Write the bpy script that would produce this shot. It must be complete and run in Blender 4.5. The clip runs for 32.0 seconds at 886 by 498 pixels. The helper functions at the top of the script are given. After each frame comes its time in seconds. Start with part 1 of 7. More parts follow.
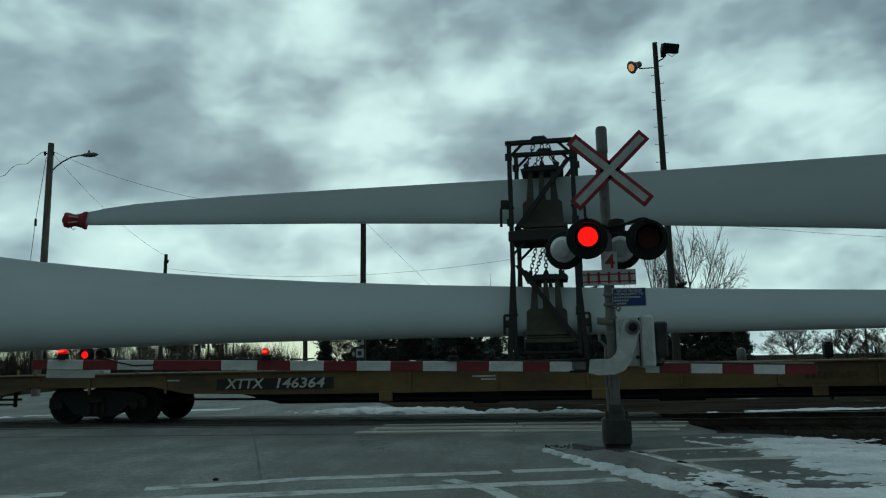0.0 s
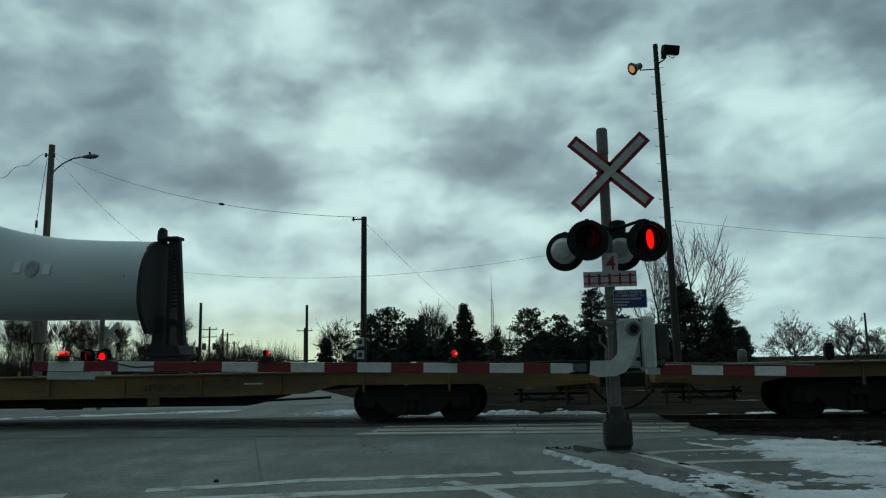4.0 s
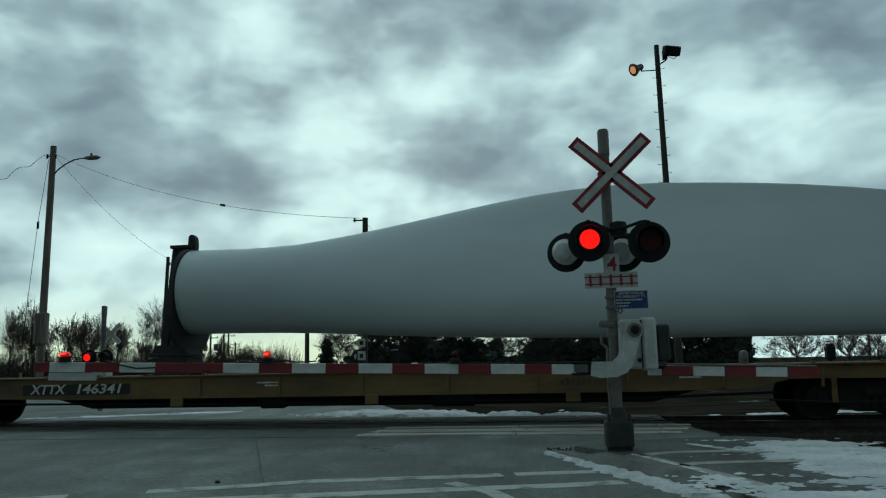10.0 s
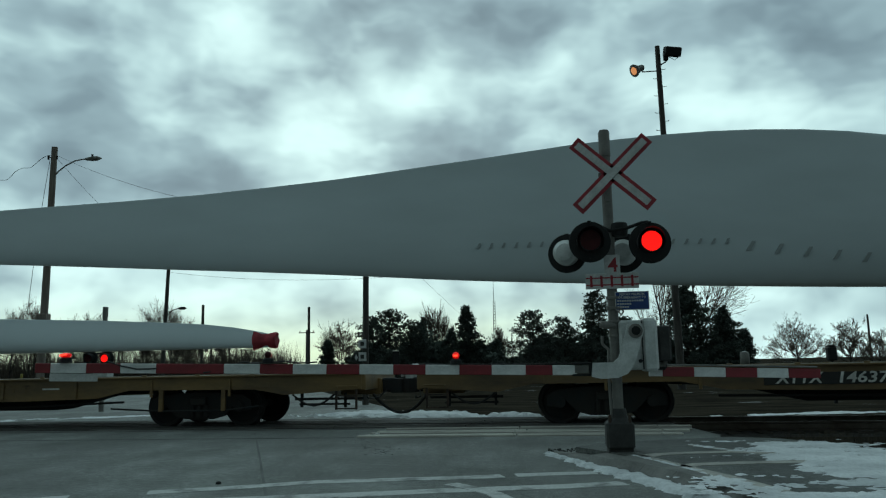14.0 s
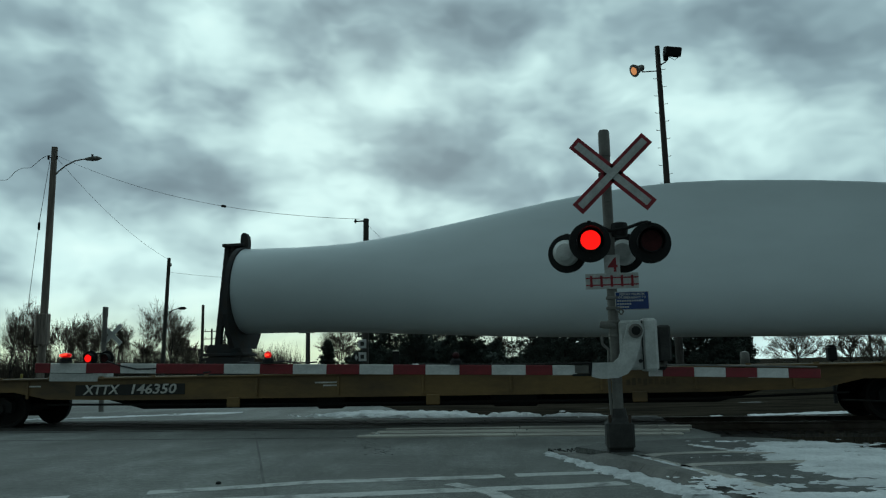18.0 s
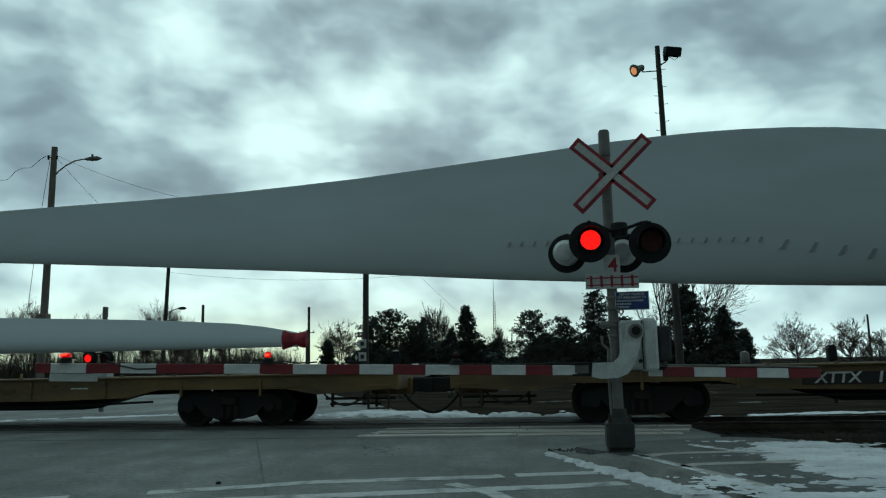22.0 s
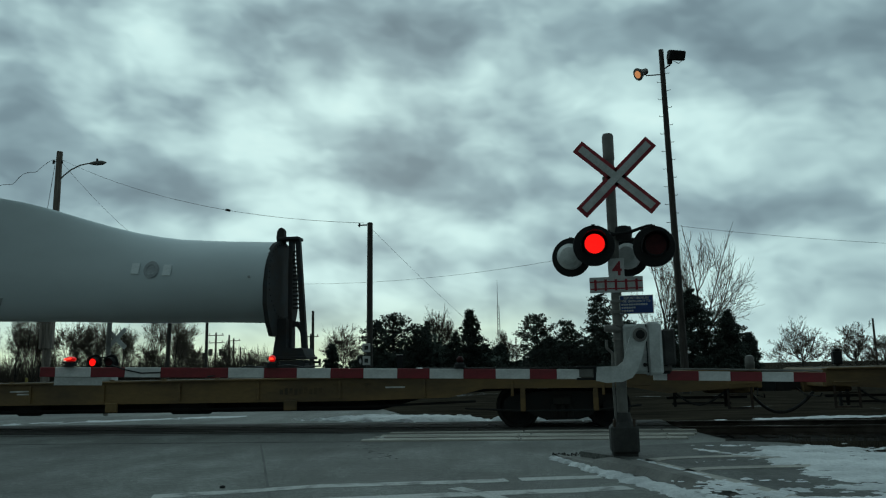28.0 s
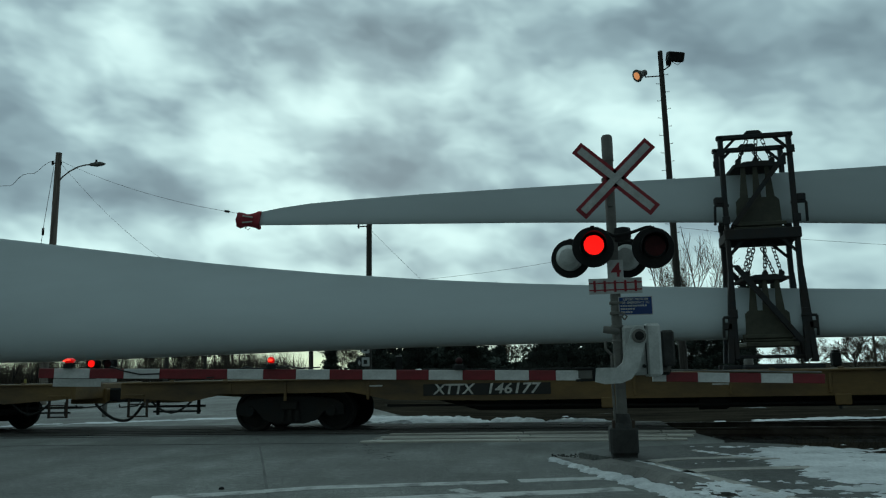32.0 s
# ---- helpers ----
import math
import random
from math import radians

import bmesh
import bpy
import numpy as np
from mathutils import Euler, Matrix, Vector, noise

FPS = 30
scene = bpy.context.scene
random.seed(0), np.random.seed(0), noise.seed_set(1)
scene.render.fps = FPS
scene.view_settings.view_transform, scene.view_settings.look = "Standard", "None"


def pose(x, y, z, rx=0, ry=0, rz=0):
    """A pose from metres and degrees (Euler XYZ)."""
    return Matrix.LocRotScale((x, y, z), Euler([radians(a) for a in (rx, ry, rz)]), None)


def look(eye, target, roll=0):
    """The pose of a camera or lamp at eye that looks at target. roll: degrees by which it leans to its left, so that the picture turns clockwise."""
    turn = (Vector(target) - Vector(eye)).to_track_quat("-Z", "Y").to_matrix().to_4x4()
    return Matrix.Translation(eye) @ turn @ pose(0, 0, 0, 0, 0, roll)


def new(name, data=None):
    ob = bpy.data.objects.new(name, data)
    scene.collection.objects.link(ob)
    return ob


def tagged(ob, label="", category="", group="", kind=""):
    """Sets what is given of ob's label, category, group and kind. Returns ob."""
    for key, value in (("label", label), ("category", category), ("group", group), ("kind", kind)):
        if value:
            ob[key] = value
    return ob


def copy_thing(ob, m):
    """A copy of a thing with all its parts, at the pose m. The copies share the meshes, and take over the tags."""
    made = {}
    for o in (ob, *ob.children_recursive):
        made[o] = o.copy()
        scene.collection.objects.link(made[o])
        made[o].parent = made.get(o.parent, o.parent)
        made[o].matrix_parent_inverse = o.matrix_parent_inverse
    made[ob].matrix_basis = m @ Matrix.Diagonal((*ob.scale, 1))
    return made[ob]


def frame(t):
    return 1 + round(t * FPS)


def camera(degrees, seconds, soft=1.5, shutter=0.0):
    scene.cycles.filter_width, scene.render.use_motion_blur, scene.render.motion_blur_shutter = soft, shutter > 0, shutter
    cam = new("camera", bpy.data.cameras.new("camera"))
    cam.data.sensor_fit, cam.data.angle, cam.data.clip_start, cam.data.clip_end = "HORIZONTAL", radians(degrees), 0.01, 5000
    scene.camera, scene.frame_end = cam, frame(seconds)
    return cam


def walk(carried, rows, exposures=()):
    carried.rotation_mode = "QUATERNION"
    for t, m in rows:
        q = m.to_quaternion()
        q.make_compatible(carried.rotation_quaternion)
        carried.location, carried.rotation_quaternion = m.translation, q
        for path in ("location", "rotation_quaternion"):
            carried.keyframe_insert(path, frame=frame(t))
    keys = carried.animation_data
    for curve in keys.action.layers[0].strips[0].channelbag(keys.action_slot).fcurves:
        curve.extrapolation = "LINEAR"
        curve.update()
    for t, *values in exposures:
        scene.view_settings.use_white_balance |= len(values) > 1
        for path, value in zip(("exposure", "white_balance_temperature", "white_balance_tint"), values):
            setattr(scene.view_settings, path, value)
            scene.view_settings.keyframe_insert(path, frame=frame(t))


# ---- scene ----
# Level crossing in winter: a long train of flat cars carries wind turbine blades past a waiting car.
# World x runs nearly along the track (the way the train goes), y across it, z up from the rail tops.

CAR = 28.674          # coupler to coupler
TRACK_Y = 16.65       # middle of the train's track
SECONDS = 32.0
TRACKWAY = Matrix.Translation((0, TRACK_Y, 0)) @ Matrix.Rotation(radians(-1.8), 4, "Z")   # the track runs a little askew


def heading(yaw, pitch, roll=1.2):
    """Camera pose: yaw to the left of +y, pitch up, roll, in degrees, at the driver's eye."""
    y, p = radians(yaw), radians(pitch)
    eye = Vector((0, 0, 1.2))
    return look(eye, eye + Vector((-math.sin(y) * math.cos(p), math.cos(y) * math.cos(p), math.sin(p))), -roll)


cam = camera(60, SECONDS, soft=1.2, shutter=0.0)
PATH = [
    (0, 7.106, 8.338),
    (1, 7.106, 8.338),
    (2, 7.237, 8.469),
    (2.5, 7.108, 8.406),
    (3, 7.237, 8.469),
    (3.5, 7.169, 8.469),
    (5.5, 7.138, 8.406),
    (7, 7.169, 8.406),
    (8.5, 7.140, 8.469),
    (10, 7.237, 8.532),
    (12, 7.237, 8.535),
    (14, 7.300, 8.600),
    (14.5, 7.300, 8.600),
    (16.5, 7.300, 8.600),
    (17, 7.237, 8.532),
    (18, 7.300, 8.600),
    (19, 7.300, 8.600),
    (20, 7.268, 8.600),
    (20.5, 7.237, 8.532),
    (21, 7.300, 8.600),
    (22, 7.300, 8.600),
    (22.5, 7.237, 8.532),
    (23, 7.300, 8.600),
    (23.5, 7.237, 8.532),
    (24, 7.106, 8.406),
    (24.5, 7.169, 8.469),
    (25, 7.203, 8.469),
    (25.5, 7.237, 8.532),
    (27.5, 7.363, 8.663),
    (28, 7.591, 8.891),
    (28.2, 7.590, 8.950),
    (28.3, 7.600, 9.110),
    (28.4, 7.620, 9.650),
    (28.5, 7.650, 10.730),
    (28.6, 7.600, 13.280),
    (28.7, 7.500, 15.000),
    (28.8, 7.580, 12.990),
    (28.9, 7.650, 10.500),
    (29, 7.650, 9.570),
    (29.1, 7.640, 9.270),
    (29.2, 7.620, 9.190),
    (29.5, 7.591, 9.115),
    (30, 7.494, 8.986),
    (30.5, 7.494, 8.921),
    (31, 7.526, 9.051),
    (31.5, 7.526, 8.986),
    (32, 7.526, 8.986),
]
EXPOSURES = [(0, 0.2), (1, 0.26), (2, 0.28), (3, -0.04), (6, 0.42), (7, 0.33), (8, 0.22), (9, 0.27), (10, 0.26), (11, 0.0), (12, 0.0), (13, 0.34), (14, 0.43), (17, 0.39), (18, 0.31),
             (19, 0.03), (20, 0.15), (21, 0.45), (22, 0.43), (23, 0.35), (24, 0.38), (25, 0.34), (28, 0.19), (29, 0.32), (30, 0.45), (31, 0.34), (32, 0.35)]
walk(cam, [(t, heading(a, b)) for t, a, b in PATH], EXPOSURES)

# ---------------------------------------------------------------- light
world = bpy.data.worlds.new("world")
scene.world = world
world.use_nodes = True
wn = world.node_tree
sky = wn.nodes.new("ShaderNodeTexSky")
sky.sky_type, sky.sun_disc = "NISHITA", False
sky.sun_elevation, sky.sun_rotation = radians(20), radians(-13)
wn.links.new(sky.outputs[0], wn.nodes["Background"].inputs[0])
wn.nodes["Background"].inputs[1].default_value = 0.08
sun = new("sun", bpy.data.lights.new("sun", "SUN"))
sun.data.energy, sun.data.angle, sun.data.color = 1.2, radians(25), (1.0, 0.97, 0.9)
sun.matrix_world = look((-90, 390, 150), (0, 0, 0))


# ---------------------------------------------------------------- materials
def nodes_of(name):
    m = bpy.data.materials.new(name)
    m.use_nodes = True
    t = m.node_tree
    return m, t, t.nodes["Principled BSDF"]


def link(t, a, b):
    t.links.new(a, b)


def noise_node(t, vec, scale, detail=4.0, rough=0.55, stretch=None):
    n = t.nodes.new("ShaderNodeTexNoise")
    n.inputs["Scale"].default_value = scale
    n.inputs["Detail"].default_value = detail
    n.inputs["Roughness"].default_value = rough
    if stretch:
        mp = t.nodes.new("ShaderNodeMapping")
        mp.inputs["Scale"].default_value = stretch
        link(t, vec, mp.inputs["Vector"])
        vec = mp.outputs[0]
    link(t, vec, n.inputs["Vector"])
    return n.outputs["Fac"]


def ramp(t, fac, stops):
    r = t.nodes.new("ShaderNodeValToRGB")
    while len(r.color_ramp.elements) < len(stops):
        r.color_ramp.elements.new(0.5)
    for e, (pos, col) in zip(r.color_ramp.elements, stops):
        e.position = pos
        e.color = (*col, 1) if len(col) == 3 else (col[0],) * 3 + (1,)
    link(t, fac, r.inputs["Fac"])
    return r.outputs["Color"]


def mixed(t, fac, a, b, kind="MIX"):
    m = t.nodes.new("ShaderNodeMix")
    m.data_type, m.blend_type = "RGBA", kind
    for sock, v in ((m.inputs["Factor"], fac), (m.inputs["A"], a), (m.inputs["B"], b)):
        if hasattr(v, "is_linked"):
            link(t, v, sock)
        elif isinstance(v, (int, float)):
            sock.default_value = v
        else:
            sock.default_value = (*v, 1)
    return m.outputs["Result"]


def surface(name, base, dark=None, rough=0.6, metal=0.0, coarse=1.0, fine=25.0, bump=0.15, lo=0.38, hi=0.66, spread=0.0, stretch=None, spec=0.5, grain=(0.88, 1.06)):
    """A worn surface: base colour with patches of a second one, fine grain and fine relief."""
    m, t, b = nodes_of(name)
    vec = t.nodes.new("ShaderNodeTexCoord").outputs["Object"]
    dark = dark or tuple(c * 0.6 for c in base)
    big = noise_node(t, vec, coarse, 5, 0.6, stretch)
    small = noise_node(t, vec, fine, 4, 0.6, stretch)
    col = ramp(t, big, [(lo, dark), (hi, base)])
    col = mixed(t, 1.0, col, ramp(t, small, [(0.3, (grain[0],)), (0.7, (grain[1],))]), "MULTIPLY")
    if spread:
        oi = t.nodes.new("ShaderNodeObjectInfo")
        col = mixed(t, 1.0, col, ramp(t, oi.outputs["Random"], [(0, (1 - spread,)), (1, (1 + spread,))]), "MULTIPLY")
    link(t, col, b.inputs["Base Color"])
    rr = t.nodes.new("ShaderNodeMapRange")
    rr.inputs["To Min"].default_value, rr.inputs["To Max"].default_value = min(1, rough * 1.15), rough * 0.8
    link(t, big, rr.inputs["Value"])
    link(t, rr.outputs[0], b.inputs["Roughness"])
    b.inputs["Metallic"].default_value = metal
    b.inputs["Specular IOR Level"].default_value = spec
    if bump:
        bp = t.nodes.new("ShaderNodeBump")
        bp.inputs["Strength"].default_value, bp.inputs["Distance"].default_value = bump, 0.02
        link(t, small, bp.inputs["Height"])
        link(t, bp.outputs[0], b.inputs["Normal"])
    return m


def glow(name, colour, strength):
    m, t, b = nodes_of(name)
    b.inputs["Base Color"].default_value = (*[c * 0.3 for c in colour], 1)
    b.inputs["Emission Color"].default_value = (*colour, 1)
    b.inputs["Emission Strength"].default_value = strength
    return m


BLADE = surface("blade_gelcoat", (0.60, 0.68, 0.71), (0.53, 0.605, 0.63), 0.38, 0, 0.16, 1.3, 0.0, 0.3, 0.65, grain=(0.955, 1.03), stretch=(0.35, 1, 1))
SILL = surface("yellow_car_paint", (0.192, 0.116, 0.039), (0.075, 0.05, 0.027), 0.6, 0, 0.9, 14, 0.2, 0.32, 0.6, stretch=(0.5, 1, 1.5))
STENCIL = surface("faded_stencil", (0.14, 0.085, 0.03), (0.07, 0.046, 0.024), 0.7, 0, 2, 30, 0.1)
UNDER = surface("underframe_black", (0.024, 0.027, 0.029), (0.032, 0.029, 0.026), 0.85, 0, 2, 30, 0.2, spec=0.2)
DECK = surface("deck_boards", (0.08, 0.06, 0.04), (0.03, 0.025, 0.02), 0.85, 0, 1.5, 20, 0.3)
FIXT = surface("fixture_dark_steel", (0.034, 0.040, 0.046), (0.045, 0.040, 0.038), 0.8, 0, 3, 40, 0.15, spec=0.25)
CLAMP = surface("clamp_plate_olive", (0.098, 0.098, 0.068), (0.06, 0.06, 0.045), 0.7, 0, 2, 22, 0.15)
TIPRED = surface("tip_cover_red", (0.45, 0.03, 0.045), (0.22, 0.016, 0.026), 0.7, 0, 4, 30, 0.3)
WHITELET = surface("stencil_white", (0.7, 0.7, 0.66), (0.45, 0.45, 0.42), 0.6, 0, 6, 50, 0.05)
PANELBLK = surface("stencil_panel_black", (0.01, 0.01, 0.01), (0.02, 0.018, 0.015), 0.6, 0, 4, 30, 0.1)
RUST = surface("coupler_rust", (0.06, 0.035, 0.022), (0.02, 0.016, 0.014), 0.8, 0.1, 4, 40, 0.3)
RUBBER = surface("hose_rubber", (0.012, 0.012, 0.012), (0.02, 0.02, 0.02), 0.7, 0, 6, 40, 0.1)
RAIL = surface("rail_steel", (0.10, 0.085, 0.07), (0.05, 0.035, 0.025), 0.5, 0.6, 2, 40, 0.1)
GALV = surface("galvanised_mast", (0.19, 0.185, 0.17), (0.12, 0.115, 0.105), 0.65, 0.1, 3, 40, 0.08)
ALU = surface("painted_aluminium", (0.62, 0.64, 0.63), (0.40, 0.42, 0.41), 0.5, 0.0, 4, 45, 0.08)
SIGNWHITE = surface("sign_white", (0.55, 0.56, 0.55), (0.42, 0.43, 0.42), 0.5, 0, 5, 40, 0.02)
SIGNRED = surface("sign_red", (0.34, 0.018, 0.03), (0.25, 0.014, 0.024), 0.5, 0, 5, 40, 0.02)
ARMRED = surface("arm_red", (0.22, 0.012, 0.02), (0.16, 0.01, 0.016), 0.45, 0, 4, 40, 0.03)
ARMWHITE = surface("arm_white", (0.72, 0.73, 0.72), (0.56, 0.57, 0.56), 0.45, 0, 4, 40, 0.03)
SIGNBLUE = surface("sign_blue", (0.012, 0.05, 0.22), (0.01, 0.035, 0.15), 0.5, 0, 5, 40, 0.02)
BLACK = surface("signal_black", (0.016, 0.017, 0.018), (0.022, 0.022, 0.022), 0.65, 0, 4, 40, 0.05, spec=0.15)
LENSOFF = surface("lens_dark_red", (0.05, 0.006, 0.008), (0.03, 0.004, 0.005), 0.6, 0, 8, 60, 0.1, spec=0.2)
LED = glow("led_red", (1.0, 0.0065, 0.004), 2.4)


def dotted(m, scale):
    """Breaks a lamp's glow into the rows of its diodes."""
    t = m.node_tree
    vor = t.nodes.new("ShaderNodeTexVoronoi")
    vor.inputs["Scale"].default_value, vor.inputs["Randomness"].default_value = scale, 0.15
    link(t, t.nodes.new("ShaderNodeTexCoord").outputs["Object"], vor.inputs["Vector"])
    mr = t.nodes.new("ShaderNodeMapRange")
    mr.inputs["From Min"].default_value, mr.inputs["From Max"].default_value = 0.15, 0.62
    mr.inputs["To Min"].default_value, mr.inputs["To Max"].default_value = 3.4, 0.7
    link(t, vor.outputs["Distance"], mr.inputs["Value"])
    link(t, mr.outputs[0], t.nodes["Principled BSDF"].inputs["Emission Strength"])


dotted(LED, 46)
BULB = glow("arm_lamp_red", (1.0, 0.006, 0.004), 0.3)
CORE = glow("arm_lamp_core", (1.0, 0.03, 0.012), 3.2)
STRIP = surface("pale_concrete", (0.46, 0.44, 0.40), (0.26, 0.25, 0.23), 0.85, 0, 1.8, 34, 0.3, grain=(0.75, 1.1))
AMBER = glow("flood_amber", (1.0, 0.42, 0.16), 0.42)
WOODPOLE = surface("weathered_pole", (0.23, 0.195, 0.165), (0.12, 0.10, 0.085), 0.85, 0, 1.2, 16, 0.4, stretch=(6, 6, 0.6))
WIRE = surface("wire_black", (0.01, 0.01, 0.01), (0.015, 0.015, 0.015), 0.6)
CONCRETE = surface("kerb_concrete", (0.23, 0.225, 0.21), (0.13, 0.127, 0.12), 0.85, 0, 1.6, 34, 0.3, grain=(0.75, 1.1))
PLANK = surface("crossing_plank", (0.52, 0.50, 0.45), (0.30, 0.28, 0.25), 0.8, 0, 1.0, 20, 0.3, spread=0.2, stretch=(0.6, 3, 3))
PAINT = surface("road_paint", (0.50, 0.51, 0.50), (0.20, 0.205, 0.20), 0.7, 0, 2.6, 30, 0.1, 0.36, 0.50, grain=(0.7, 1.1))
SNOW = surface("old_snow", (0.78, 0.80, 0.82), (0.52, 0.54, 0.56), 0.6, 0, 1.6, 26, 0.7, grain=(0.8, 1.05))
BARK = surface("bark", (0.045, 0.037, 0.03), (0.02, 0.017, 0.014), 0.9, 0, 3, 30, 0.4, spread=0.2)
TWIG = surface("twig", (0.12, 0.10, 0.082), (0.075, 0.063, 0.052), 0.9, 0, 3, 30, 0.0, spread=0.25, spec=0.05)
DARKPOLE = surface("creosoted_pole", (0.06, 0.052, 0.045), (0.034, 0.03, 0.026), 0.85, 0, 1.2, 16, 0.4, stretch=(6, 6, 0.6))
PINE = surface("pine_needles", (0.105, 0.120, 0.105), (0.062, 0.075, 0.066), 0.9, 0, 1.3, 8, 0.0, spread=0.25, spec=0.05)
CEDAR = surface("cedar_foliage", (0.098, 0.115, 0.098), (0.056, 0.070, 0.062), 0.9, 0, 1.3, 8, 0.0, spread=0.25, spec=0.05)
SCRUB = surface("dry_scrub", (0.10, 0.075, 0.045), (0.04, 0.032, 0.022), 0.9, 0, 1.0, 14, 0.0)
GLASS_DARK = surface("dark_window", (0.02, 0.024, 0.028), (0.012, 0.014, 0.016), 0.15, 0, 1, 10, 0.0)


def ground_material():
    """Dead grass and dirt with old snow lying in patches, thinner on the ballast."""
    m, t, b = nodes_of("winter_ground")
    vec = t.nodes.new("ShaderNodeTexCoord").outputs["Object"]
    big, mid, fine = noise_node(t, vec, 0.16, 6, 0.65), noise_node(t, vec, 1.1, 6, 0.6, (0.45, 1.2, 1)), noise_node(t, vec, 30, 3)
    soil = mixed(t, 1.0, ramp(t, mid, [(0.35, (0.020, 0.0175, 0.0145)), (0.65, (0.052, 0.044, 0.033))]), ramp(t, fine, [(0.3, (0.6,)), (0.7, (1.2,))]), "MULTIPLY")
    add = t.nodes.new("ShaderNodeMath")
    add.operation = "ADD"
    link(t, big, add.inputs[0])
    link(t, mid, add.inputs[1])
    half = t.nodes.new("ShaderNodeMath")
    half.operation = "MULTIPLY"
    half.inputs[1].default_value = 0.5
    link(t, add.outputs[0], half.inputs[0])
    snow = ramp(t, half.outputs[0], [(0.605, (0,)), (0.65, (1,))])
    white = mixed(t, 1.0, (0.6, 0.63, 0.66), ramp(t, fine, [(0.3, (0.85,)), (0.7, (1.08,))]), "MULTIPLY")
    link(t, mixed(t, snow, soil, white), b.inputs["Base Color"])
    b.inputs["Roughness"].default_value, b.inputs["Specular IOR Level"].default_value = 1.0, 0.0
    bp = t.nodes.new("ShaderNodeBump")
    bp.inputs["Strength"].default_value, bp.inputs["Distance"].default_value = 0.5, 0.05
    link(t, mid, bp.inputs["Height"])
    link(t, bp.outputs[0], b.inputs["Normal"])
    return m


def asphalt_material(name="salted_asphalt", k=1.0):
    """Salt-bleached, damp asphalt: pale film, dark tyre lanes across, cracks and fine stone."""
    m, t, b = nodes_of(name)
    vec = t.nodes.new("ShaderNodeTexCoord").outputs["Object"]
    big, mid, fine = noise_node(t, vec, 0.35, 6, 0.6), noise_node(t, vec, 1.8, 6, 0.65, (0.8, 0.8, 1)), noise_node(t, vec, 46, 4, 0.8)
    streak = noise_node(t, vec, 0.9, 5, 0.6, (1.5, 0.22, 1))
    col = ramp(t, big, [(0.34, (0.105 * k, 0.108 * k, 0.102 * k)), (0.64, (0.215 * k, 0.225 * k, 0.215 * k))])
    col = mixed(t, 1.0, col, ramp(t, mid, [(0.32, (0.62,)), (0.68, (1.22,))]), "MULTIPLY")
    col = mixed(t, 1.0, col, ramp(t, streak, [(0.34, (0.78, 0.78, 0.76)), (0.5, (0.98,)), (0.68, (1.12,))]), "MULTIPLY")
    col = mixed(t, 1.0, col, ramp(t, fine, [(0.34, (0.5,)), (0.5, (0.95,)), (0.66, (1.5,))]), "MULTIPLY")
    pit = noise_node(t, vec, 11, 4, 0.75)
    col = mixed(t, 1.0, col, ramp(t, pit, [(0.32, (0.72,)), (0.5, (1.0,)), (0.68, (1.3,))]), "MULTIPLY")
    vor = t.nodes.new("ShaderNodeTexVoronoi")
    vor.feature = "DISTANCE_TO_EDGE"
    vor.inputs["Scale"].default_value = 0.33
    warp = t.nodes.new("ShaderNodeVectorMath")
    warp.operation = "ADD"
    wn_ = t.nodes.new("ShaderNodeTexNoise")
    wn_.inputs["Scale"].default_value = 1.4
    link(t, vec, wn_.inputs["Vector"])
    link(t, vec, warp.inputs[0])
    link(t, wn_.outputs["Color"], warp.inputs[1])
    link(t, warp.outputs[0], vor.inputs["Vector"])
    crack = ramp(t, vor.outputs["Distance"], [(0.002, (0.82,)), (0.01, (1.0,))])
    col = mixed(t, 1.0, col, crack, "MULTIPLY")
    link(t, col, b.inputs["Base Color"])
    rough = ramp(t, mid, [(0.3, (0.58,)), (0.65, (0.88,))])
    b.inputs["Specular IOR Level"].default_value = 0.42
    link(t, rough, b.inputs["Roughness"])
    bp = t.nodes.new("ShaderNodeBump")
    bp.inputs["Strength"].default_value, bp.inputs["Distance"].default_value = 0.35, 0.01
    link(t, fine, bp.inputs["Height"])
    link(t, bp.outputs[0], b.inputs["Normal"])
    return m


# the deck's brighter rifts and darker banks: bearing and height in degrees, half width, half height, weight
RIFTS = [(-22.3, 23.4, 4.6, 2.5, 1.0), (-16.3, 17.3, 2.5, 3.2, 1.0), (-9.4, 19.9, 4.0, 1.8, 0.9), (0.8, 21.1, 3.2, 1.5, 0.7), (2.5, 15.9, 1.9, 2.3, 0.5), (12.7, 18.5, 5.1, 2.0, 0.8), (21.3, 12.6, 4.2, 1.5, 0.6), (-13.3, 13.3, 5.5, 1.5, 0.8), (-28.2, 15.2, 2.5, 1.1, 0.6), (-17.5, 10.3, 5.5, 1.5, 0.8), (-31.5, 8.3, 4.6, 1.9, 0.9), (-25.9, 7.9, 3.8, 1.2, 0.5), (-3.9, 10.2, 4.6, 1.9, 0.6), (14.7, 5.9, 4.6, 1.9, 0.5), (19.8, 15.2, 4.6, 1.4, 0.5), (-36.0, 21.5, 2.5, 1.0, 0.5), (-8.3, 7.3, 6.3, 1.1, 0.5), (-20.4, 6.0, 5.1, 1.4, 0.7), (-29.9, 4.9, 5.1, 1.5, 0.8)]
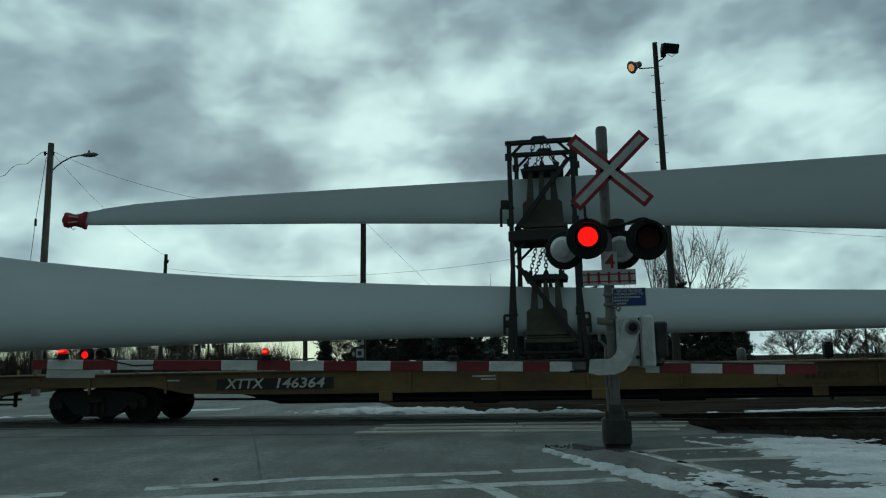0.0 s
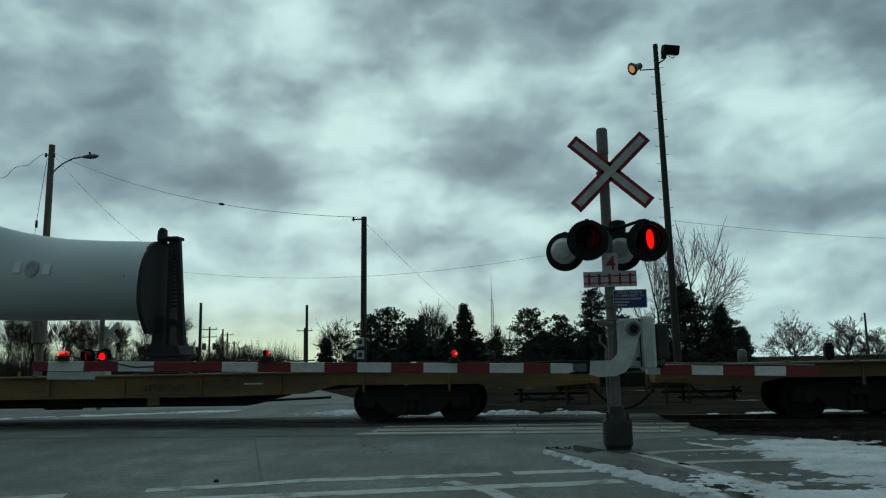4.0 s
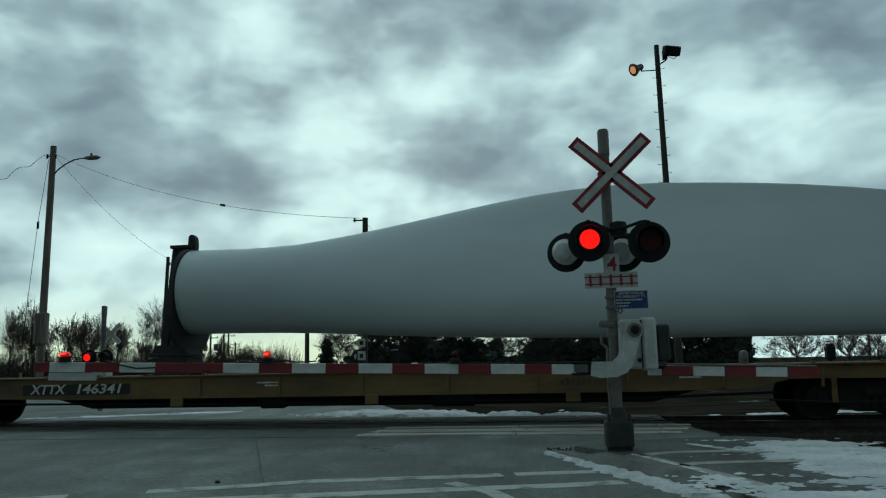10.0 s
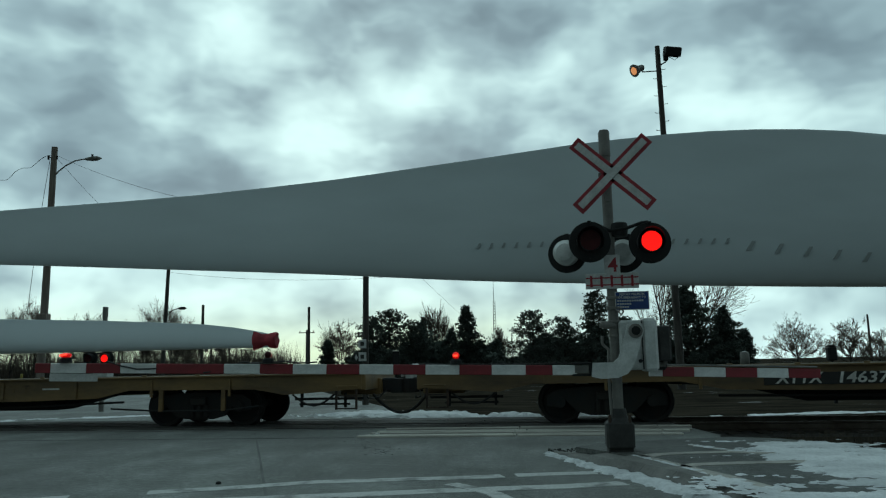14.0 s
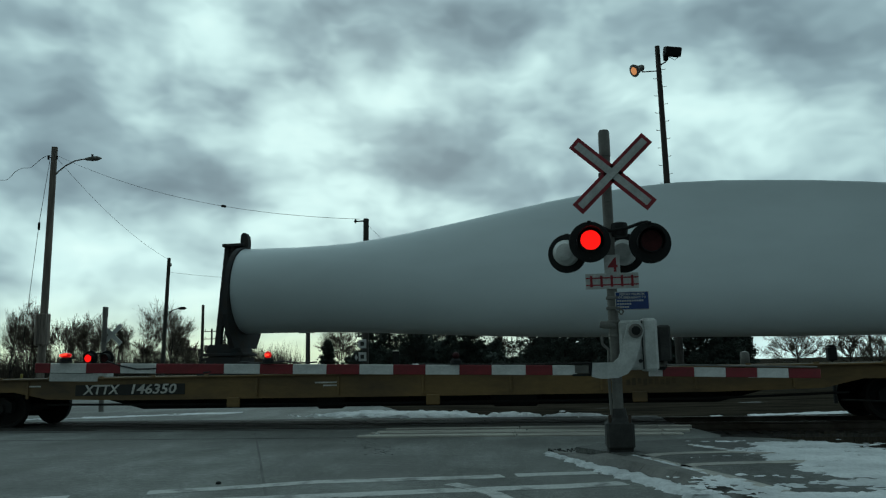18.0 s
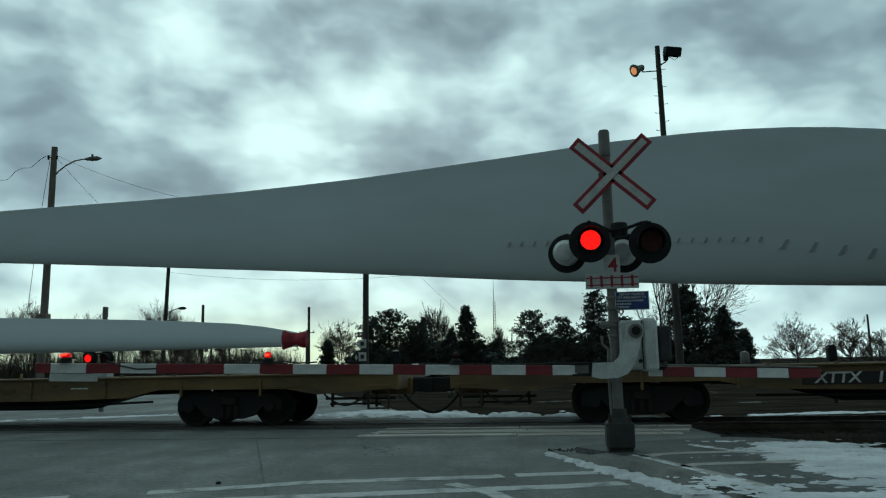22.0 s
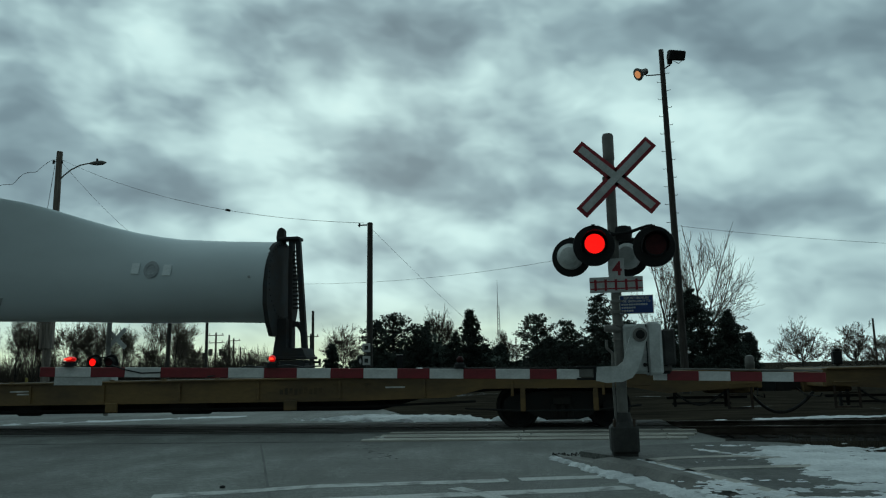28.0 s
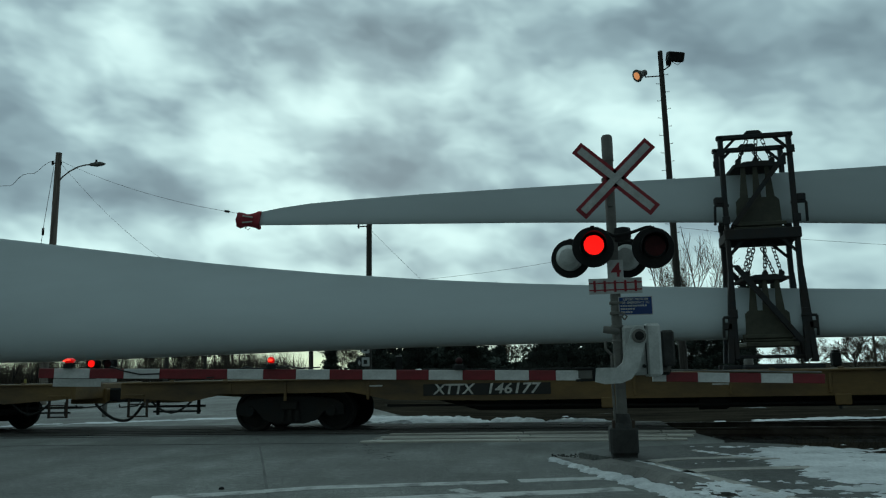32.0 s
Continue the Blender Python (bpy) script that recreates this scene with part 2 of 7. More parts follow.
BANKS = [(-36.2, 18.4, 5.1, 2.3, -0.7), (-31.0, 21.7, 2.5, 2.3, -0.6), (-30.7, 24.5, 8.0, 1.5, -0.6), (-12.8, 24.2, 4.6, 2.4, -0.6), (-2.6, 25.3, 7.6, 2.0, -0.7), (-5.9, 16.3, 3.9, 2.2, -0.85), (-23.7, 13.7, 6.3, 1.9, -0.8), (-20.8, 11.9, 1.9, 1.4, -0.9), (-32.4, 12.3, 6.3, 2.1, -0.6), (-35.0, 15.8, 5.9, 1.7, -0.5), (-23.6, 9.1, 3.4, 1.1, -0.6), (15.8, 10.6, 6.3, 1.4, -0.9), (2.1, 12.2, 6.3, 1.3, -0.5), (21.2, 19.2, 5.1, 1.6, -0.5), (12.2, 23.4, 5.1, 1.7, -0.6), (-10.8, 9.3, 5.1, 1.1, -0.5), (21.0, 9.6, 3.8, 1.1, -0.4), (-2.3, 7.6, 5.9, 0.9, -0.4), (-25.8, 17.9, 5.5, 1.8, -0.4), (0.2, 18.3, 3.0, 1.4, -0.5)]
BANKS += [(26.5, 20.5, 5.5, 3.2, -0.9), (19.5, 22.6, 6.0, 2.6, -0.7), (30.5, 14.0, 5.0, 2.4, -0.5), (9.0, 21.0, 3.0, 1.4, -0.3)]


def cloud_material():
    """A broken deck of low cloud, lit from behind where it is thin; a little clear sky passes through."""
    m = bpy.data.materials.new("cloud_deck")
    m.use_nodes = True
    t = m.node_tree
    t.nodes.clear()
    vec = t.nodes.new("ShaderNodeTexCoord").outputs["Object"]
    way = t.nodes.new("ShaderNodeVectorMath")
    way.operation = "NORMALIZE"
    link(t, vec, way.inputs[0])

    def math_node(op, x, y):
        m_ = t.nodes.new("ShaderNodeMath")
        m_.operation = op
        for sock, v in zip(m_.inputs, (x, y)):
            if isinstance(v, (int, float)):
                sock.default_value = v
            else:
                link(t, v, sock)
        return m_.outputs[0]

    def warped(src, scale, by, detail):
        """The place pushed about by noise, so that no outline stays even."""
        wob = t.nodes.new("ShaderNodeTexNoise")
        wob.inputs["Scale"].default_value, wob.inputs["Detail"].default_value = scale, detail
        link(t, src, wob.inputs["Vector"])
        off = t.nodes.new("ShaderNodeVectorMath")
        off.operation = "SUBTRACT"
        off.inputs[1].default_value = (0.5, 0.5, 0.5)
        link(t, wob.outputs["Color"], off.inputs[0])
        sc = t.nodes.new("ShaderNodeVectorMath")
        sc.operation = "MULTIPLY_ADD"
        sc.inputs[1].default_value = by
        link(t, off.outputs[0], sc.inputs[0])
        link(t, src, sc.inputs[2])
        return sc.outputs[0]

    p = warped(warped(way.outputs[0], 9, (0.05, 0.05, 0.035), 2), 30, (0.009, 0.009, 0.006), 1)
    big, small = noise_node(t, p, 8, 3, 0.5, (1, 1, 1.9)), noise_node(t, p, 19, 2, 0.4, (1, 1, 1.6))
    dens = math_node("ADD", math_node("ADD", math_node("MULTIPLY", big, 0.5), math_node("MULTIPLY", small, 0.23)), 0.153)
    for az, el, wide, tall, amp in RIFTS + BANKS:
        az, el = radians(az), radians(el)
        mp = t.nodes.new("ShaderNodeMapping")
        mp.vector_type = "TEXTURE"
        mp.inputs["Location"].default_value = (math.sin(az) * math.cos(el), math.cos(az) * math.cos(el), math.sin(el))
        mp.inputs["Rotation"].default_value = (0, 0, -az)
        mp.inputs["Scale"].default_value = (radians(wide) * 1.6, 1, radians(tall) * 1.6)
        link(t, p, mp.inputs["Vector"])
        ln = t.nodes.new("ShaderNodeVectorMath")
        ln.operation = "LENGTH"
        link(t, mp.outputs[0], ln.inputs[0])
        mr = t.nodes.new("ShaderNodeMapRange")
        mr.interpolation_type = "SMOOTHSTEP"
        mr.inputs["From Min"].default_value, mr.inputs["From Max"].default_value = 0.1, 1.15
        mr.inputs["To Min"].default_value, mr.inputs["To Max"].default_value = amp * 0.135, 0.0
        link(t, ln.outputs["Value"], mr.inputs["Value"])
        dens = math_node("ADD", dens, mr.outputs[0])
    # the deck thins out towards the horizon
    sep = t.nodes.new("ShaderNodeSeparateXYZ")
    link(t, vec, sep.inputs[0])
    far = t.nodes.new("ShaderNodeMapRange")
    far.interpolation_type = "SMOOTHSTEP"
    far.inputs["From Min"].default_value, far.inputs["From Max"].default_value = 60, 290
    far.inputs["To Min"].default_value, far.inputs["To Max"].default_value = 0.13, 0.0
    link(t, sep.outputs[2], far.inputs["Value"])
    dens = math_node("ADD", dens, far.outputs[0])
    col = ramp(t, dens, [(0.20, (0.098, 0.148, 0.174)), (0.34, (0.142, 0.212, 0.243)), (0.45, (0.212, 0.313, 0.343)), (0.55, (0.328, 0.474, 0.487)), (0.66, (0.465, 0.655, 0.645)), (0.78, (0.55, 0.74, 0.71))])
    # thin cloud far off lets a yellower light through
    low = t.nodes.new("ShaderNodeMapRange")
    low.interpolation_type = "SMOOTHSTEP"
    low.inputs["From Min"].default_value, low.inputs["From Max"].default_value = 60, 260
    link(t, sep.outputs[2], low.inputs["Value"])
    wide = t.nodes.new("ShaderNodeMapRange")
    wide.interpolation_type = "SMOOTHSTEP"
    wide.inputs["From Min"].default_value, wide.inputs["From Max"].default_value = -900, 700
    link(t, sep.outputs[0], wide.inputs["Value"])
    thin = math_node("MAXIMUM", low.outputs[0], wide.outputs[0])
    col = mixed(t, 1.0, col, ramp(t, thin, [(0.0, (1.10, 1.0, 0.74)), (1.0, (1.0, 1.0, 1.0))]), "MULTIPLY")
    # brighter towards the veiled sun, dimmer away from it
    dot = t.nodes.new("ShaderNodeVectorMath")
    dot.operation = "DOT_PRODUCT"
    dot.inputs[1].default_value = (-0.21, 0.91, 0.36)
    link(t, way.outputs[0], dot.inputs[0])
    side = t.nodes.new("ShaderNodeMapRange")
    side.interpolation_type = "SMOOTHSTEP"
    side.inputs["From Min"].default_value, side.inputs["From Max"].default_value = -0.5, 0.95
    side.inputs["To Min"].default_value, side.inputs["To Max"].default_value = 0.33, 1.12
    link(t, dot.outputs["Value"], side.inputs["Value"])
    em = t.nodes.new("ShaderNodeEmission")
    link(t, side.outputs[0], em.inputs["Strength"])
    link(t, col, em.inputs["Color"])
    tr = t.nodes.new("ShaderNodeBsdfTransparent")
    ms = t.nodes.new("ShaderNodeMixShader")
    ms.inputs[0].default_value = 0.985
    link(t, tr.outputs[0], ms.inputs[1])
    link(t, em.outputs[0], ms.inputs[2])
    out = t.nodes.new("ShaderNodeOutputMaterial")
    link(t, ms.outputs[0], out.inputs[0])
    return m


GROUND, ASPHALT, CLOUD = ground_material(), asphalt_material("salted_asphalt", 0.99), cloud_material()
FOOTWAY = asphalt_material("old_dark_asphalt", 0.66)


# ---------------------------------------------------------------- mesh helpers
class Geo:
    """Collects plain shapes for one mesh."""

    def __init__(self):
        self.v, self.f = [], []

    def add(self, verts, faces):
        o = len(self.v)
        self.v.extend(tuple(p) for p in verts)
        self.f.extend(tuple(i + o for i in f) for f in faces)
        return self

    def box(self, c, s, m=None, bevel=0.0):
        hx, hy, hz = s[0] / 2, s[1] / 2, s[2] / 2
        b = min(bevel, hx * 0.9, hy * 0.9, hz * 0.9)
        m = (m or Matrix()) if m is None or isinstance(m, Matrix) else m
        c = Vector(c)
        if b <= 0:
            vs = [(x, y, z) for x in (-hx, hx) for y in (-hy, hy) for z in (-hz, hz)]
            fs = [(0, 1, 3, 2), (4, 6, 7, 5), (0, 4, 5, 1), (2, 3, 7, 6), (0, 2, 6, 4), (1, 5, 7, 3)]
        else:
            bm = bmesh.new()
            bmesh.ops.create_cube(bm, size=1)
            bmesh.ops.scale(bm, vec=(2 * hx, 2 * hy, 2 * hz), verts=bm.verts)
            bmesh.ops.bevel(bm, geom=list(bm.edges), offset=b, segments=1, affect="EDGES")
            vs = [v.co[:] for v in bm.verts]
            fs = [tuple(v.index for v in f.verts) for f in bm.faces]
            bm.free()
        return self.add([(m.to_3x3() @ Vector(p)) + c for p in vs], fs)

    def tube(self, p0, p1, r0, r1=None, n=10, cap=True):
        p0, p1 = Vector(p0), Vector(p1)
        r1 = r0 if r1 is None else r1
        q = (p1 - p0).to_track_quat("Z", "Y")
        vs = []
        for p, r in ((p0, r0), (p1, r1)):
            vs += [p + q @ Vector((r * math.cos(a), r * math.sin(a), 0)) for a in (2 * math.pi * i / n for i in range(n))]
        fs = [(i, (i + 1) % n, n + (i + 1) % n, n + i) for i in range(n)]
        if cap:
            fs += [tuple(range(n - 1, -1, -1)), tuple(range(n, 2 * n))]
        return self.add(vs, fs)

    def path(self, pts, r, n=6):
        """One bent rod through the points."""
        pts = [Vector(p) for p in pts]
        m, vs, up = len(pts), [], None
        for i, p in enumerate(pts):
            a, b = (p - pts[i - 1]).normalized() if i else None, (pts[i + 1] - p).normalized() if i < m - 1 else None
            d = ((a or b) + (b or a)).normalized()
            if d.length < 0.5:
                d = a
            if up is None:
                up = d.orthogonal().normalized()
            up = (up - d * up.dot(d)).normalized()
            side = d.cross(up)
            k = 1 / max(0.6, d.dot(a or b))
            vs += [p + (up * math.cos(2 * math.pi * j / n) + side * math.sin(2 * math.pi * j / n)) * r * k for j in range(n)]
        fs = [(i * n + j, i * n + (j + 1) % n, (i + 1) * n + (j + 1) % n, (i + 1) * n + j) for i in range(m - 1) for j in range(n)]
        fs += [tuple(range(n - 1, -1, -1)), tuple(range((m - 1) * n, m * n))]
        return self.add(vs, fs)

    def prism(self, poly, d, axis="y", at=0.0):
        """A flat outline of (u, w) points, d thick, from at: axis y takes (x, z), x takes (y, z), z takes (x, y)."""
        put = {"y": lambda u, w, k: (u, k, w), "x": lambda u, w, k: (k, u, w), "z": lambda u, w, k: (u, w, k)}[axis]
        n = len(poly)
        vs = [put(u, w, at) for u, w in poly] + [put(u, w, at + d) for u, w in poly]
        fs = [tuple(range(n - 1, -1, -1)), tuple(range(n, 2 * n))] + [(i, (i + 1) % n, n + (i + 1) % n, n + i) for i in range(n)]
        return self.add(vs, fs)

    def lathe(self, prof, origin=(0, 0, 0), axis=(0, 0, 1), n=24):
        """A turned shape: (radius, height) points about axis."""
        q = Vector(axis).to_track_quat("Z", "Y")
        o = Vector(origin)
        vs = [o + q @ Vector((r * math.cos(2 * math.pi * i / n), r * math.sin(2 * math.pi * i / n), h)) for r, h in prof for i in range(n)]
        fs = []
        for k in range(len(prof) - 1):
            fs += [(k * n + i, k * n + (i + 1) % n, (k + 1) * n + (i + 1) % n, (k + 1) * n + i) for i in range(n)]
        fs += [tuple(range(n - 1, -1, -1)), tuple(range((len(prof) - 1) * n, len(prof) * n))]
        return self.add(vs, fs)

    def mesh(self, name, mat, smooth=False):
        me = bpy.data.meshes.new(name)
        me.from_pydata(self.v, [], self.f)
        me.validate()
        bm = bmesh.new()
        bm.from_mesh(me)
        bmesh.ops.recalc_face_normals(bm, faces=bm.faces)
        bm.to_mesh(me)
        bm.free()
        me.materials.append(mat)
        if smooth:
            me.shade_smooth()
            me.set_sharp_from_angle(angle=radians(38))
        return me


def part(name, geo, material, parent, label="", smooth=False, at=None, kind=""):
    ob = new(name, geo if isinstance(geo, bpy.types.Mesh) else geo.mesh(name, material, smooth))
    ob.parent = parent
    if at is not None:
        ob.matrix_basis = at
    return tagged(ob, label, kind=kind)


def thing(name, label, category, group="", at=None, kind=""):
    ob = new(name)
    ob.empty_display_size = 0.1
    if at is not None:
        ob.matrix_basis = at
    return tagged(ob, label, category, group, kind)


def solid(name, geo, material, label, category, group="", at=None, kind="", smooth=False):
    ob = new(name, geo.mesh(name, material, smooth))
    if at is not None:
        ob.matrix_basis = at
    return tagged(ob, label, category, group, kind)


def letters(text, size, slant=0.0, depth=0.004):
    """A mesh of lettering in the xz plane, facing -y, centred."""
    cu = bpy.data.curves.new("lettering", "FONT")
    cu.body, cu.size, cu.extrude, cu.align_x, cu.align_y = text, size, depth, "CENTER", "CENTER"
    cu.resolution_u, cu.shear, cu.offset = 2, slant, 0.018 * size
    tmp = new("lettering", cu)
    dg = bpy.context.evaluated_depsgraph_get()
    me = bpy.data.meshes.new_from_object(tmp.evaluated_get(dg))
    bpy.data.objects.remove(tmp)
    bpy.data.curves.remove(cu)
    me.transform(Matrix.Rotation(radians(90), 4, "X"))
    return me


def lettering(name, text, size, mat, parent, at, wide=1.0, label="", slant=0.0):
    """Letters on a thing; slanted ones are fitted to wide metres."""
    me = letters(text, size, slant)
    if slant:
        xs = [v.co.x for v in me.vertices]
        me.transform(Matrix.Translation((-(max(xs) + min(xs)) / 2, 0, 0)))
        wide /= max(xs) - min(xs)
    me.transform(Matrix.Diagonal((wide, 1, 1, 1)))
    me.materials.clear()
    me.materials.append(mat)
    return part(name, me, mat, parent, label, at=at)


# ---------------------------------------------------------------- ground, road, tracks
def build_ground():
    g = Geo()
    R = 4200.0
    n = 48
    vs, fs = [(0, 14, -0.22)], []
    for k, r in enumerate((40, 150, 600, 2000, R)):
        vs += [(r * math.cos(2 * math.pi * i / n), 14 + r * math.sin(2 * math.pi * i / n), -0.22 if k < 1 else -0.4) for i in range(n)]
    fs += [(0, 1 + i, 1 + (i + 1) % n) for i in range(n)]
    for k in range(4):
        fs += [(1 + k * n + i, 1 + (k + 1) * n + i, 1 + (k + 1) * n + (i + 1) % n, 1 + k * n + (i + 1) % n) for i in range(n)]
    g.add(vs, fs)
    return solid("ground", g, GROUND, "flat winter ground with dead grass and patches of old snow", "ground", kind="structure")


build_ground()

# the road comes from behind the camera, runs up to the rails and goes on beyond, bending to the left
def build_road():
    g = Geo()
    # (y, left edge, right edge, height)
    rows = [(-30, -9.5, 7.0, 0.0), (2, -11.5, 5.2, 0.0), (6.5, -13.5, 2.6, 0.0), (8.5, -15.0, 1.6, 0.0), (10.6, -16.5, 2.2, 0.0),
            (13.1, -17.5, 2.75, 0.0), (15.8, -18.0, 2.4, -0.005)]
    top = [((x0, y + (0.5 if y > 15 else 0), z), (x1, y - (0.07 if y > 15 else 0), z)) for y, x0, x1, z in rows]
    vs = [p for pair in top for p in pair] + [(p[0], p[1], p[2] - 0.3) for pair in top for p in pair]
    k = 2 * len(top)
    fs = []
    for i in range(len(top) - 1):
        a = 2 * i
        fs += [(a, a + 1, a + 3, a + 2), (k + a, k + a + 2, k + a + 3, k + a + 1), (a, a + 2, k + a + 2, k + a), (a + 1, k + a + 1, k + a + 3, a + 3)]
    fs += [(0, k, k + 1, 1), (k - 2, k - 1, 2 * k - 1, 2 * k - 2)]
    g.add(vs, fs)
    road = solid("road", g, ASPHALT, "salt-bleached damp grey asphalt road up to the rails", "road", kind="structure")
    g = Geo()
    g.prism([(-18.5, 18.05), (-2.6, 17.55), (-5.2, 24), (-12, 40), (-26, 70), (-60, 130), (-72, 125), (-40, 70), (-27, 40), (-22, 24)], 0.2, "z", -0.205)
    solid("road", g, ASPHALT, "grey asphalt road going on beyond the rails", "road", kind="structure")
    return road


build_road()


def build_track():
    """Ballast, sleepers and two rails under the train."""
    tr = thing("track", "railway track with rusty steel rails on dark ballast", "railway track", kind="structure", at=TRACKWAY)
    part("ballast", Geo().prism([(-2.0, -0.32), (-1.45, -0.19), (1.45, -0.19), (2.0, -0.32)], 260, "x", -130), BALLAST, tr, "dark ballast stones")
    prof = [(-0.07, -0.17), (0.07, -0.17), (0.07, -0.155), (0.012, -0.13), (0.012, -0.045), (0.036, -0.03), (0.036, -0.004), (0.028, 0.0), (-0.028, 0.0), (-0.036, -0.004), (-0.036, -0.03), (-0.012, -0.045), (-0.012, -0.13), (-0.07, -0.155)]
    for yc in (-0.7525, 0.7525):
        part("rail", Geo().prism([(yc + u, w) for u, w in prof], 260, "x", -130), RAIL, tr)
    sl = Geo().box((0, 0, 0), (0.23, 2.6, 0.16), None, 0.012).mesh("sleeper", SLEEPER)
    rng = random.Random(12)
    for i in range(70):
        x = -20 + i * 0.56
        if not -17.6 < x < 2.6:
            part("sleeper", sl, SLEEPER, tr, at=pose(x + rng.uniform(-.02, .02), 0, -0.24, 0, 0, rng.uniform(-.6, .6)))


BALLAST = surface("ballast_stone", (0.055, 0.05, 0.045), (0.02, 0.019, 0.018), 0.9, 0, 6, 38, 1.0)
SLEEPER = surface("sleeper_timber", (0.05, 0.04, 0.03), (0.025, 0.02, 0.016), 0.9, 0, 2, 20, 0.4, spread=0.3)
build_track()


# ---------------------------------------------------------------- the sky's cloud deck
def build_clouds():
    """The cloud deck as a wide shallow cap that comes down to the ground far off; it drifts with the wind."""
    n, vs, fs = 72, [(0, 0, 330)], []
    rings = (120, 250, 400, 600, 800, 1050, 1350, 1700, 2100, 2500, 2900, 3300, 3700, 4000, 4300, 4600)
    for r in rings:
        vs += [(r * math.cos(2 * math.pi * i / n), r * math.sin(2 * math.pi * i / n), 330 - r * r / 52828) for i in range(n)]
    fs += [(0, 1 + (i + 1) % n, 1 + i) for i in range(n)]
    for k in range(len(rings) - 1):
        fs += [(1 + k * n + i, 1 + k * n + (i + 1) % n, 1 + (k + 1) * n + (i + 1) % n, 1 + (k + 1) * n + i) for i in range(n)]
    return solid("backdrop", Geo().add(vs, fs), CLOUD, "broken grey overcast cloud with bright gaps", "sky", kind="structure", smooth=True)


clouds = build_clouds()


# ---------------------------------------------------------------- the train
# small surges of the train: seconds, metres ahead of its even run
SURGE = {0: 0.12, 0.5: 0.0, 1: -0.12, 2: -0.1, 2.5: 0.07, 3: -0.04, 5.5: -0.05, 6: -0.23, 7: 0.2, 8: 0.01, 9: -0.23, 10: -0.04, 10.5: 0.03, 11: -0.12, 12: 0.05, 13: 0.05, 14: 0.19, 17: 0.0, 18: -0.08,
         19: 0.12, 20: -0.35, 21: -0.12, 22: 0.02, 23: -0.09, 24: 0.26, 25: -0.05, 28: -0.35, 29: 0.05, 30: -0.18, 31: -0.31, 31.5: 0.17, 32: 0.14}


def even_run(t):
    """How far the train has come by t seconds, slowing a little."""
    return 0.388 + 11.09985 * t - 0.006708 * t * t


def run(t):
    return even_run(t) + SURGE[t]


TRAIN = []  # things that ride the train: (object, place along the train, turn)


def ride(ob, x, turn=None):
    TRAIN.append((ob, x, turn or Matrix()))
    ob.matrix_basis = TRACKWAY @ Matrix.Translation((x, 0, 0)) @ (turn or Matrix())
    return ob


NUMBERS = {0: "146364", 1: "146312", 2: "146365", 3: "146334", 4: "146341", 5: "146375", 7: "146350", 8: "146379", 9: "146151", 11: "146308", 12: "146177"}


def wheel_mesh():
    return Geo().lathe([(0.09, -0.07), (0.12, -0.03), (0.33, 0.0), (0.36, -0.05), (0.44, -0.055), (0.45, -0.03), (0.42, 0.075), (0.36, 0.075), (0.33, 0.02), (0.14, 0.05), (0.1, 0.09)], axis=(0, -1, 0), n=28).mesh("wheel", UNDER, True)


def frame_mesh():
    """Cast side frame of a truck with its two openings closed by springs and bolster end."""
    g = Geo()
    out = [(-1.15, 0.36), (-1.15, 0.56), (-0.98, 0.66), (-0.45, 0.72), (0.45, 0.72), (0.98, 0.66), (1.15, 0.56), (1.15, 0.36), (0.98, 0.33), (0.78, 0.46), (0.55, 0.24), (0.3, 0.17), (-0.3, 0.17), (-0.55, 0.24), (-0.78, 0.46), (-0.98, 0.33)]
    g.prism(out, 0.14, "y", -0.07)
    for x in (-0.16, 0, 0.16):
        g.tube((x, -0.09, 0.22), (x, -0.09, 0.46), 0.055, n=8)
    g.box((0, -0.1, 0.54), (0.36, 0.16, 0.16), None, 0.02)
    for x in (-0.89, 0.89):
        g.tube((x, -0.14, 0.43), (x, 0.0, 0.43), 0.11, n=12)
    return g.mesh("side_frame", UNDER)


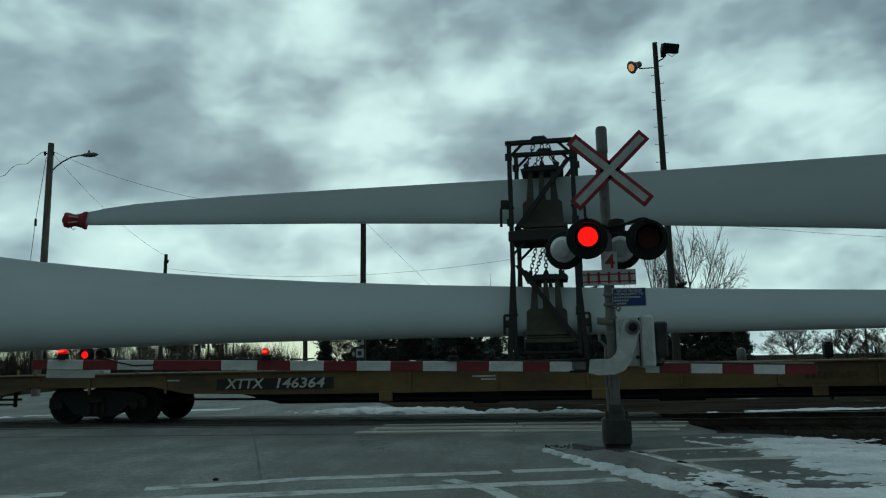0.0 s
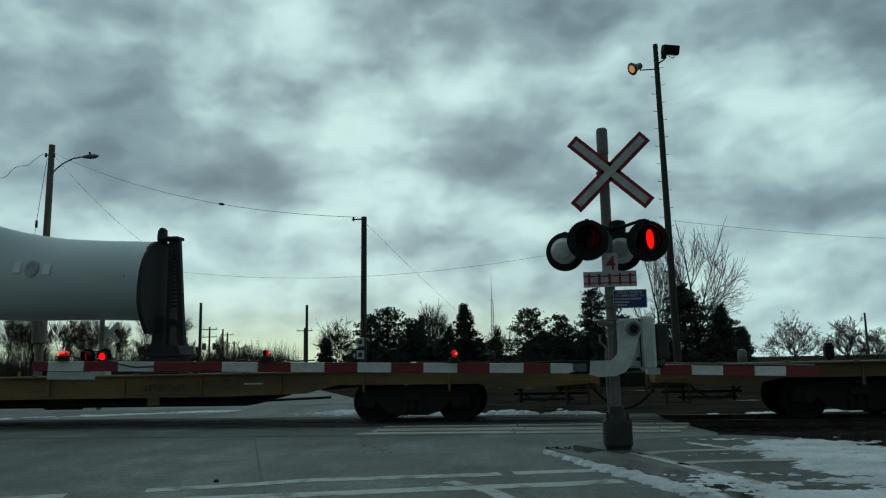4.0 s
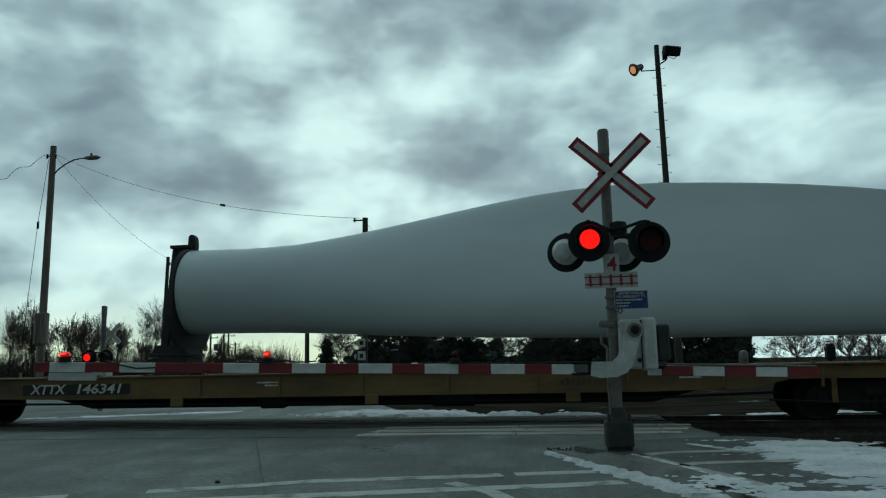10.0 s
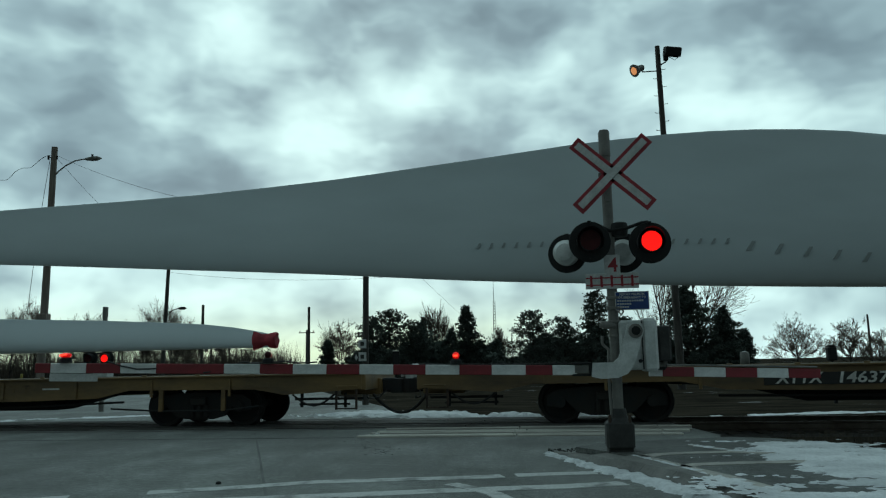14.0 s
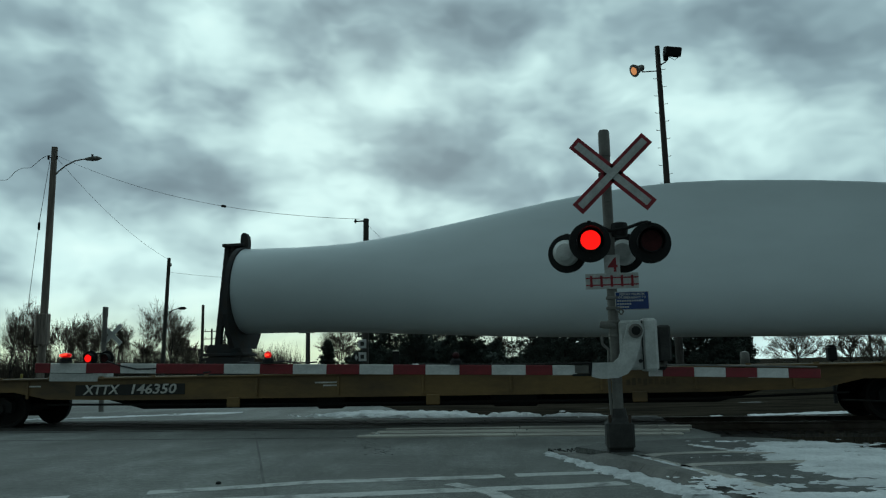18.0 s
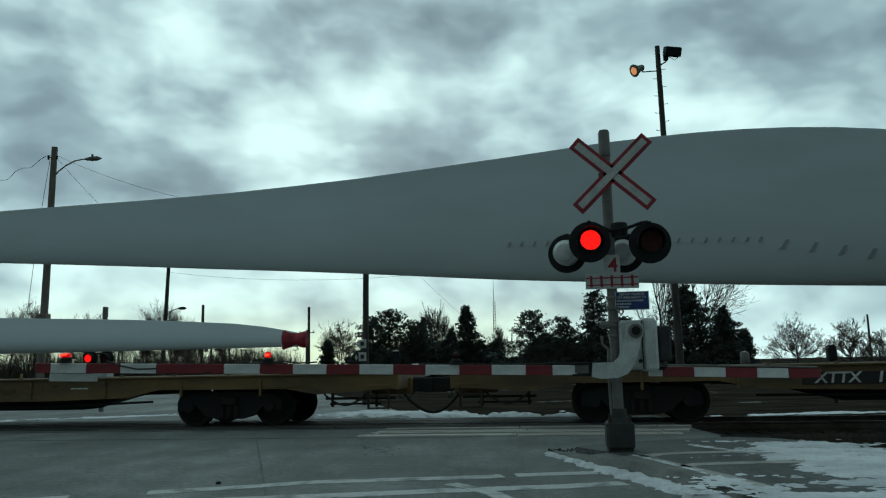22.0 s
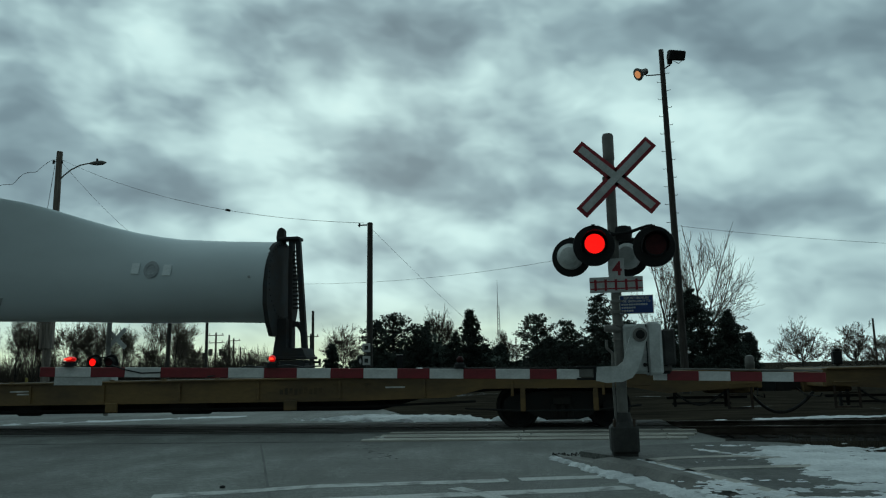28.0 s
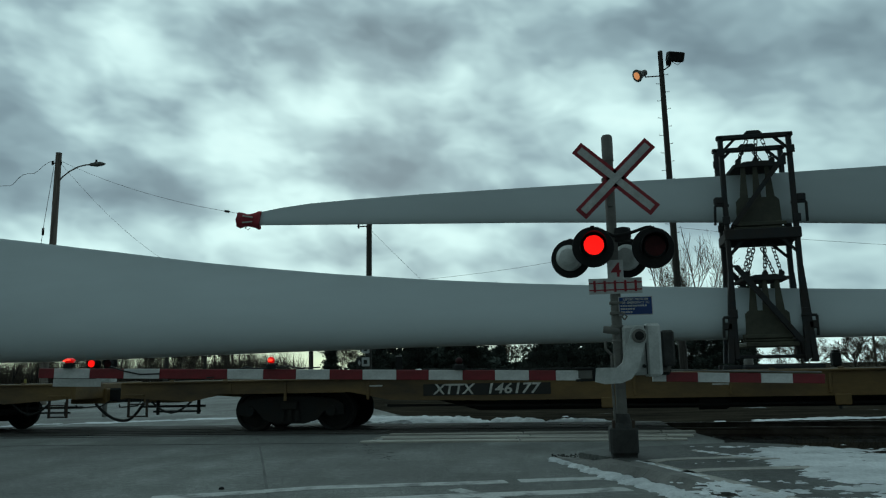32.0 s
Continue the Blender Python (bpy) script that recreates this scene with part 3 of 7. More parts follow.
def build_car():
    """One flat car; its middle at the origin, x forward, z = 0 at the rail tops. Returns the car and a list of copies' targets."""
    car = thing("flat_car", "long yellow steel flat car with dark trucks, dirty sills", "flat car", "cars of the train")
    half = 13.73
    hw = 1.35
    # side sills: deep between the trucks, cut away over them
    for side in (-1, 1):
        g = Geo()
        y0 = side * hw - (0.0 if side < 0 else 0.09)
        out = [(-half, 0.76), (-half, 1.05), (half, 1.05), (half, 0.76), (12.1, 0.66), (11.45, 0.78), (8.6, 0.80), (7.9, 0.64), (6.0, 0.60), (-6.0, 0.60), (-7.9, 0.64), (-8.7, 0.80), (-11.5, 0.80), (-12.2, 0.66)]
        g.prism(out, 0.09, "y", y0)
        g.box((0, y0 + 0.045 + side * 0.03, 1.065), (2 * half, 0.17, 0.04), None, 0.01)
        for i in range(-6, 7):
            if -7.4 < i * 1.75 + 0.4 < -4.5:
                continue
            g.box((i * 1.75 + 0.4, side * (hw + 0.012), 0.83), (0.055, 0.05, 0.36), None, 0.008)
        part("side_sill", g, SILL, car)
    tab = Geo().box((0, 0, 0), (0.1, 0.05, 0.09), None, 0.01).mesh("stake_pocket", SILL)
    for i in range(22):
        part("stake_pocket", tab, SILL, car, at=pose(-12.6 + i * 1.2, -hw - 0.035, 1.075))
    part("deck", Geo().box((0, 0, 1.05), (2 * half, 2 * hw - 0.19, 0.055), None, 0.01), DECK, car, "dark worn deck boards")
    part("centre_sill", Geo().prism([(-9, 0.74), (-9, 0.99), (9, 0.99), (9, 0.74), (7.4, 0.66), (6.2, 0.36), (-6.2, 0.36), (-7.4, 0.66)], 0.7, "y", -0.35), UNDER, car, "black fish-bellied centre sill")
    bearer = Geo().prism([(-1.24, 0.95), (1.24, 0.95), (1.24, 0.72), (0.4, 0.42), (-0.4, 0.42), (-1.24, 0.72)], 0.05, "x").mesh("cross_bearer", UNDER)
    for i in range(-4, 5):
        part("cross_bearer", bearer, UNDER, car, at=pose(i * 1.6, 0, 0))
    part("pipe", Geo().path([(-8, -1.15, 0.52), (-2, -1.12, 0.46), (6, -1.12, 0.47), (8.4, -1.15, 0.55)], 0.025), UNDER, car)
    part("brake_cylinder", Geo().lathe([(0.05, -0.3), (0.15, -0.28), (0.15, 0.2), (0.1, 0.3), (0.04, 0.32)], (-1.6, -0.95, 0.5), (1, 0, 0), 14), UNDER, car, smooth=True)
    part("air_tank", Geo().lathe([(0.03, -0.52), (0.17, -0.42), (0.17, 0.42), (0.03, 0.52)], (2.2, -0.9, 0.52), (1, 0, 0), 14), UNDER, car, smooth=True)
    for x in (-3.6, 0.6, 4.6):
        part("drop_bracket", Geo().box((x, -hw - 0.02, 0.53), (0.28, 0.06, 0.2), None, 0.015), SILL, car)
    for end in (-1, 1):
        g = Geo().box((end * (half + 0.03), 0, 0.9), (0.09, 2 * hw - 0.02, 0.34), None, 0.015)
        g.box((end * (half - 0.3), 0, 0.78), (0.9, 0.62, 0.34), None, 0.02)
        part("end_sill", g, SILL, car)
        g = Geo().box((end * (half + 0.2), 0, 0.8), (0.42, 0.34, 0.3), None, 0.03)
        g.prism([(0.0, -0.17), (0.24, -0.2), (0.3, -0.1), (0.24, 0.0), (0.3, 0.14), (0.16, 0.21), (0.0, 0.16)], 0.3, "z", 0.63)
        for i in range(len(g.v) - 14, len(g.v)):
            x, y, z = g.v[i]
            g.v[i] = (end * (half + 0.33 + x), end * y, z)
        part("coupler", g, UNDER, car, "dark knuckle coupler")
        lever = Geo().path([(end * (half + 0.1), -hw + 0.02, 0.62), (end * (half + 0.12), -hw + 0.1, 0.56), (end * (half + 0.16), -0.5, 0.56), (end * (half + 0.25), -0.14, 0.72)], 0.014)
        part("uncoupling_lever", lever, UNDER, car)
        pts = [(end * (half + 0.02 + 0.58 * u), -0.5 + 0.2 * u, 0.62 - 0.4 * math.sin(math.pi * 0.5 * u) ** 0.9) for u in (0, .15, .3, .45, .6, .8, 1)]
        part("air_hose", Geo().path(pts, 0.032, 7), RUBBER, car)
        pts = [(end * (half - 1.5 + 0.9 * u), -hw + 0.12, 0.66 - 0.23 * math.sin(math.pi * u)) for u in (0, .1, .2, .35, .5, .65, .8, .9, 1)]
        part("trainline_loop", Geo().path(pts, 0.022, 6), RUBBER, car)
        rig = Geo()
        rig.box((end * (half - 0.85), -0.8, 0.55), (1.5, 0.05, 0.05)).box((end * (half - 0.95), -0.8, 0.44), (1.1, 0.04, 0.04))
        rig.box((end * (half - 1.45), -0.8, 0.55), (0.05, 0.06, 0.34)).box((end * (half - 0.5), -0.8, 0.52), (0.05, 0.06, 0.3))
        part("brake_rigging", rig, UNDER, car)
        st = Geo()
        for x in (0.0, 0.42):
            st.box((end * (half - 0.12 - x), -hw + 0.03, 0.56), (0.045, 0.03, 0.42))
        st.box((end * (half - 0.33), -hw + 0.03, 0.37), (0.46, 0.05, 0.03)).box((end * (half - 0.33), -hw + 0.03, 0.62), (0.46, 0.04, 0.03))
        part("sill_step", st, RUST, car, "rusty sill step of bent flat bar")
        part("hand_hold", Geo().path([(end * (half - 0.5), -hw - 0.01, 0.8), (end * (half - 0.5), -hw - 0.07, 0.82), (end * (half - 0.1), -hw - 0.07, 0.82), (end * (half - 0.1), -hw - 0.01, 0.8)], 0.011, 5), SILL, car)
        part("patch_plate", Geo().box((end * (half - 2.2), -hw - 0.008, 0.92), (0.5, 0.014, 0.22), None, 0.004), SILL, car)
    # stencil panel near the trailing truck
    part("stencil_panel", Geo().box((-5.95, -hw - 0.009, 0.82), (2.52, 0.012, 0.225), None, 0.003), PANELBLK, car)
    bars = Geo()
    for k in range(9):
        bars.box((4.4 + k * 0.105, -hw - 0.006, 0.80 + 0.012 * (k % 3)), (0.07, 0.008, 0.1 + 0.03 * (k % 2)))
    part("small_stencil", bars, STENCIL, car, "faded dark stencil marks", kind="stuff")
    emblem = Geo()
    for x, w in ((5.6, 0.2), (5.9, 0.2), (6.2, 0.2)):
        emblem.box((x, -hw - 0.006, 0.93), (w, 0.008, 0.045)).box((x, -hw - 0.006, 0.85), (0.05, 0.008, 0.13))
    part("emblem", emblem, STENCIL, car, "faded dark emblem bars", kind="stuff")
    marks = Geo()
    for x, w, z in ((-1.6, 0.5, 0.9), (-1.5, 0.35, 0.84), (6.8, 0.4, 0.86), (-8.2, 0.3, 0.92)):
        marks.box((x, -hw - 0.006, z), (w, 0.008, 0.03))
    part("data_stencil", marks, WHITELET, car, "small faded white stencil lines", kind="stuff")
    wm, fm = wheel_mesh(), frame_mesh()
    axg = Geo().tube((0, -1.1, 0), (0, 1.1, 0), 0.085, n=12)
    for sy in (-1, 1):
        axg.tube((0, sy * 1.06, 0), (0, sy * 1.12, 0), 0.11, n=12)
        for i in range(3):
            a = 2 * math.pi * i / 3
            axg.tube((0.07 * math.cos(a), sy * 1.12, 0.07 * math.sin(a)), (0.07 * math.cos(a), sy * 1.14, 0.07 * math.sin(a)), 0.018, n=6)
    ax = axg.mesh("axle", UNDER)
    bol = Geo().box((0, 0, 0.6), (0.42, 2.1, 0.3), None, 0.03).tube((0, 0, 0.7), (0, 0, 0.9), 0.3, n=18).box((-0.45, 0, 0.36), (0.08, 1.5, 0.12)).box((0.45, 0, 0.36), (0.08, 1.5, 0.12)).mesh("bolster", UNDER)
    for end in (-1, 1):
        tk = new("truck")
        tk.empty_display_size = 0.1
        tk.parent = car
        tk.matrix_basis = pose(end * 10.1, 0, 0)
        tagged(tk, "black four-wheel cast steel truck")
        for x in (-0.89, 0.89):
            part("axle", ax, UNDER, tk, at=pose(x, 0, 0.43))
            part("wheel", wm, UNDER, tk, at=pose(x, -0.745, 0.43))
            part("wheel", wm, UNDER, tk, at=pose(x, 0.745, 0.43, 0, 0, 180))
        part("side_frame", fm, UNDER, tk, at=pose(0, -0.99, 0))
        part("side_frame", fm, UNDER, tk, at=pose(0, 0.99, 0, 0, 0, 180))
        part("bolster", bol, UNDER, tk)
    return car


def lerp_table(r, tab):
    for (a, va), (b, vb) in zip(tab, tab[1:]):
        if r <= b:
            u = (r - a) / (b - a)
            return va + (vb - va) * u
    return tab[-1][1]


CHORD = [(0, 1.9), (1.2, 1.9), (2.4, 1.95), (3.8, 2.16), (5.5, 2.55), (7, 2.93), (8.5, 3.2), (10.5, 3.37), (12.2, 3.34), (14, 3.18), (16.5, 2.8), (19.5, 2.28), (22.5, 1.86), (25.3, 1.55), (30.5, 1.2), (35, 0.97), (39, 0.78), (41.3, 0.61), (42.2, 0.48), (42.7, 0.38), (43.0, 0.31)]
BOTTOM = [(0, -0.95), (2, -1.0), (4, -1.13), (6, -1.24), (8.5, -1.31), (11, -1.36), (16, -1.40), (20, -1.32), (25, -1.25), (30, -1.26), (36, -1.29), (43, -1.30)]
THICK = [(0, 1.9), (1.2, 1.9), (3, 1.78), (5.5, 1.5), (8, 1.25), (11, 1.03), (16, 0.8), (22, 0.58), (30, 0.38), (38, 0.22), (43, 0.1)]


def smooth_table(r, tab, w=0.9):
    return (lerp_table(max(0, r - w), tab) + 2 * lerp_table(r, tab) + lerp_table(min(43, r + w), tab)) / 4


def blade_side(r, u):
    """Half thickness of the blade at r metres from the root and u (0 leading edge below, 1 trailing edge above)."""
    c = 2 * u - 1
    blend = min(1, max(0, (r - 1.5) / 7))
    taper = 1 - blend * (0.88 * u ** 1.15 - 0.16 * (1 - u))
    return smooth_table(r, THICK) / 2 * math.sqrt(max(0, 1 - c * c)) * taper


def blade_face(r, u, s):
    """One face of the blade: nearly flat on the pressure side (s -1), well rounded on the suction side (s 1)."""
    return s * blade_side(r, u) * (1 + 0.42 * s * min(1, max(0, (r - 2) / 5)))


def blade_lean(r, u, c):
    """The blade's twist: how far the section leans over to one side."""
    return -lerp_table(r, LEAN) * (u - 0.4) * c


LEAN = [(0, 0), (2, 0.01), (5, 0.12), (8, 0.16), (14, 0.145), (22, 0.085), (32, 0.03), (43, 0)]


def build_blade(bend, low, high):
    """A turbine blade lying edge-down; root at the origin, tip towards -x. bend: how far the tip curves aside;
    low, high: how its lower and upper edge run off the even taper under its own weight and twist."""
    aside = lambda r: bend * (max(0.0, r - 18) / 25.2) ** 2
    edge = lambda r: smooth_table(r, BOTTOM) + smooth_table(r, low, 0.6)
    chord = lambda r: (smooth_table(r, CHORD) if r < 41 else lerp_table(r, CHORD)) + smooth_table(r, high, 0.6) - smooth_table(r, low, 0.6)
    blade = thing("turbine_blade", "long white fibreglass wind turbine blade with red tip cover", "turbine blade", "blades on the train")
    n = 40
    stations = [0, 0.4, 0.8, 1.2, 1.8, 2.4, 3, 3.6, 4.3, 5, 5.8, 6.6, 7.5, 8.4, 9.3, 10.2, 11.1, 12, 13, 14, 15, 16, 17, 18.2, 19.4, 20.8, 22.5, 24.5, 26.5, 29, 31.5, 34, 36.5, 39, 40.5, 41.5, 42.2, 42.7, 43]
    vs, fs = [], []
    for r in stations:
        zb, c = edge(r), chord(r)
        for i in range(n):
            a = 2 * math.pi * i / n
            u = (1 - math.cos(a)) / 2
            y = blade_face(r, u, -1 if a < math.pi else 1)
            vs.append((-r, y + blade_lean(r, u, c) + aside(r), zb + c * u))
    for k in range(len(stations) - 1):
        fs += [(k * n + i, k * n + (i + 1) % n, (k + 1) * n + (i + 1) % n, (k + 1) * n + i) for i in range(n)]
    fs += [tuple(range(n)), tuple(range((len(stations) - 1) * n, len(stations) * n))]
    part("blade_body", Geo().add(vs, fs), BLADE, blade, smooth=True)
    # flared red cover strapped over the tip
    g = Geo()
    zc = edge(43) + 0.5 * chord(43)
    ring = [(42.66, 0.205, 0.09), (42.7, 0.212, 0.10), (42.8, 0.178, 0.10), (42.92, 0.146, 0.10), (43.0, 0.14, 0.11), (43.09, 0.168, 0.14), (43.17, 0.184, 0.15), (43.2, 0.168, 0.14), (43.205, 0.1, 0.08)]
    m = 20
    fold = lambda r, i: 1 + 0.07 * math.sin(i * 2.1 + r * 9) * math.sin(i * 0.9 + 23 * r)
    vs = [(-r + 0.012 * math.sin(i * 1.7), b * fold(r, i) * math.cos(2 * math.pi * i / m) + aside(r), zc + a * fold(r, i) * math.sin(2 * math.pi * i / m)) for r, a, b in ring for i in range(m)]
    fs = [(k * m + i, k * m + (i + 1) % m, (k + 1) * m + (i + 1) % m, (k + 1) * m + i) for k in range(len(ring) - 1) for i in range(m)] + [tuple(range(m)), tuple(range((len(ring) - 1) * m, len(ring) * m))]
    cover = part("tip_cover", g.add(vs, fs), TIPRED, blade, "dark red flared tip cover with straps", smooth=True)
    for z in (-0.09, 0.09):
        part("strap", Geo().box((-42.93, -0.125 + aside(42.93), zc + z * 0.7), (0.24, 0.03, 0.028), pose(0, 0, 0, 0, 6 if z > 0 else -6, 3), 0.008), WHITELET, cover, "pale webbing strap")
    part("cord", Geo().path([(-42.92, -0.08 + aside(43), zc - 0.14), (-42.98, -0.1 + aside(43), zc - 0.2), (-42.9, -0.1 + aside(43), zc - 0.24), (-42.86, -0.1 + aside(43), zc - 0.2)], 0.008, 4), RUBBER, cover)
    # saw-tooth strip and fins on one side of the wide part, sensor plates near the root
    tall = Geo().prism([(-0.09, 0), (0.02, 0.2), (0.09, 0.2), (0.0, 0)], 0.03, "y", -0.03).mesh("fin", FIN)
    tooth = Geo().prism([(-0.05, 0), (0.0, 0.11), (0.045, 0.11), (0.01, 0)], 0.025, "y", -0.025).mesh("fin", FIN)
    for k in range(27):
        r = 6.95 + 0.557 * k if k < 7 else 10.75 + 0.272 * (k - 7)
        zb, c = edge(r), chord(r)
        u = lerp_table(r, [(6, 0.1), (8.6, 0.165), (10.35, 0.22), (10.7, 0.262), (17, 0.256)])
        skin = lambda v: blade_face(r, v, -1) + blade_lean(r, v, c)
        slope = math.degrees(math.atan((skin(u + 0.07) - skin(u)) / (0.07 * c)))
        part("fin", tall if k < 7 else tooth, FIN, blade, at=pose(-r, skin(u) - 0.004, zb + c * u, -slope, 0, 0))
    for dx, w, mat in ((0.0, 0.34, VENT), (-0.42, 0.22, PALEPLATE), (0.42, 0.22, PALEPLATE)):
        r, u = 2.75 + dx, 0.58
        skin = lambda r, u: blade_face(r, u, -1) + blade_lean(r, u, chord(r))
        rx = -math.degrees(math.atan((skin(r, u + 0.03) - skin(r, u - 0.03)) / (0.06 * chord(r))))
        rz = math.degrees(math.atan((skin(r - 0.1, u) - skin(r + 0.1, u)) / 0.2))
        plate = Geo().lathe([(0.1, -0.012), (0.19, -0.01), (0.2, 0.004), (0.12, 0.014), (0.1, 0.006)], axis=(0, -1, 0), n=20) if mat is VENT else Geo().box((0, 0, 0), (w, 0.02, 0.26), None, 0.006)
        part("sensor_plate", plate, mat, blade, "round grey vent" if mat is VENT else "pale square plate", at=pose(-r, skin(r, u) - 0.014, edge(r) + chord(r) * u, rx, 0, rz))
    part("lifting_plug", Geo().tube((-0.33, -blade_side(0.33, 0.5) + 0.02, 0.0), (-0.33, -blade_side(0.33, 0.5) - 0.02, 0.0), 0.03, n=10), FIN, blade)
    return blade


VENT = surface("vent_grey", (0.40, 0.44, 0.46), (0.30, 0.33, 0.35), 0.6, 0, 4, 30, 0.0)
PALEPLATE = surface("pale_plate", (0.80, 0.86, 0.87), (0.74, 0.80, 0.82), 0.5, 0, 4, 30, 0.0)
FIN = surface("fin_grey", (0.40, 0.445, 0.455), (0.32, 0.355, 0.365), 0.6, 0, 4, 30, 0.0)


def build_root_stand(zc):
    """Dark steel stand bolted to a blade's root flange; root face at x = 0, stand on +x, feet on the deck."""
    st = thing("root_stand", "dark steel A-shaped stand bolted to a blade root", "transport stand", "stands under the blade roots")
    R = 0.95
    out = []
    for i in range(16):
        a = math.pi * (i / 15) - 0.0
        out.append((R * math.cos(a), zc + R * math.sin(a)))
    out += [(-0.98, zc - 0.2), (-0.98, zc - 0.6), (-0.82, zc - 1.0), (-0.6, zc - 1.3), (0.6, zc - 1.3), (0.82, zc - 1.0), (0.98, zc - 0.6), (0.98, zc - 0.2)]
    part("flange_plate", Geo().prism(out, 0.1, "x", 0.004), FIXT, st)
    g = Geo()
    for i in range(40):
        a = 2 * math.pi * i / 40
        g.tube((-0.03, 0.87 * math.cos(a), zc + 0.87 * math.sin(a)), (0.125, 0.87 * math.cos(a), zc + 0.87 * math.sin(a)), 0.02, n=6)
    part("bolt_ring", g, FIXT, st, "ring of dark bolts", kind="stuff")
    part("lifting_ear", Geo().prism([(-0.03, zc + 0.88), (-0.05, zc + 1.05), (-0.03, zc + 1.2), (0.02, zc + 1.27), (0.08, zc + 1.28), (0.13, zc + 1.23), (0.14, zc + 1.1), (0.14, zc + 0.88)], 0.16, "y", -0.08), FIXT, st)
    top, foot = zc + 0.98, 1.72
    lean = lambda z: 0.19 * (top - z) / (top - foot)
    for y in (0.0,):
        part("upright", Geo().box((0.31, y, (top + foot) / 2), (0.1, 0.2, top - foot), None, 0.012), FIXT, st)
        part("leg", Geo().prism([(0.41, top), (0.52, top), (0.71, foot), (0.58, foot)], 0.12, "y", y - 0.06), FIXT, st)
        for k in range(15):
            z = top - 0.28 - k * 0.095
            w = 0.1 + lean(z)
            part("rung", Geo().box((0.35 + w / 2, y, z), (w, 0.08, 0.042), None, 0.006), FIXT, st)
        z = foot + 0.52
        part("arch_brace", Geo().prism([(0.34, z), (0.34, z + 0.14), (0.49, z + 0.12), (0.61, z - 0.1), (0.65, z - 0.3), (0.58, z - 0.3), (0.54, z - 0.12), (0.46, z)], 0.1, "y", y - 0.05), FIXT, st)
    for z in (foot + 0.12, foot + 0.9, top - 0.5):
        part("cross_tie", Geo().box((0.31, 0, z), (0.09, 0.24, 0.12), None, 0.01), FIXT, st)
    part("top_beam", Geo().box((0.28, 0, top + 0.02), (0.5, 0.36, 0.07), None, 0.012), FIXT, st)
    part("pedestal", Geo().prism([(-0.02, 1.56), (0.78, 1.56), (0.7, 1.74), (0.06, 1.74)], 0.7, "y", -0.35), FIXT, st, "dark steel slewing pedestal")
    part("turntable", Geo().box((0.36, 0, 1.52), (0.92, 0.8, 0.07), None, 0.015), FIXT, st, "dark steel slewing plate")
    part("base_frame", Geo().box((0.36, 0, 1.28), (0.82, 0.75, 0.38), None, 0.02), FIXT, st)
    part("saddle_post", Geo().prism([(-0.02, 1.56), (0.3, 1.56), (0.3, zc - 0.9), (0.1, zc - 0.9)], 0.6, "y", -0.3), FIXT, st)
    for y in (-0.45, 0.45):
        part("foot_plate", Geo().box((0.36, y, 1.10), (1.0, 0.22, 0.05), None, 0.01), FIXT, st)
        part("tie_bracket", Geo().box((0.84, y * 0.7, 1.42), (0.16, 0.05, 0.05), None, 0.01).tube((0.9, y * 0.7, 1.35), (0.9, y * 0.7, 1.49), 0.03, n=8), FIXT, st)
    return st


def chain(p0, p1, links=9, r=0.013):
    g = Geo()
    p0, p1 = Vector(p0), Vector(p1)
    d = (p1 - p0) / links
    side = d.cross(Vector((1, 0.3, 0))).normalized()
    other = d.cross(side).normalized()
    for k in range(links):
        a = p0 + d * (k - 0.08)
        b = p0 + d * (k + 1.08)
        w = (side if k % 2 else other) * 0.032
        g.tube(a + w, b + w, r, n=4).tube(a - w, b - w, r, n=4).tube(a + w, a - w, r, n=4).tube(b + w, b - w, r, n=4)
    return g


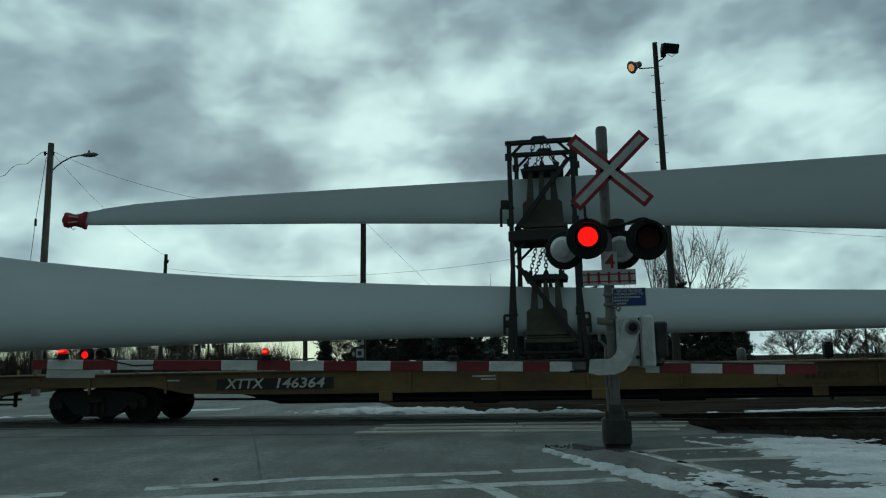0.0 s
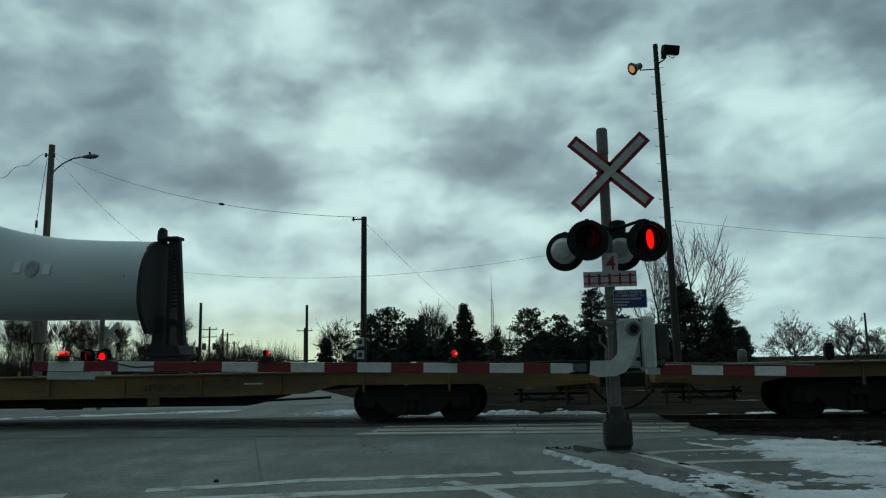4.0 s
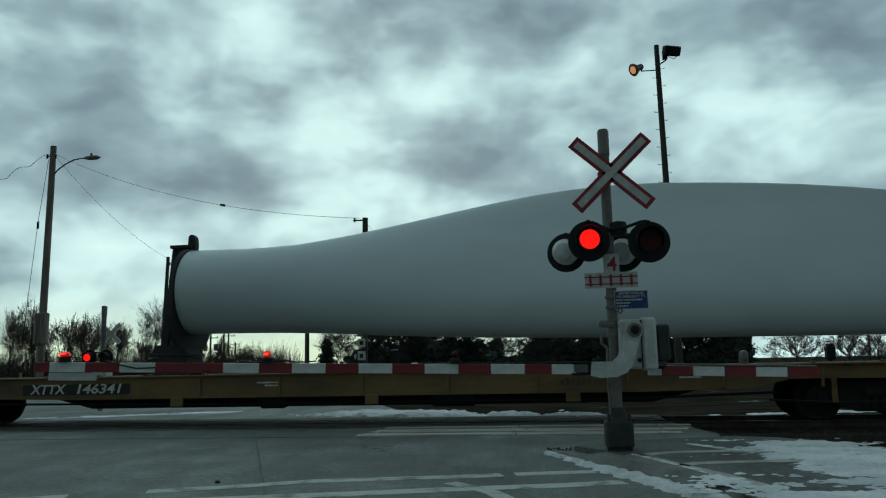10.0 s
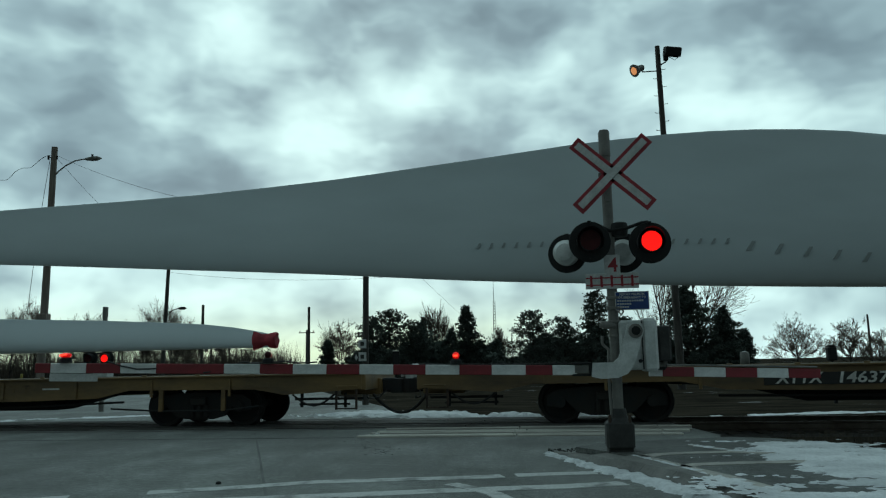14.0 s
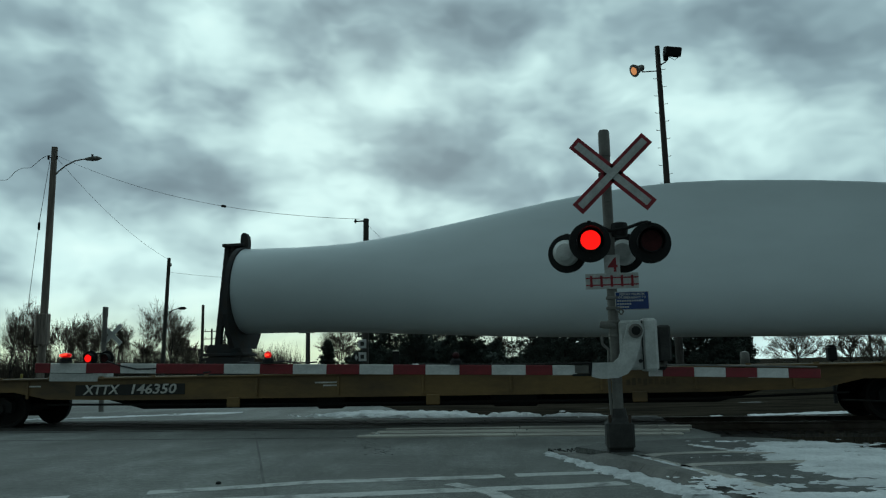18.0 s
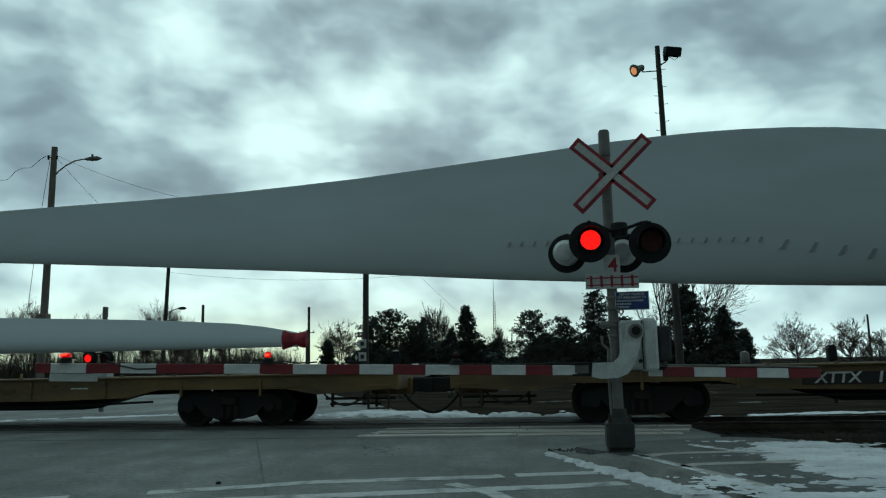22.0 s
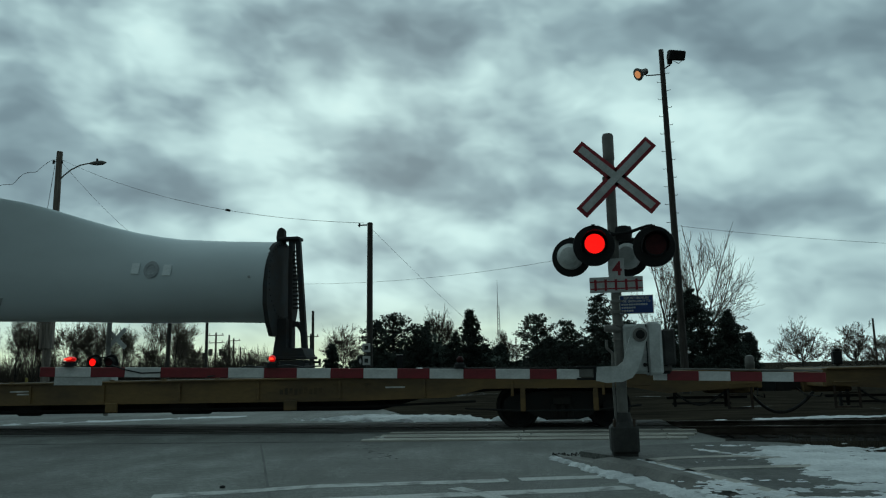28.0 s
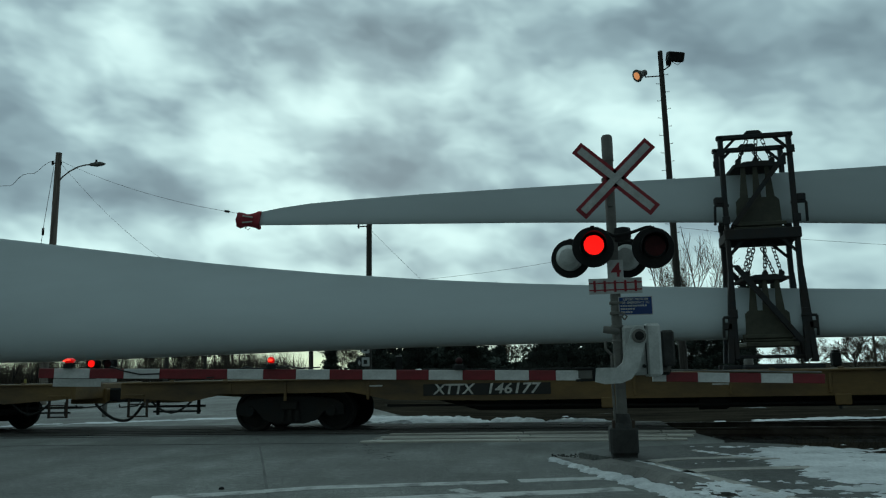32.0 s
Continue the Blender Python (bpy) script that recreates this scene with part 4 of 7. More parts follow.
def build_cradle():
    """Two portals, one behind the other, that hang clamps round the thin parts of an upper and a lower blade; feet on the deck."""
    cr = thing("blade_cradle", "tall black steel two-storey blade cradle with chains", "transport cradle", "cradles on the train")
    top, mid, base = 5.88, 3.8, 1.08
    hx, hy = 0.67, 0.5
    for sy, ox in ((-1, 0.0), (1, 0.09)):
        y = sy * hy
        for sx in (-1, 1):
            px = ox + sx * hx
            part("post", Geo().box((px, y, (top + base) / 2 + 0.1), (0.095, 0.12, top - base - 0.2), None, 0.015), FIXT, cr)
            part("splayed_leg", Geo().prism([(px + sx * 0.045, 3.1), (px - sx * 0.045, 3.1), (px + sx * 0.07, 1.22), (px + sx * 0.175, 1.22)], 0.12, "y", y - 0.07), FIXT, cr)
            for z in (top - 0.06, mid - 0.12):
                part("gusset", Geo().prism([(px - sx * 0.05, z - 0.2), (px - sx * 0.25, z), (px - sx * 0.33, z), (px - sx * 0.05, z - 0.27)], 0.05, "y", y - 0.025), FIXT, cr)
            for z in (top - 0.35, mid + 0.3, 2.2):
                part("bolt_plate", Geo().box((px + sx * 0.01, y - 0.065, z), (0.15, 0.03, 0.16), None, 0.006), FIXT, cr)
            for z in (mid + 0.72, 1.95):
                part("latch_box", Geo().box((px + sx * 0.13, y, z), (0.17, 0.14, 0.15), None, 0.02), FIXT, cr)
        part("top_beam", Geo().box((ox, y, top - 0.03), (2 * hx + 0.16, 0.12, 0.095), None, 0.015), FIXT, cr)
        part("middle_beam", Geo().box((ox, y, mid), (2 * hx + 0.14, 0.18, 0.22), None, 0.015), FIXT, cr)
        part("base_beam", Geo().box((ox, y, base + 0.06), (1.9, 0.16, 0.08), None, 0.012), FIXT, cr)
        part("base_rail", Geo().box((ox, y * 0.8, base + 0.26), (1.55, 0.07, 0.06), None, 0.01), FIXT, cr)
        part("brace", Geo().prism([(ox - hx + 0.08, mid + 0.2), (ox - hx + 0.2, mid + 0.2), (ox + hx - 0.02, top - 0.42), (ox + hx - 0.13, top - 0.42)], 0.08, "y", y - 0.04), FIXT, cr)
        part("brace", Geo().prism([(ox - hx + 0.04, mid - 0.62), (ox - hx + 0.16, mid - 0.62), (ox + hx - 0.02, 1.62), (ox + hx - 0.15, 1.62)], 0.08, "y", y - 0.04), FIXT, cr)
        part("shackle_plate", Geo().prism([(ox - 0.2, top + 0.03), (ox - 0.14, top + 0.09), (ox + 0.1, top + 0.09), (ox + 0.16, top + 0.03)], 0.08, "y", y - 0.04), FIXT, cr)
    for sx in (-1, 1):
        part("cross_beam", Geo().box((sx * (hx - 0.02) + 0.045, 0, mid), (0.14, 2 * hy - 0.18, 0.2), None, 0.015), FIXT, cr)
    part("sway_plate", Geo().box((0.04, 0, base + 0.05), (1.3, 1.8, 0.06), None, 0.01), FIXT, cr)
    for zb, zt, sag, name in ((3.97, 5.2, top - 0.1, "upper_clamp"), (1.68, 2.84, mid - 0.15, "lower_clamp")):
        cl = new(name)
        cl.parent = cr
        cl.empty_display_size = 0.1
        tagged(cl, "olive blade clamp hung on chains")
        h = zt - zb
        for sy, ox in ((-1, 0.0), (1, 0.09)):
            y = sy * 0.36
            part("clamp_plate", Geo().prism([(ox - 0.44, zb - 0.06), (ox + 0.44, zb - 0.06), (ox + 0.42, zb + 0.45 * h), (ox + 0.36, zb + 0.5 * h), (ox - 0.36, zb + 0.5 * h), (ox - 0.42, zb + 0.45 * h)], 0.05, "y", y - 0.025), CLAMP, cl)
            part("rib", Geo().box((ox, y + sy * 0.05, zb + 0.06), (1.02, 0.07, 0.08), None, 0.01), CLAMP, cl)
            part("tie_rail", Geo().box((ox, y + sy * 0.06, zb - 0.02), (0.96, 0.04, 0.035), None, 0.008), CLAMP, cl)
            for x in (-0.26, 0.0, 0.26):
                part("strap", Geo().prism([(ox + x - 0.08, zb + 0.5 * h), (ox + x + 0.08, zb + 0.5 * h), (ox + x * 0.9 + 0.04, zt + 0.04), (ox + x * 0.9 - 0.04, zt + 0.04)], 0.03, "y", y - 0.015), CLAMP, cl)
        part("saddle", Geo().box((0.045, 0, zb - 0.1), (1.0, 0.9, 0.1), None, 0.02), CLAMP, cl)
        part("clamp_bar", Geo().prism([(-0.42, zt + 0.03), (0.46, zt + 0.03), (0.48, zt + 0.08), (0.24, zt + 0.14), (-0.18, zt + 0.14), (-0.44, zt + 0.08)], 0.9, "y", -0.45), FIXT, cl)
        for x0, x1, y in ((-0.14, -0.32, -0.38), (0.04, 0.02, -0.38), (0.16, 0.34, -0.38), (-0.05, -0.26, 0.38), (0.2, 0.42, 0.38)):
            part("chain", chain((x0, y * 1.25, sag), (x1, y, zt + 0.14), 5 if sag - zt < 0.6 else 9, 0.011), FIXT, cl)
            part("hook", Geo().lathe([(0.02, -0.025), (0.06, -0.025), (0.06, 0.025), (0.02, 0.025)], (x1, y, zt + 0.16), (0, 1, 0), 8), FIXT, cl)
        for sx in (-1, 1):
            part("guard_rail", Geo().path([(sx * 0.6, -0.5, zb + 0.45), (sx * 0.86, -0.55, zb + 0.45), (sx * 0.88, -0.55, zb + 0.42), (sx * 0.89, -0.5, zb + 0.05)], 0.028, 6), FIXT, cl)
    return cr


SET = 3 * CAR
car = build_car()
hanger = Geo().box((0, 0, 0), (0.1, 0.07, 0.46), None, 0.012).mesh("hanger_bar", SILL)
rod = Geo().path([(8.2, -1.3, 0.42), (9.35, -1.31, 0.36), (10.75, -1.31, 0.36), (11.6, -1.3, 0.45)], 0.02).mesh("hanger_rod", UNDER)
cars = [car] + [copy_thing(car, Matrix()) for k in range(14)]
for k, c in zip(range(-1, 14), cars):
    ride(c, -CAR * k)
    if k in (3, 4, 5, 6, 7, 11, 12):
        for x in (9.35, 10.75):
            part("hanger_bar", hanger, SILL, c, at=pose(x, -1.305, 0.58))
        part("hanger_rod", rod, UNDER, c)
    word = NUMBERS.get(k)
    if word:
        lettering("reporting_mark", "XTTX", 0.28, WHITELET, c, pose(-6.59, -1.378, 0.82), 0.85, "white stencilled reporting mark", 0.18)
        lettering("car_number", word, 0.28, WHITELET, c, pose(-5.385, -1.378, 0.82), 1.03, "white stencilled car number", 0.18)
    else:
        b = Geo()
        for i in range(10):
            b.box((-7.0 + i * 0.22 + (0.15 if i > 3 else 0), -1.372, 0.82), (0.15, 0.008, 0.17))
        part("reporting_mark", b, WHITELET, c, "white stencilled marks")
def sized(ob, m):
    """Scales a finished thing's meshes and their places by m."""
    done = set()
    for c in ob.children_recursive:
        c.matrix_basis.translation = m @ c.matrix_basis.translation
        if c.data and c.data.name not in done:
            done.add(c.data.name)
            c.data.transform(m)
    return ob


UPPER_LOW = [(0, 0), (3, 0.01), (5.5, 0.13), (16, 0.15), (20, 0.14), (24, 0.1), (32, 0.11), (36, 0.08), (40, 0), (43, -0.06)]
UPPER_HIGH = [(0, -0.03), (3, 0), (4.5, 0.1), (6, 0.23), (8, 0.16), (9.5, 0.09), (11, 0.02), (13, -0.05), (15, -0.06), (19, -0.03), (22, 0.01), (26, 0.06), (30, 0.01), (35, -0.02), (39, -0.09), (43, -0.13)]
LOWER_LOW = [(0, -0.05), (3, 0), (43, -0.03)]
LOWER_HIGH = [(0, -0.01), (2, 0), (3.5, 0.12), (5, 0.2), (6.5, 0.21), (8, 0.18), (9.7, 0.13), (11, 0.03), (13, -0.01), (17, -0.05), (20, -0.09), (28, -0.13), (33, -0.1), (40, -0.07), (43, -0.03)]
blade_a = sized(build_blade(0.0, UPPER_LOW, UPPER_HIGH), Matrix.Diagonal((1.021, 1.02, 1.02, 1)))
blade_b = sized(build_blade(1.22, LOWER_LOW, LOWER_HIGH), Matrix.Diagonal((1.0197, 0.972, 0.972, 1)))
stand_a, stand_b, cradle = build_root_stand(3.31), build_root_stand(2.95), build_cradle()
for k in range(0, 5):
    # upper blade leads with its root, tilted up to its tip; lower blade leads with its tip; both lie a little askew
    xa, xb, xc = 32.28 - SET * k, -32.4 - SET * k, (-0.36, -0.4, -0.4, -0.38, -0.34)[k] - SET * k
    ride(copy_thing(blade_a, Matrix()) if k else blade_a, xa, pose(0, 0.45, 3.31, 0, 3.54, 0.6))
    ride(copy_thing(stand_a, Matrix()) if k else stand_a, xa, pose(0, 0.45, 0))
    ride(copy_thing(cradle, Matrix()) if k else cradle, xc, pose(0, 0.05, 0))
    ride(copy_thing(blade_b, Matrix()) if k else blade_b, xb, pose(0, -0.5, 2.95, 0, 0, 181.3))
    ride(copy_thing(stand_b, Matrix()) if k else stand_b, xb, pose(0, -0.5, 0, 0, 0, 180))


# ---------------------------------------------------------------- crossing signals
PERIOD, ON_R, OFF_R = 1.2225, 0.27, 0.79   # the right-hand lamps burn from ON_R to OFF_R of each period, the left-hand ones otherwise


def switch_times():
    """(time, whether the right-hand lamps burn after it)"""
    out, k = [], 0
    while ON_R + k * PERIOD < SECONDS:
        out += [(ON_R + k * PERIOD, True), (OFF_R + k * PERIOD, False)]
        k += 1
    return [e for e in out if e[0] < SECONDS - 0.1]


FLASH = []  # (part, base pose, burns with the right-hand lamps, degrees turned when dark)


def two_faced(name, radius, glow_mat, parent, at, right, ball=False):
    """A lamp's glowing element with a dark back; it turns away when dark."""
    n = 28
    if ball:
        me = Geo().lathe([(radius * math.sin(math.pi * i / 12) + 1e-4, -radius * math.cos(math.pi * i / 12)) for i in range(13)], n=20).mesh(name, glow_mat, True)
        me.materials.append(LENSOFF)
        me.materials.append(CORE)
        for p in me.polygons:
            p.material_index = (2 if p.center.y < -0.86 * radius and abs(p.center.z) < 0.3 * radius else 0) if p.center.y < 0.02 * radius else 1
    else:
        me = Geo().lathe([(radius * 0.92, -0.006), (radius, -0.003), (radius, 0.004), (radius * 0.98, 0.008)], axis=(0, -1, 0), n=n).mesh(name, glow_mat)
        me.materials.append(LENSOFF)
        for p in me.polygons:
            p.material_index = 0 if p.normal.y < -0.9 and math.hypot(p.center.x, p.center.z) < 0.3 * radius else 1
    ob = part(name, me, glow_mat, parent, at=at)
    FLASH.append((ob, at, right, 180))
    return ob


def lamp_unit(name, parent, x, y, z, right, facing=1, s=1.0, turn=0):
    """A flashing lamp head: black disc, hood, housing, dark lens. facing -1: seen from behind."""
    lamp = new(name)
    lamp.parent = parent
    lamp.empty_display_size = 0.1
    lamp.matrix_basis = pose(x, y, z, 0, 0, (0 if facing > 0 else 180) + turn)
    tagged(lamp, "red flashing lamp with black disc and hood" if facing > 0 else "back of a flashing lamp, pale housing")
    prof = [(0.125 * s, -0.02), (0.255 * s, -0.012), (0.262 * s, 0.0), (0.255 * s, 0.012), (0.125 * s, 0.02)]
    part("disc", Geo().lathe(prof, axis=(0, -1, 0), n=40), BLACK, lamp, smooth=True)
    part("housing", Geo().lathe([(0.05 * s, -0.20), (0.11 * s, -0.19), (0.165 * s, -0.13), (0.17 * s, -0.02)], axis=(0, -1, 0), n=28), ALU if facing < 0 else BLACK, lamp, smooth=True)
    # hood: a half pipe over the lens, longer on top
    g = Geo()
    n, r0 = 24, 0.168 * s
    vs, fs = [], []
    for i in range(n + 1):
        a = radians(-25 + 230 * i / n)
        d = 0.3 * s * (0.3 + 0.7 * math.sin(math.pi * i / n) ** 0.7)
        for r, y2 in ((r0, -0.015), (r0, -d), (r0 - 0.008, -d), (r0 - 0.008, -0.015)):
            vs.append((r * math.cos(a), y2, r * math.sin(a)))
    for i in range(n):
        for j in range(4):
            fs.append((4 * i + j, 4 * i + (j + 1) % 4, 4 * i + 4 + (j + 1) % 4, 4 * i + 4 + j))
    fs += [(0, 1, 2, 3), (4 * n + 3, 4 * n + 2, 4 * n + 1, 4 * n)]
    part("hood", g.add(vs, fs), BLACK, lamp, smooth=True)
    part("lens", Geo().lathe([(0.01, 0.016), (0.07 * s, 0.020), (0.13 * s, 0.014), (0.135 * s, 0.0)], axis=(0, -1, 0), n=28), LENSOFF, lamp, "dark red lens", smooth=True)
    g = Geo()
    n = 28
    vs = [(r * s * math.cos(2 * math.pi * i / n), y2, r * s * math.sin(2 * math.pi * i / n)) for r, y2 in ((0.134, -0.01), (0.134, -0.165 * s), (0.127, -0.165 * s), (0.127, -0.01)) for i in range(n)]
    part("baffle", g.add(vs, [(k * n + i, k * n + (i + 1) % n, (k + 1) % 4 * n + (i + 1) % n, (k + 1) % 4 * n + i) for k in range(4) for i in range(n)]), BLACK, lamp, smooth=True)
    part("clip", Geo().box((0, -0.02, 0.255 * s), (0.05, 0.04, 0.03), None, 0.006), BLACK, lamp)
    part("clip", Geo().box((0, -0.02, -0.22 * s), (0.02, 0.02, 0.03)), BLACK, lamp)
    if facing > 0:
        two_faced("led_disc", 0.1265 * s, LED, lamp, pose(0, -0.16 * s, 0), right)
    return lamp


def crossbuck(parent, x, y, z, length=1.30, wide=0.185, back=False, s=1.0):
    cb = new("crossbuck")
    cb.parent = parent
    cb.empty_display_size = 0.1
    cb.matrix_basis = pose(x, y, z, 0, -1.0, 0)
    tagged(cb, "white crossbuck sign with red border" if not back else "weathered pale back of a crossbuck")
    if back:
        c, e, b = length / 2, wide / 2, radians(43.5)
        outline = []
        for q, inner, far in ((b, 90, e / math.sin(radians(46.5))), (math.pi - b, 180, e / math.sin(b)), (math.pi + b, 270, e / math.sin(radians(46.5))), (-b, 0, e / math.sin(b))):
            for sgn in (-1, 1):
                outline.append((c * math.cos(q) - sgn * e * math.sin(q), c * math.sin(q) + sgn * e * math.cos(q)))
            outline.append((far * math.cos(radians(inner)), far * math.sin(radians(inner))))
        part("board", Geo().prism(outline, 0.012, "y"), SIGNWHITE, cb)
        return cb
    for k, a in enumerate((43.5, -43.5)):
        m = pose(0, (0.03 if back else -0.012) * k, 0, 0, a, 0)
        part("board", Geo().box((0, 0, 0), (length * s, 0.008, wide * s), m, 0.003), SIGNRED if not back else SIGNWHITE, cb)
        if not back:
            part("face", Geo().box((0, -0.012 * k - 0.0055, 0), ((length - 0.1) * s, 0.004, (wide - 0.092) * s), pose(0, 0, 0, 0, a, 0)), SIGNWHITE, cb)
    return cb


def build_signal():
    mast = thing("crossing_signal", "galvanised crossing signal mast with crossbuck and red flashing lamps", "railway signal", at=pose(0.89, 10.0, 0))
    z0 = 0.15
    part("mast", Geo().lathe([(0.066, 0.45), (0.066, 3.86), (0.074, 3.87), (0.074, 4.19), (0.06, 4.22), (0.02, 4.225)], n=20), GALV, mast, smooth=True)
    part("base", Geo().box((0, 0, z0 + 0.15), (0.34, 0.34, 0.34), None, 0.03).box((0, 0, z0 - 0.02), (0.3, 0.26, 0.09), None, 0.01).lathe([(0.15, z0 + 0.32), (0.11, z0 + 0.36), (0.095, z0 + 0.45), (0.085, z0 + 0.47)], n=12), CASTBASE, mast, "dark square cast base")
    for x in (-0.12, 0.12):
        part("base_bolt", Geo().tube((x, -0.14, z0 + .3), (x, -0.14, z0 + .4), .02, n=6), RUST, mast)
    crossbuck(mast, 0.075, -0.1, 3.61)
    part("crossbuck_bracket", Geo().box((0.0, -0.045, 3.61), (0.2, 0.07, 0.05), None, 0.01).box((0, -0.045, 3.4), (0.06, 0.07, 0.3)), GALV, mast)
    part("cross_arm", Geo().path([(-0.28, -0.23, 2.93), (-0.2, -0.18, 2.95), (0.0, -0.1, 2.86), (0.22, -0.15, 2.88), (0.4, -0.2, 2.93), (0.47, -0.23, 2.93)], 0.022, 8), BLACK, mast)
    part("cross_arm", Geo().path([(-0.52, 0.25, 2.86), (-0.3, 0.2, 2.9), (0.0, 0.12, 2.88), (0.2, 0.25, 2.86)], 0.022, 8), BLACK, mast)
    part("junction_box", Geo().lathe([(0.02, -0.12), (0.1, -0.11), (0.115, 0.0), (0.1, 0.06), (0.03, 0.08)], (0.13, -0.03, 2.9), (0, 0, 1), 16), BLACK, mast, smooth=True)
    lamp_unit("signal_lamp", mast, -0.265, -0.25, 2.70, False, 1)
    lamp_unit("signal_lamp", mast, 0.475, -0.25, 2.66, True, 1)
    lamp_unit("signal_lamp", mast, -0.535, 0.22, 2.63, False, -1, turn=-14)
    lamp_unit("signal_lamp", mast, 0.205, 0.24, 2.61, False, -1, turn=-14)
    # track-count plate: figure 4 over a ladder of rails
    tab = part("number_plate", Geo().box((0.01, -0.08, 2.43), (0.2, 0.006, 0.24), None, 0.002), SIGNWHITE, mast, "white plate with a red figure four")
    lettering("figure", "4", 0.25, SIGNRED, tab, pose(0.02, -0.086, 2.41))
    plate = part("track_plate", Geo().box((0.0, -0.08, 2.215), (0.665, 0.006, 0.2), None, 0.002), SIGNWHITE, mast, "white plate with red rails and ties")
    bars = Geo().box((0, -0.086, 2.255), (0.66, 0.004, 0.016)).box((0, -0.086, 2.165), (0.66, 0.004, 0.016))
    for i in range(5):
        bars.box((-0.26 + i * 0.128, -0.088, 2.212), (0.03, 0.004, 0.145))
    part("rail_symbol", bars, SIGNRED, plate)
    blue = part("notice", Geo().box((0.235, -0.09, 1.955), (0.42, 0.008, 0.235), None, 0.012), SIGNWHITE, mast, "small blue emergency notice with white lettering")
    part("field", Geo().box((0.235, -0.0955, 1.955), (0.4, 0.004, 0.215), None, 0.001), SIGNBLUE, blue)
    for text, z in (("REPORT PROBLEM", 2.035), ("OR EMERGENCY TO", 1.995)):
        lettering("notice_line", text, 0.042, SIGNWHITE, blue, pose(0.235, -0.1, z), 0.9)
    g = Geo()
    for z, w in ((1.955, 0.33), (1.916, 0.2), (1.877, 0.17)):
        for i in range(int(w / 0.03)):
            g.box((0.06 + i * 0.03, -0.0985, z), (0.022, 0.003, 0.022))
    part("notice_print", g, SIGNWHITE, blue, kind="stuff")
    for z in (2.0, 1.87):
        part("notice_clamp", Geo().box((0.0, -0.05, z), (0.17, 0.1, 0.04), None, 0.008), GALV, mast)
    # gate machine
    gm = new("gate_machine")
    gm.parent = mast
    gm.empty_display_size = 0.1
    gm.matrix_basis = pose(0.0, 0, 0)
    tagged(gm, "pale grey gate machine case with curved arm crank")
    part("case", Geo().box((0.2, 0.1, 1.4), (0.3, 0.42, 0.62), None, 0.03), ALU, gm)
    part("case_door", Geo().box((0.42, 0.08, 1.4), (0.19, 0.46, 0.66), None, 0.035), ALU, gm)
    part("hinge_line", Geo().box((0.325, -0.135, 1.4), (0.012, 0.02, 0.6)), BLACK, gm)
    part("latch", Geo().tube((0.29, -0.13, 1.2), (0.29, -0.16, 1.2), 0.025, n=10), BLACK, gm)
    part("hasp_ring", Geo().path([(0.09, -0.1, 1.78), (0.06, -0.1, 1.82), (0.09, -0.1, 1.86), (0.12, -0.1, 1.82), (0.09, -0.1, 1.78)], 0.01, 5), GALV, gm)
    crank = [(-0.32, 1.02), (-0.3, 1.19), (-0.05, 1.19), (0.02, 1.25), (0.12, 1.56), (0.14, 1.64), (0.2, 1.69), (0.27, 1.69), (0.33, 1.64), (0.34, 1.56), (0.3, 1.46), (0.2, 1.15), (0.12, 1.05), (0.0, 1.0), (-0.2, 0.99)]
    part("crank_arm", Geo().prism(crank, 0.07, "y", -0.25), ALU, gm)
    part("pivot", Geo().lathe([(0.03, 0.05), (0.085, 0.04), (0.09, -0.02)], (0.235, -0.25, 1.57), (0, -1, 0), 20), GALV, gm, smooth=True)
    part("pivot_cap", Geo().lathe([(0.05, 0.0), (0.055, 0.012), (0.03, 0.02)], (0.235, -0.298, 1.57), (0, -1, 0), 14), BLACK, gm, smooth=True)
    part("pivot_shaft", Geo().tube((0.235, -0.2, 1.57), (0.235, 0.9, 1.57), 0.05, n=12), GALV, gm)
    part("rear_bracket", Geo().box((0.55, 0.35, 1.62), (0.3, 0.05, 0.06), None, 0.01).box((0.66, 0.35, 1.4), (0.05, 0.05, 0.5)).box((0.5, 0.4, 1.15), (0.34, 0.05, 0.06)), GALV, gm)
    part("relay_case", Geo().box((0.64, 0.3, 1.42), (0.16, 0.3, 0.46), None, 0.025), CASTBASE, gm, "dark relay case")
    part("counterweight", Geo().box((0.62, 0.55, 1.3), (0.14, 0.3, 0.44), None, 0.03), BLACK, gm, "dark counterweight")
    part("conduit", Geo().path([(-0.09, -0.05, 0.5), (-0.1, -0.06, 1.0), (-0.09, -0.07, 1.35), (-0.16, -0.07, 1.42), (-0.16, -0.07, 1.52)], 0.018, 6), GALV, mast)
    part("clamp_band", Geo().lathe([(0.08, -0.02), (0.085, 0.0), (0.08, 0.02)], (0, 0, 1.7), n=16), GALV, mast)
    part("clamp_band", Geo().lathe([(0.08, -0.02), (0.085, 0.0), (0.08, 0.02)], (0, 0, 1.52), n=16), GALV, mast)
    part("junction_arm", Geo().lathe([(0.02, -0.14), (0.035, -0.12), (0.05, 0.0), (0.045, 0.06)], (-0.12, -0.08, 1.66), (-1, 0, 0.15), 10), GALV, mast, smooth=True)
    return mast


CASTBASE = surface("cast_base", (0.045, 0.045, 0.043), (0.028, 0.028, 0.027), 0.8, 0, 5, 30, 0.3)


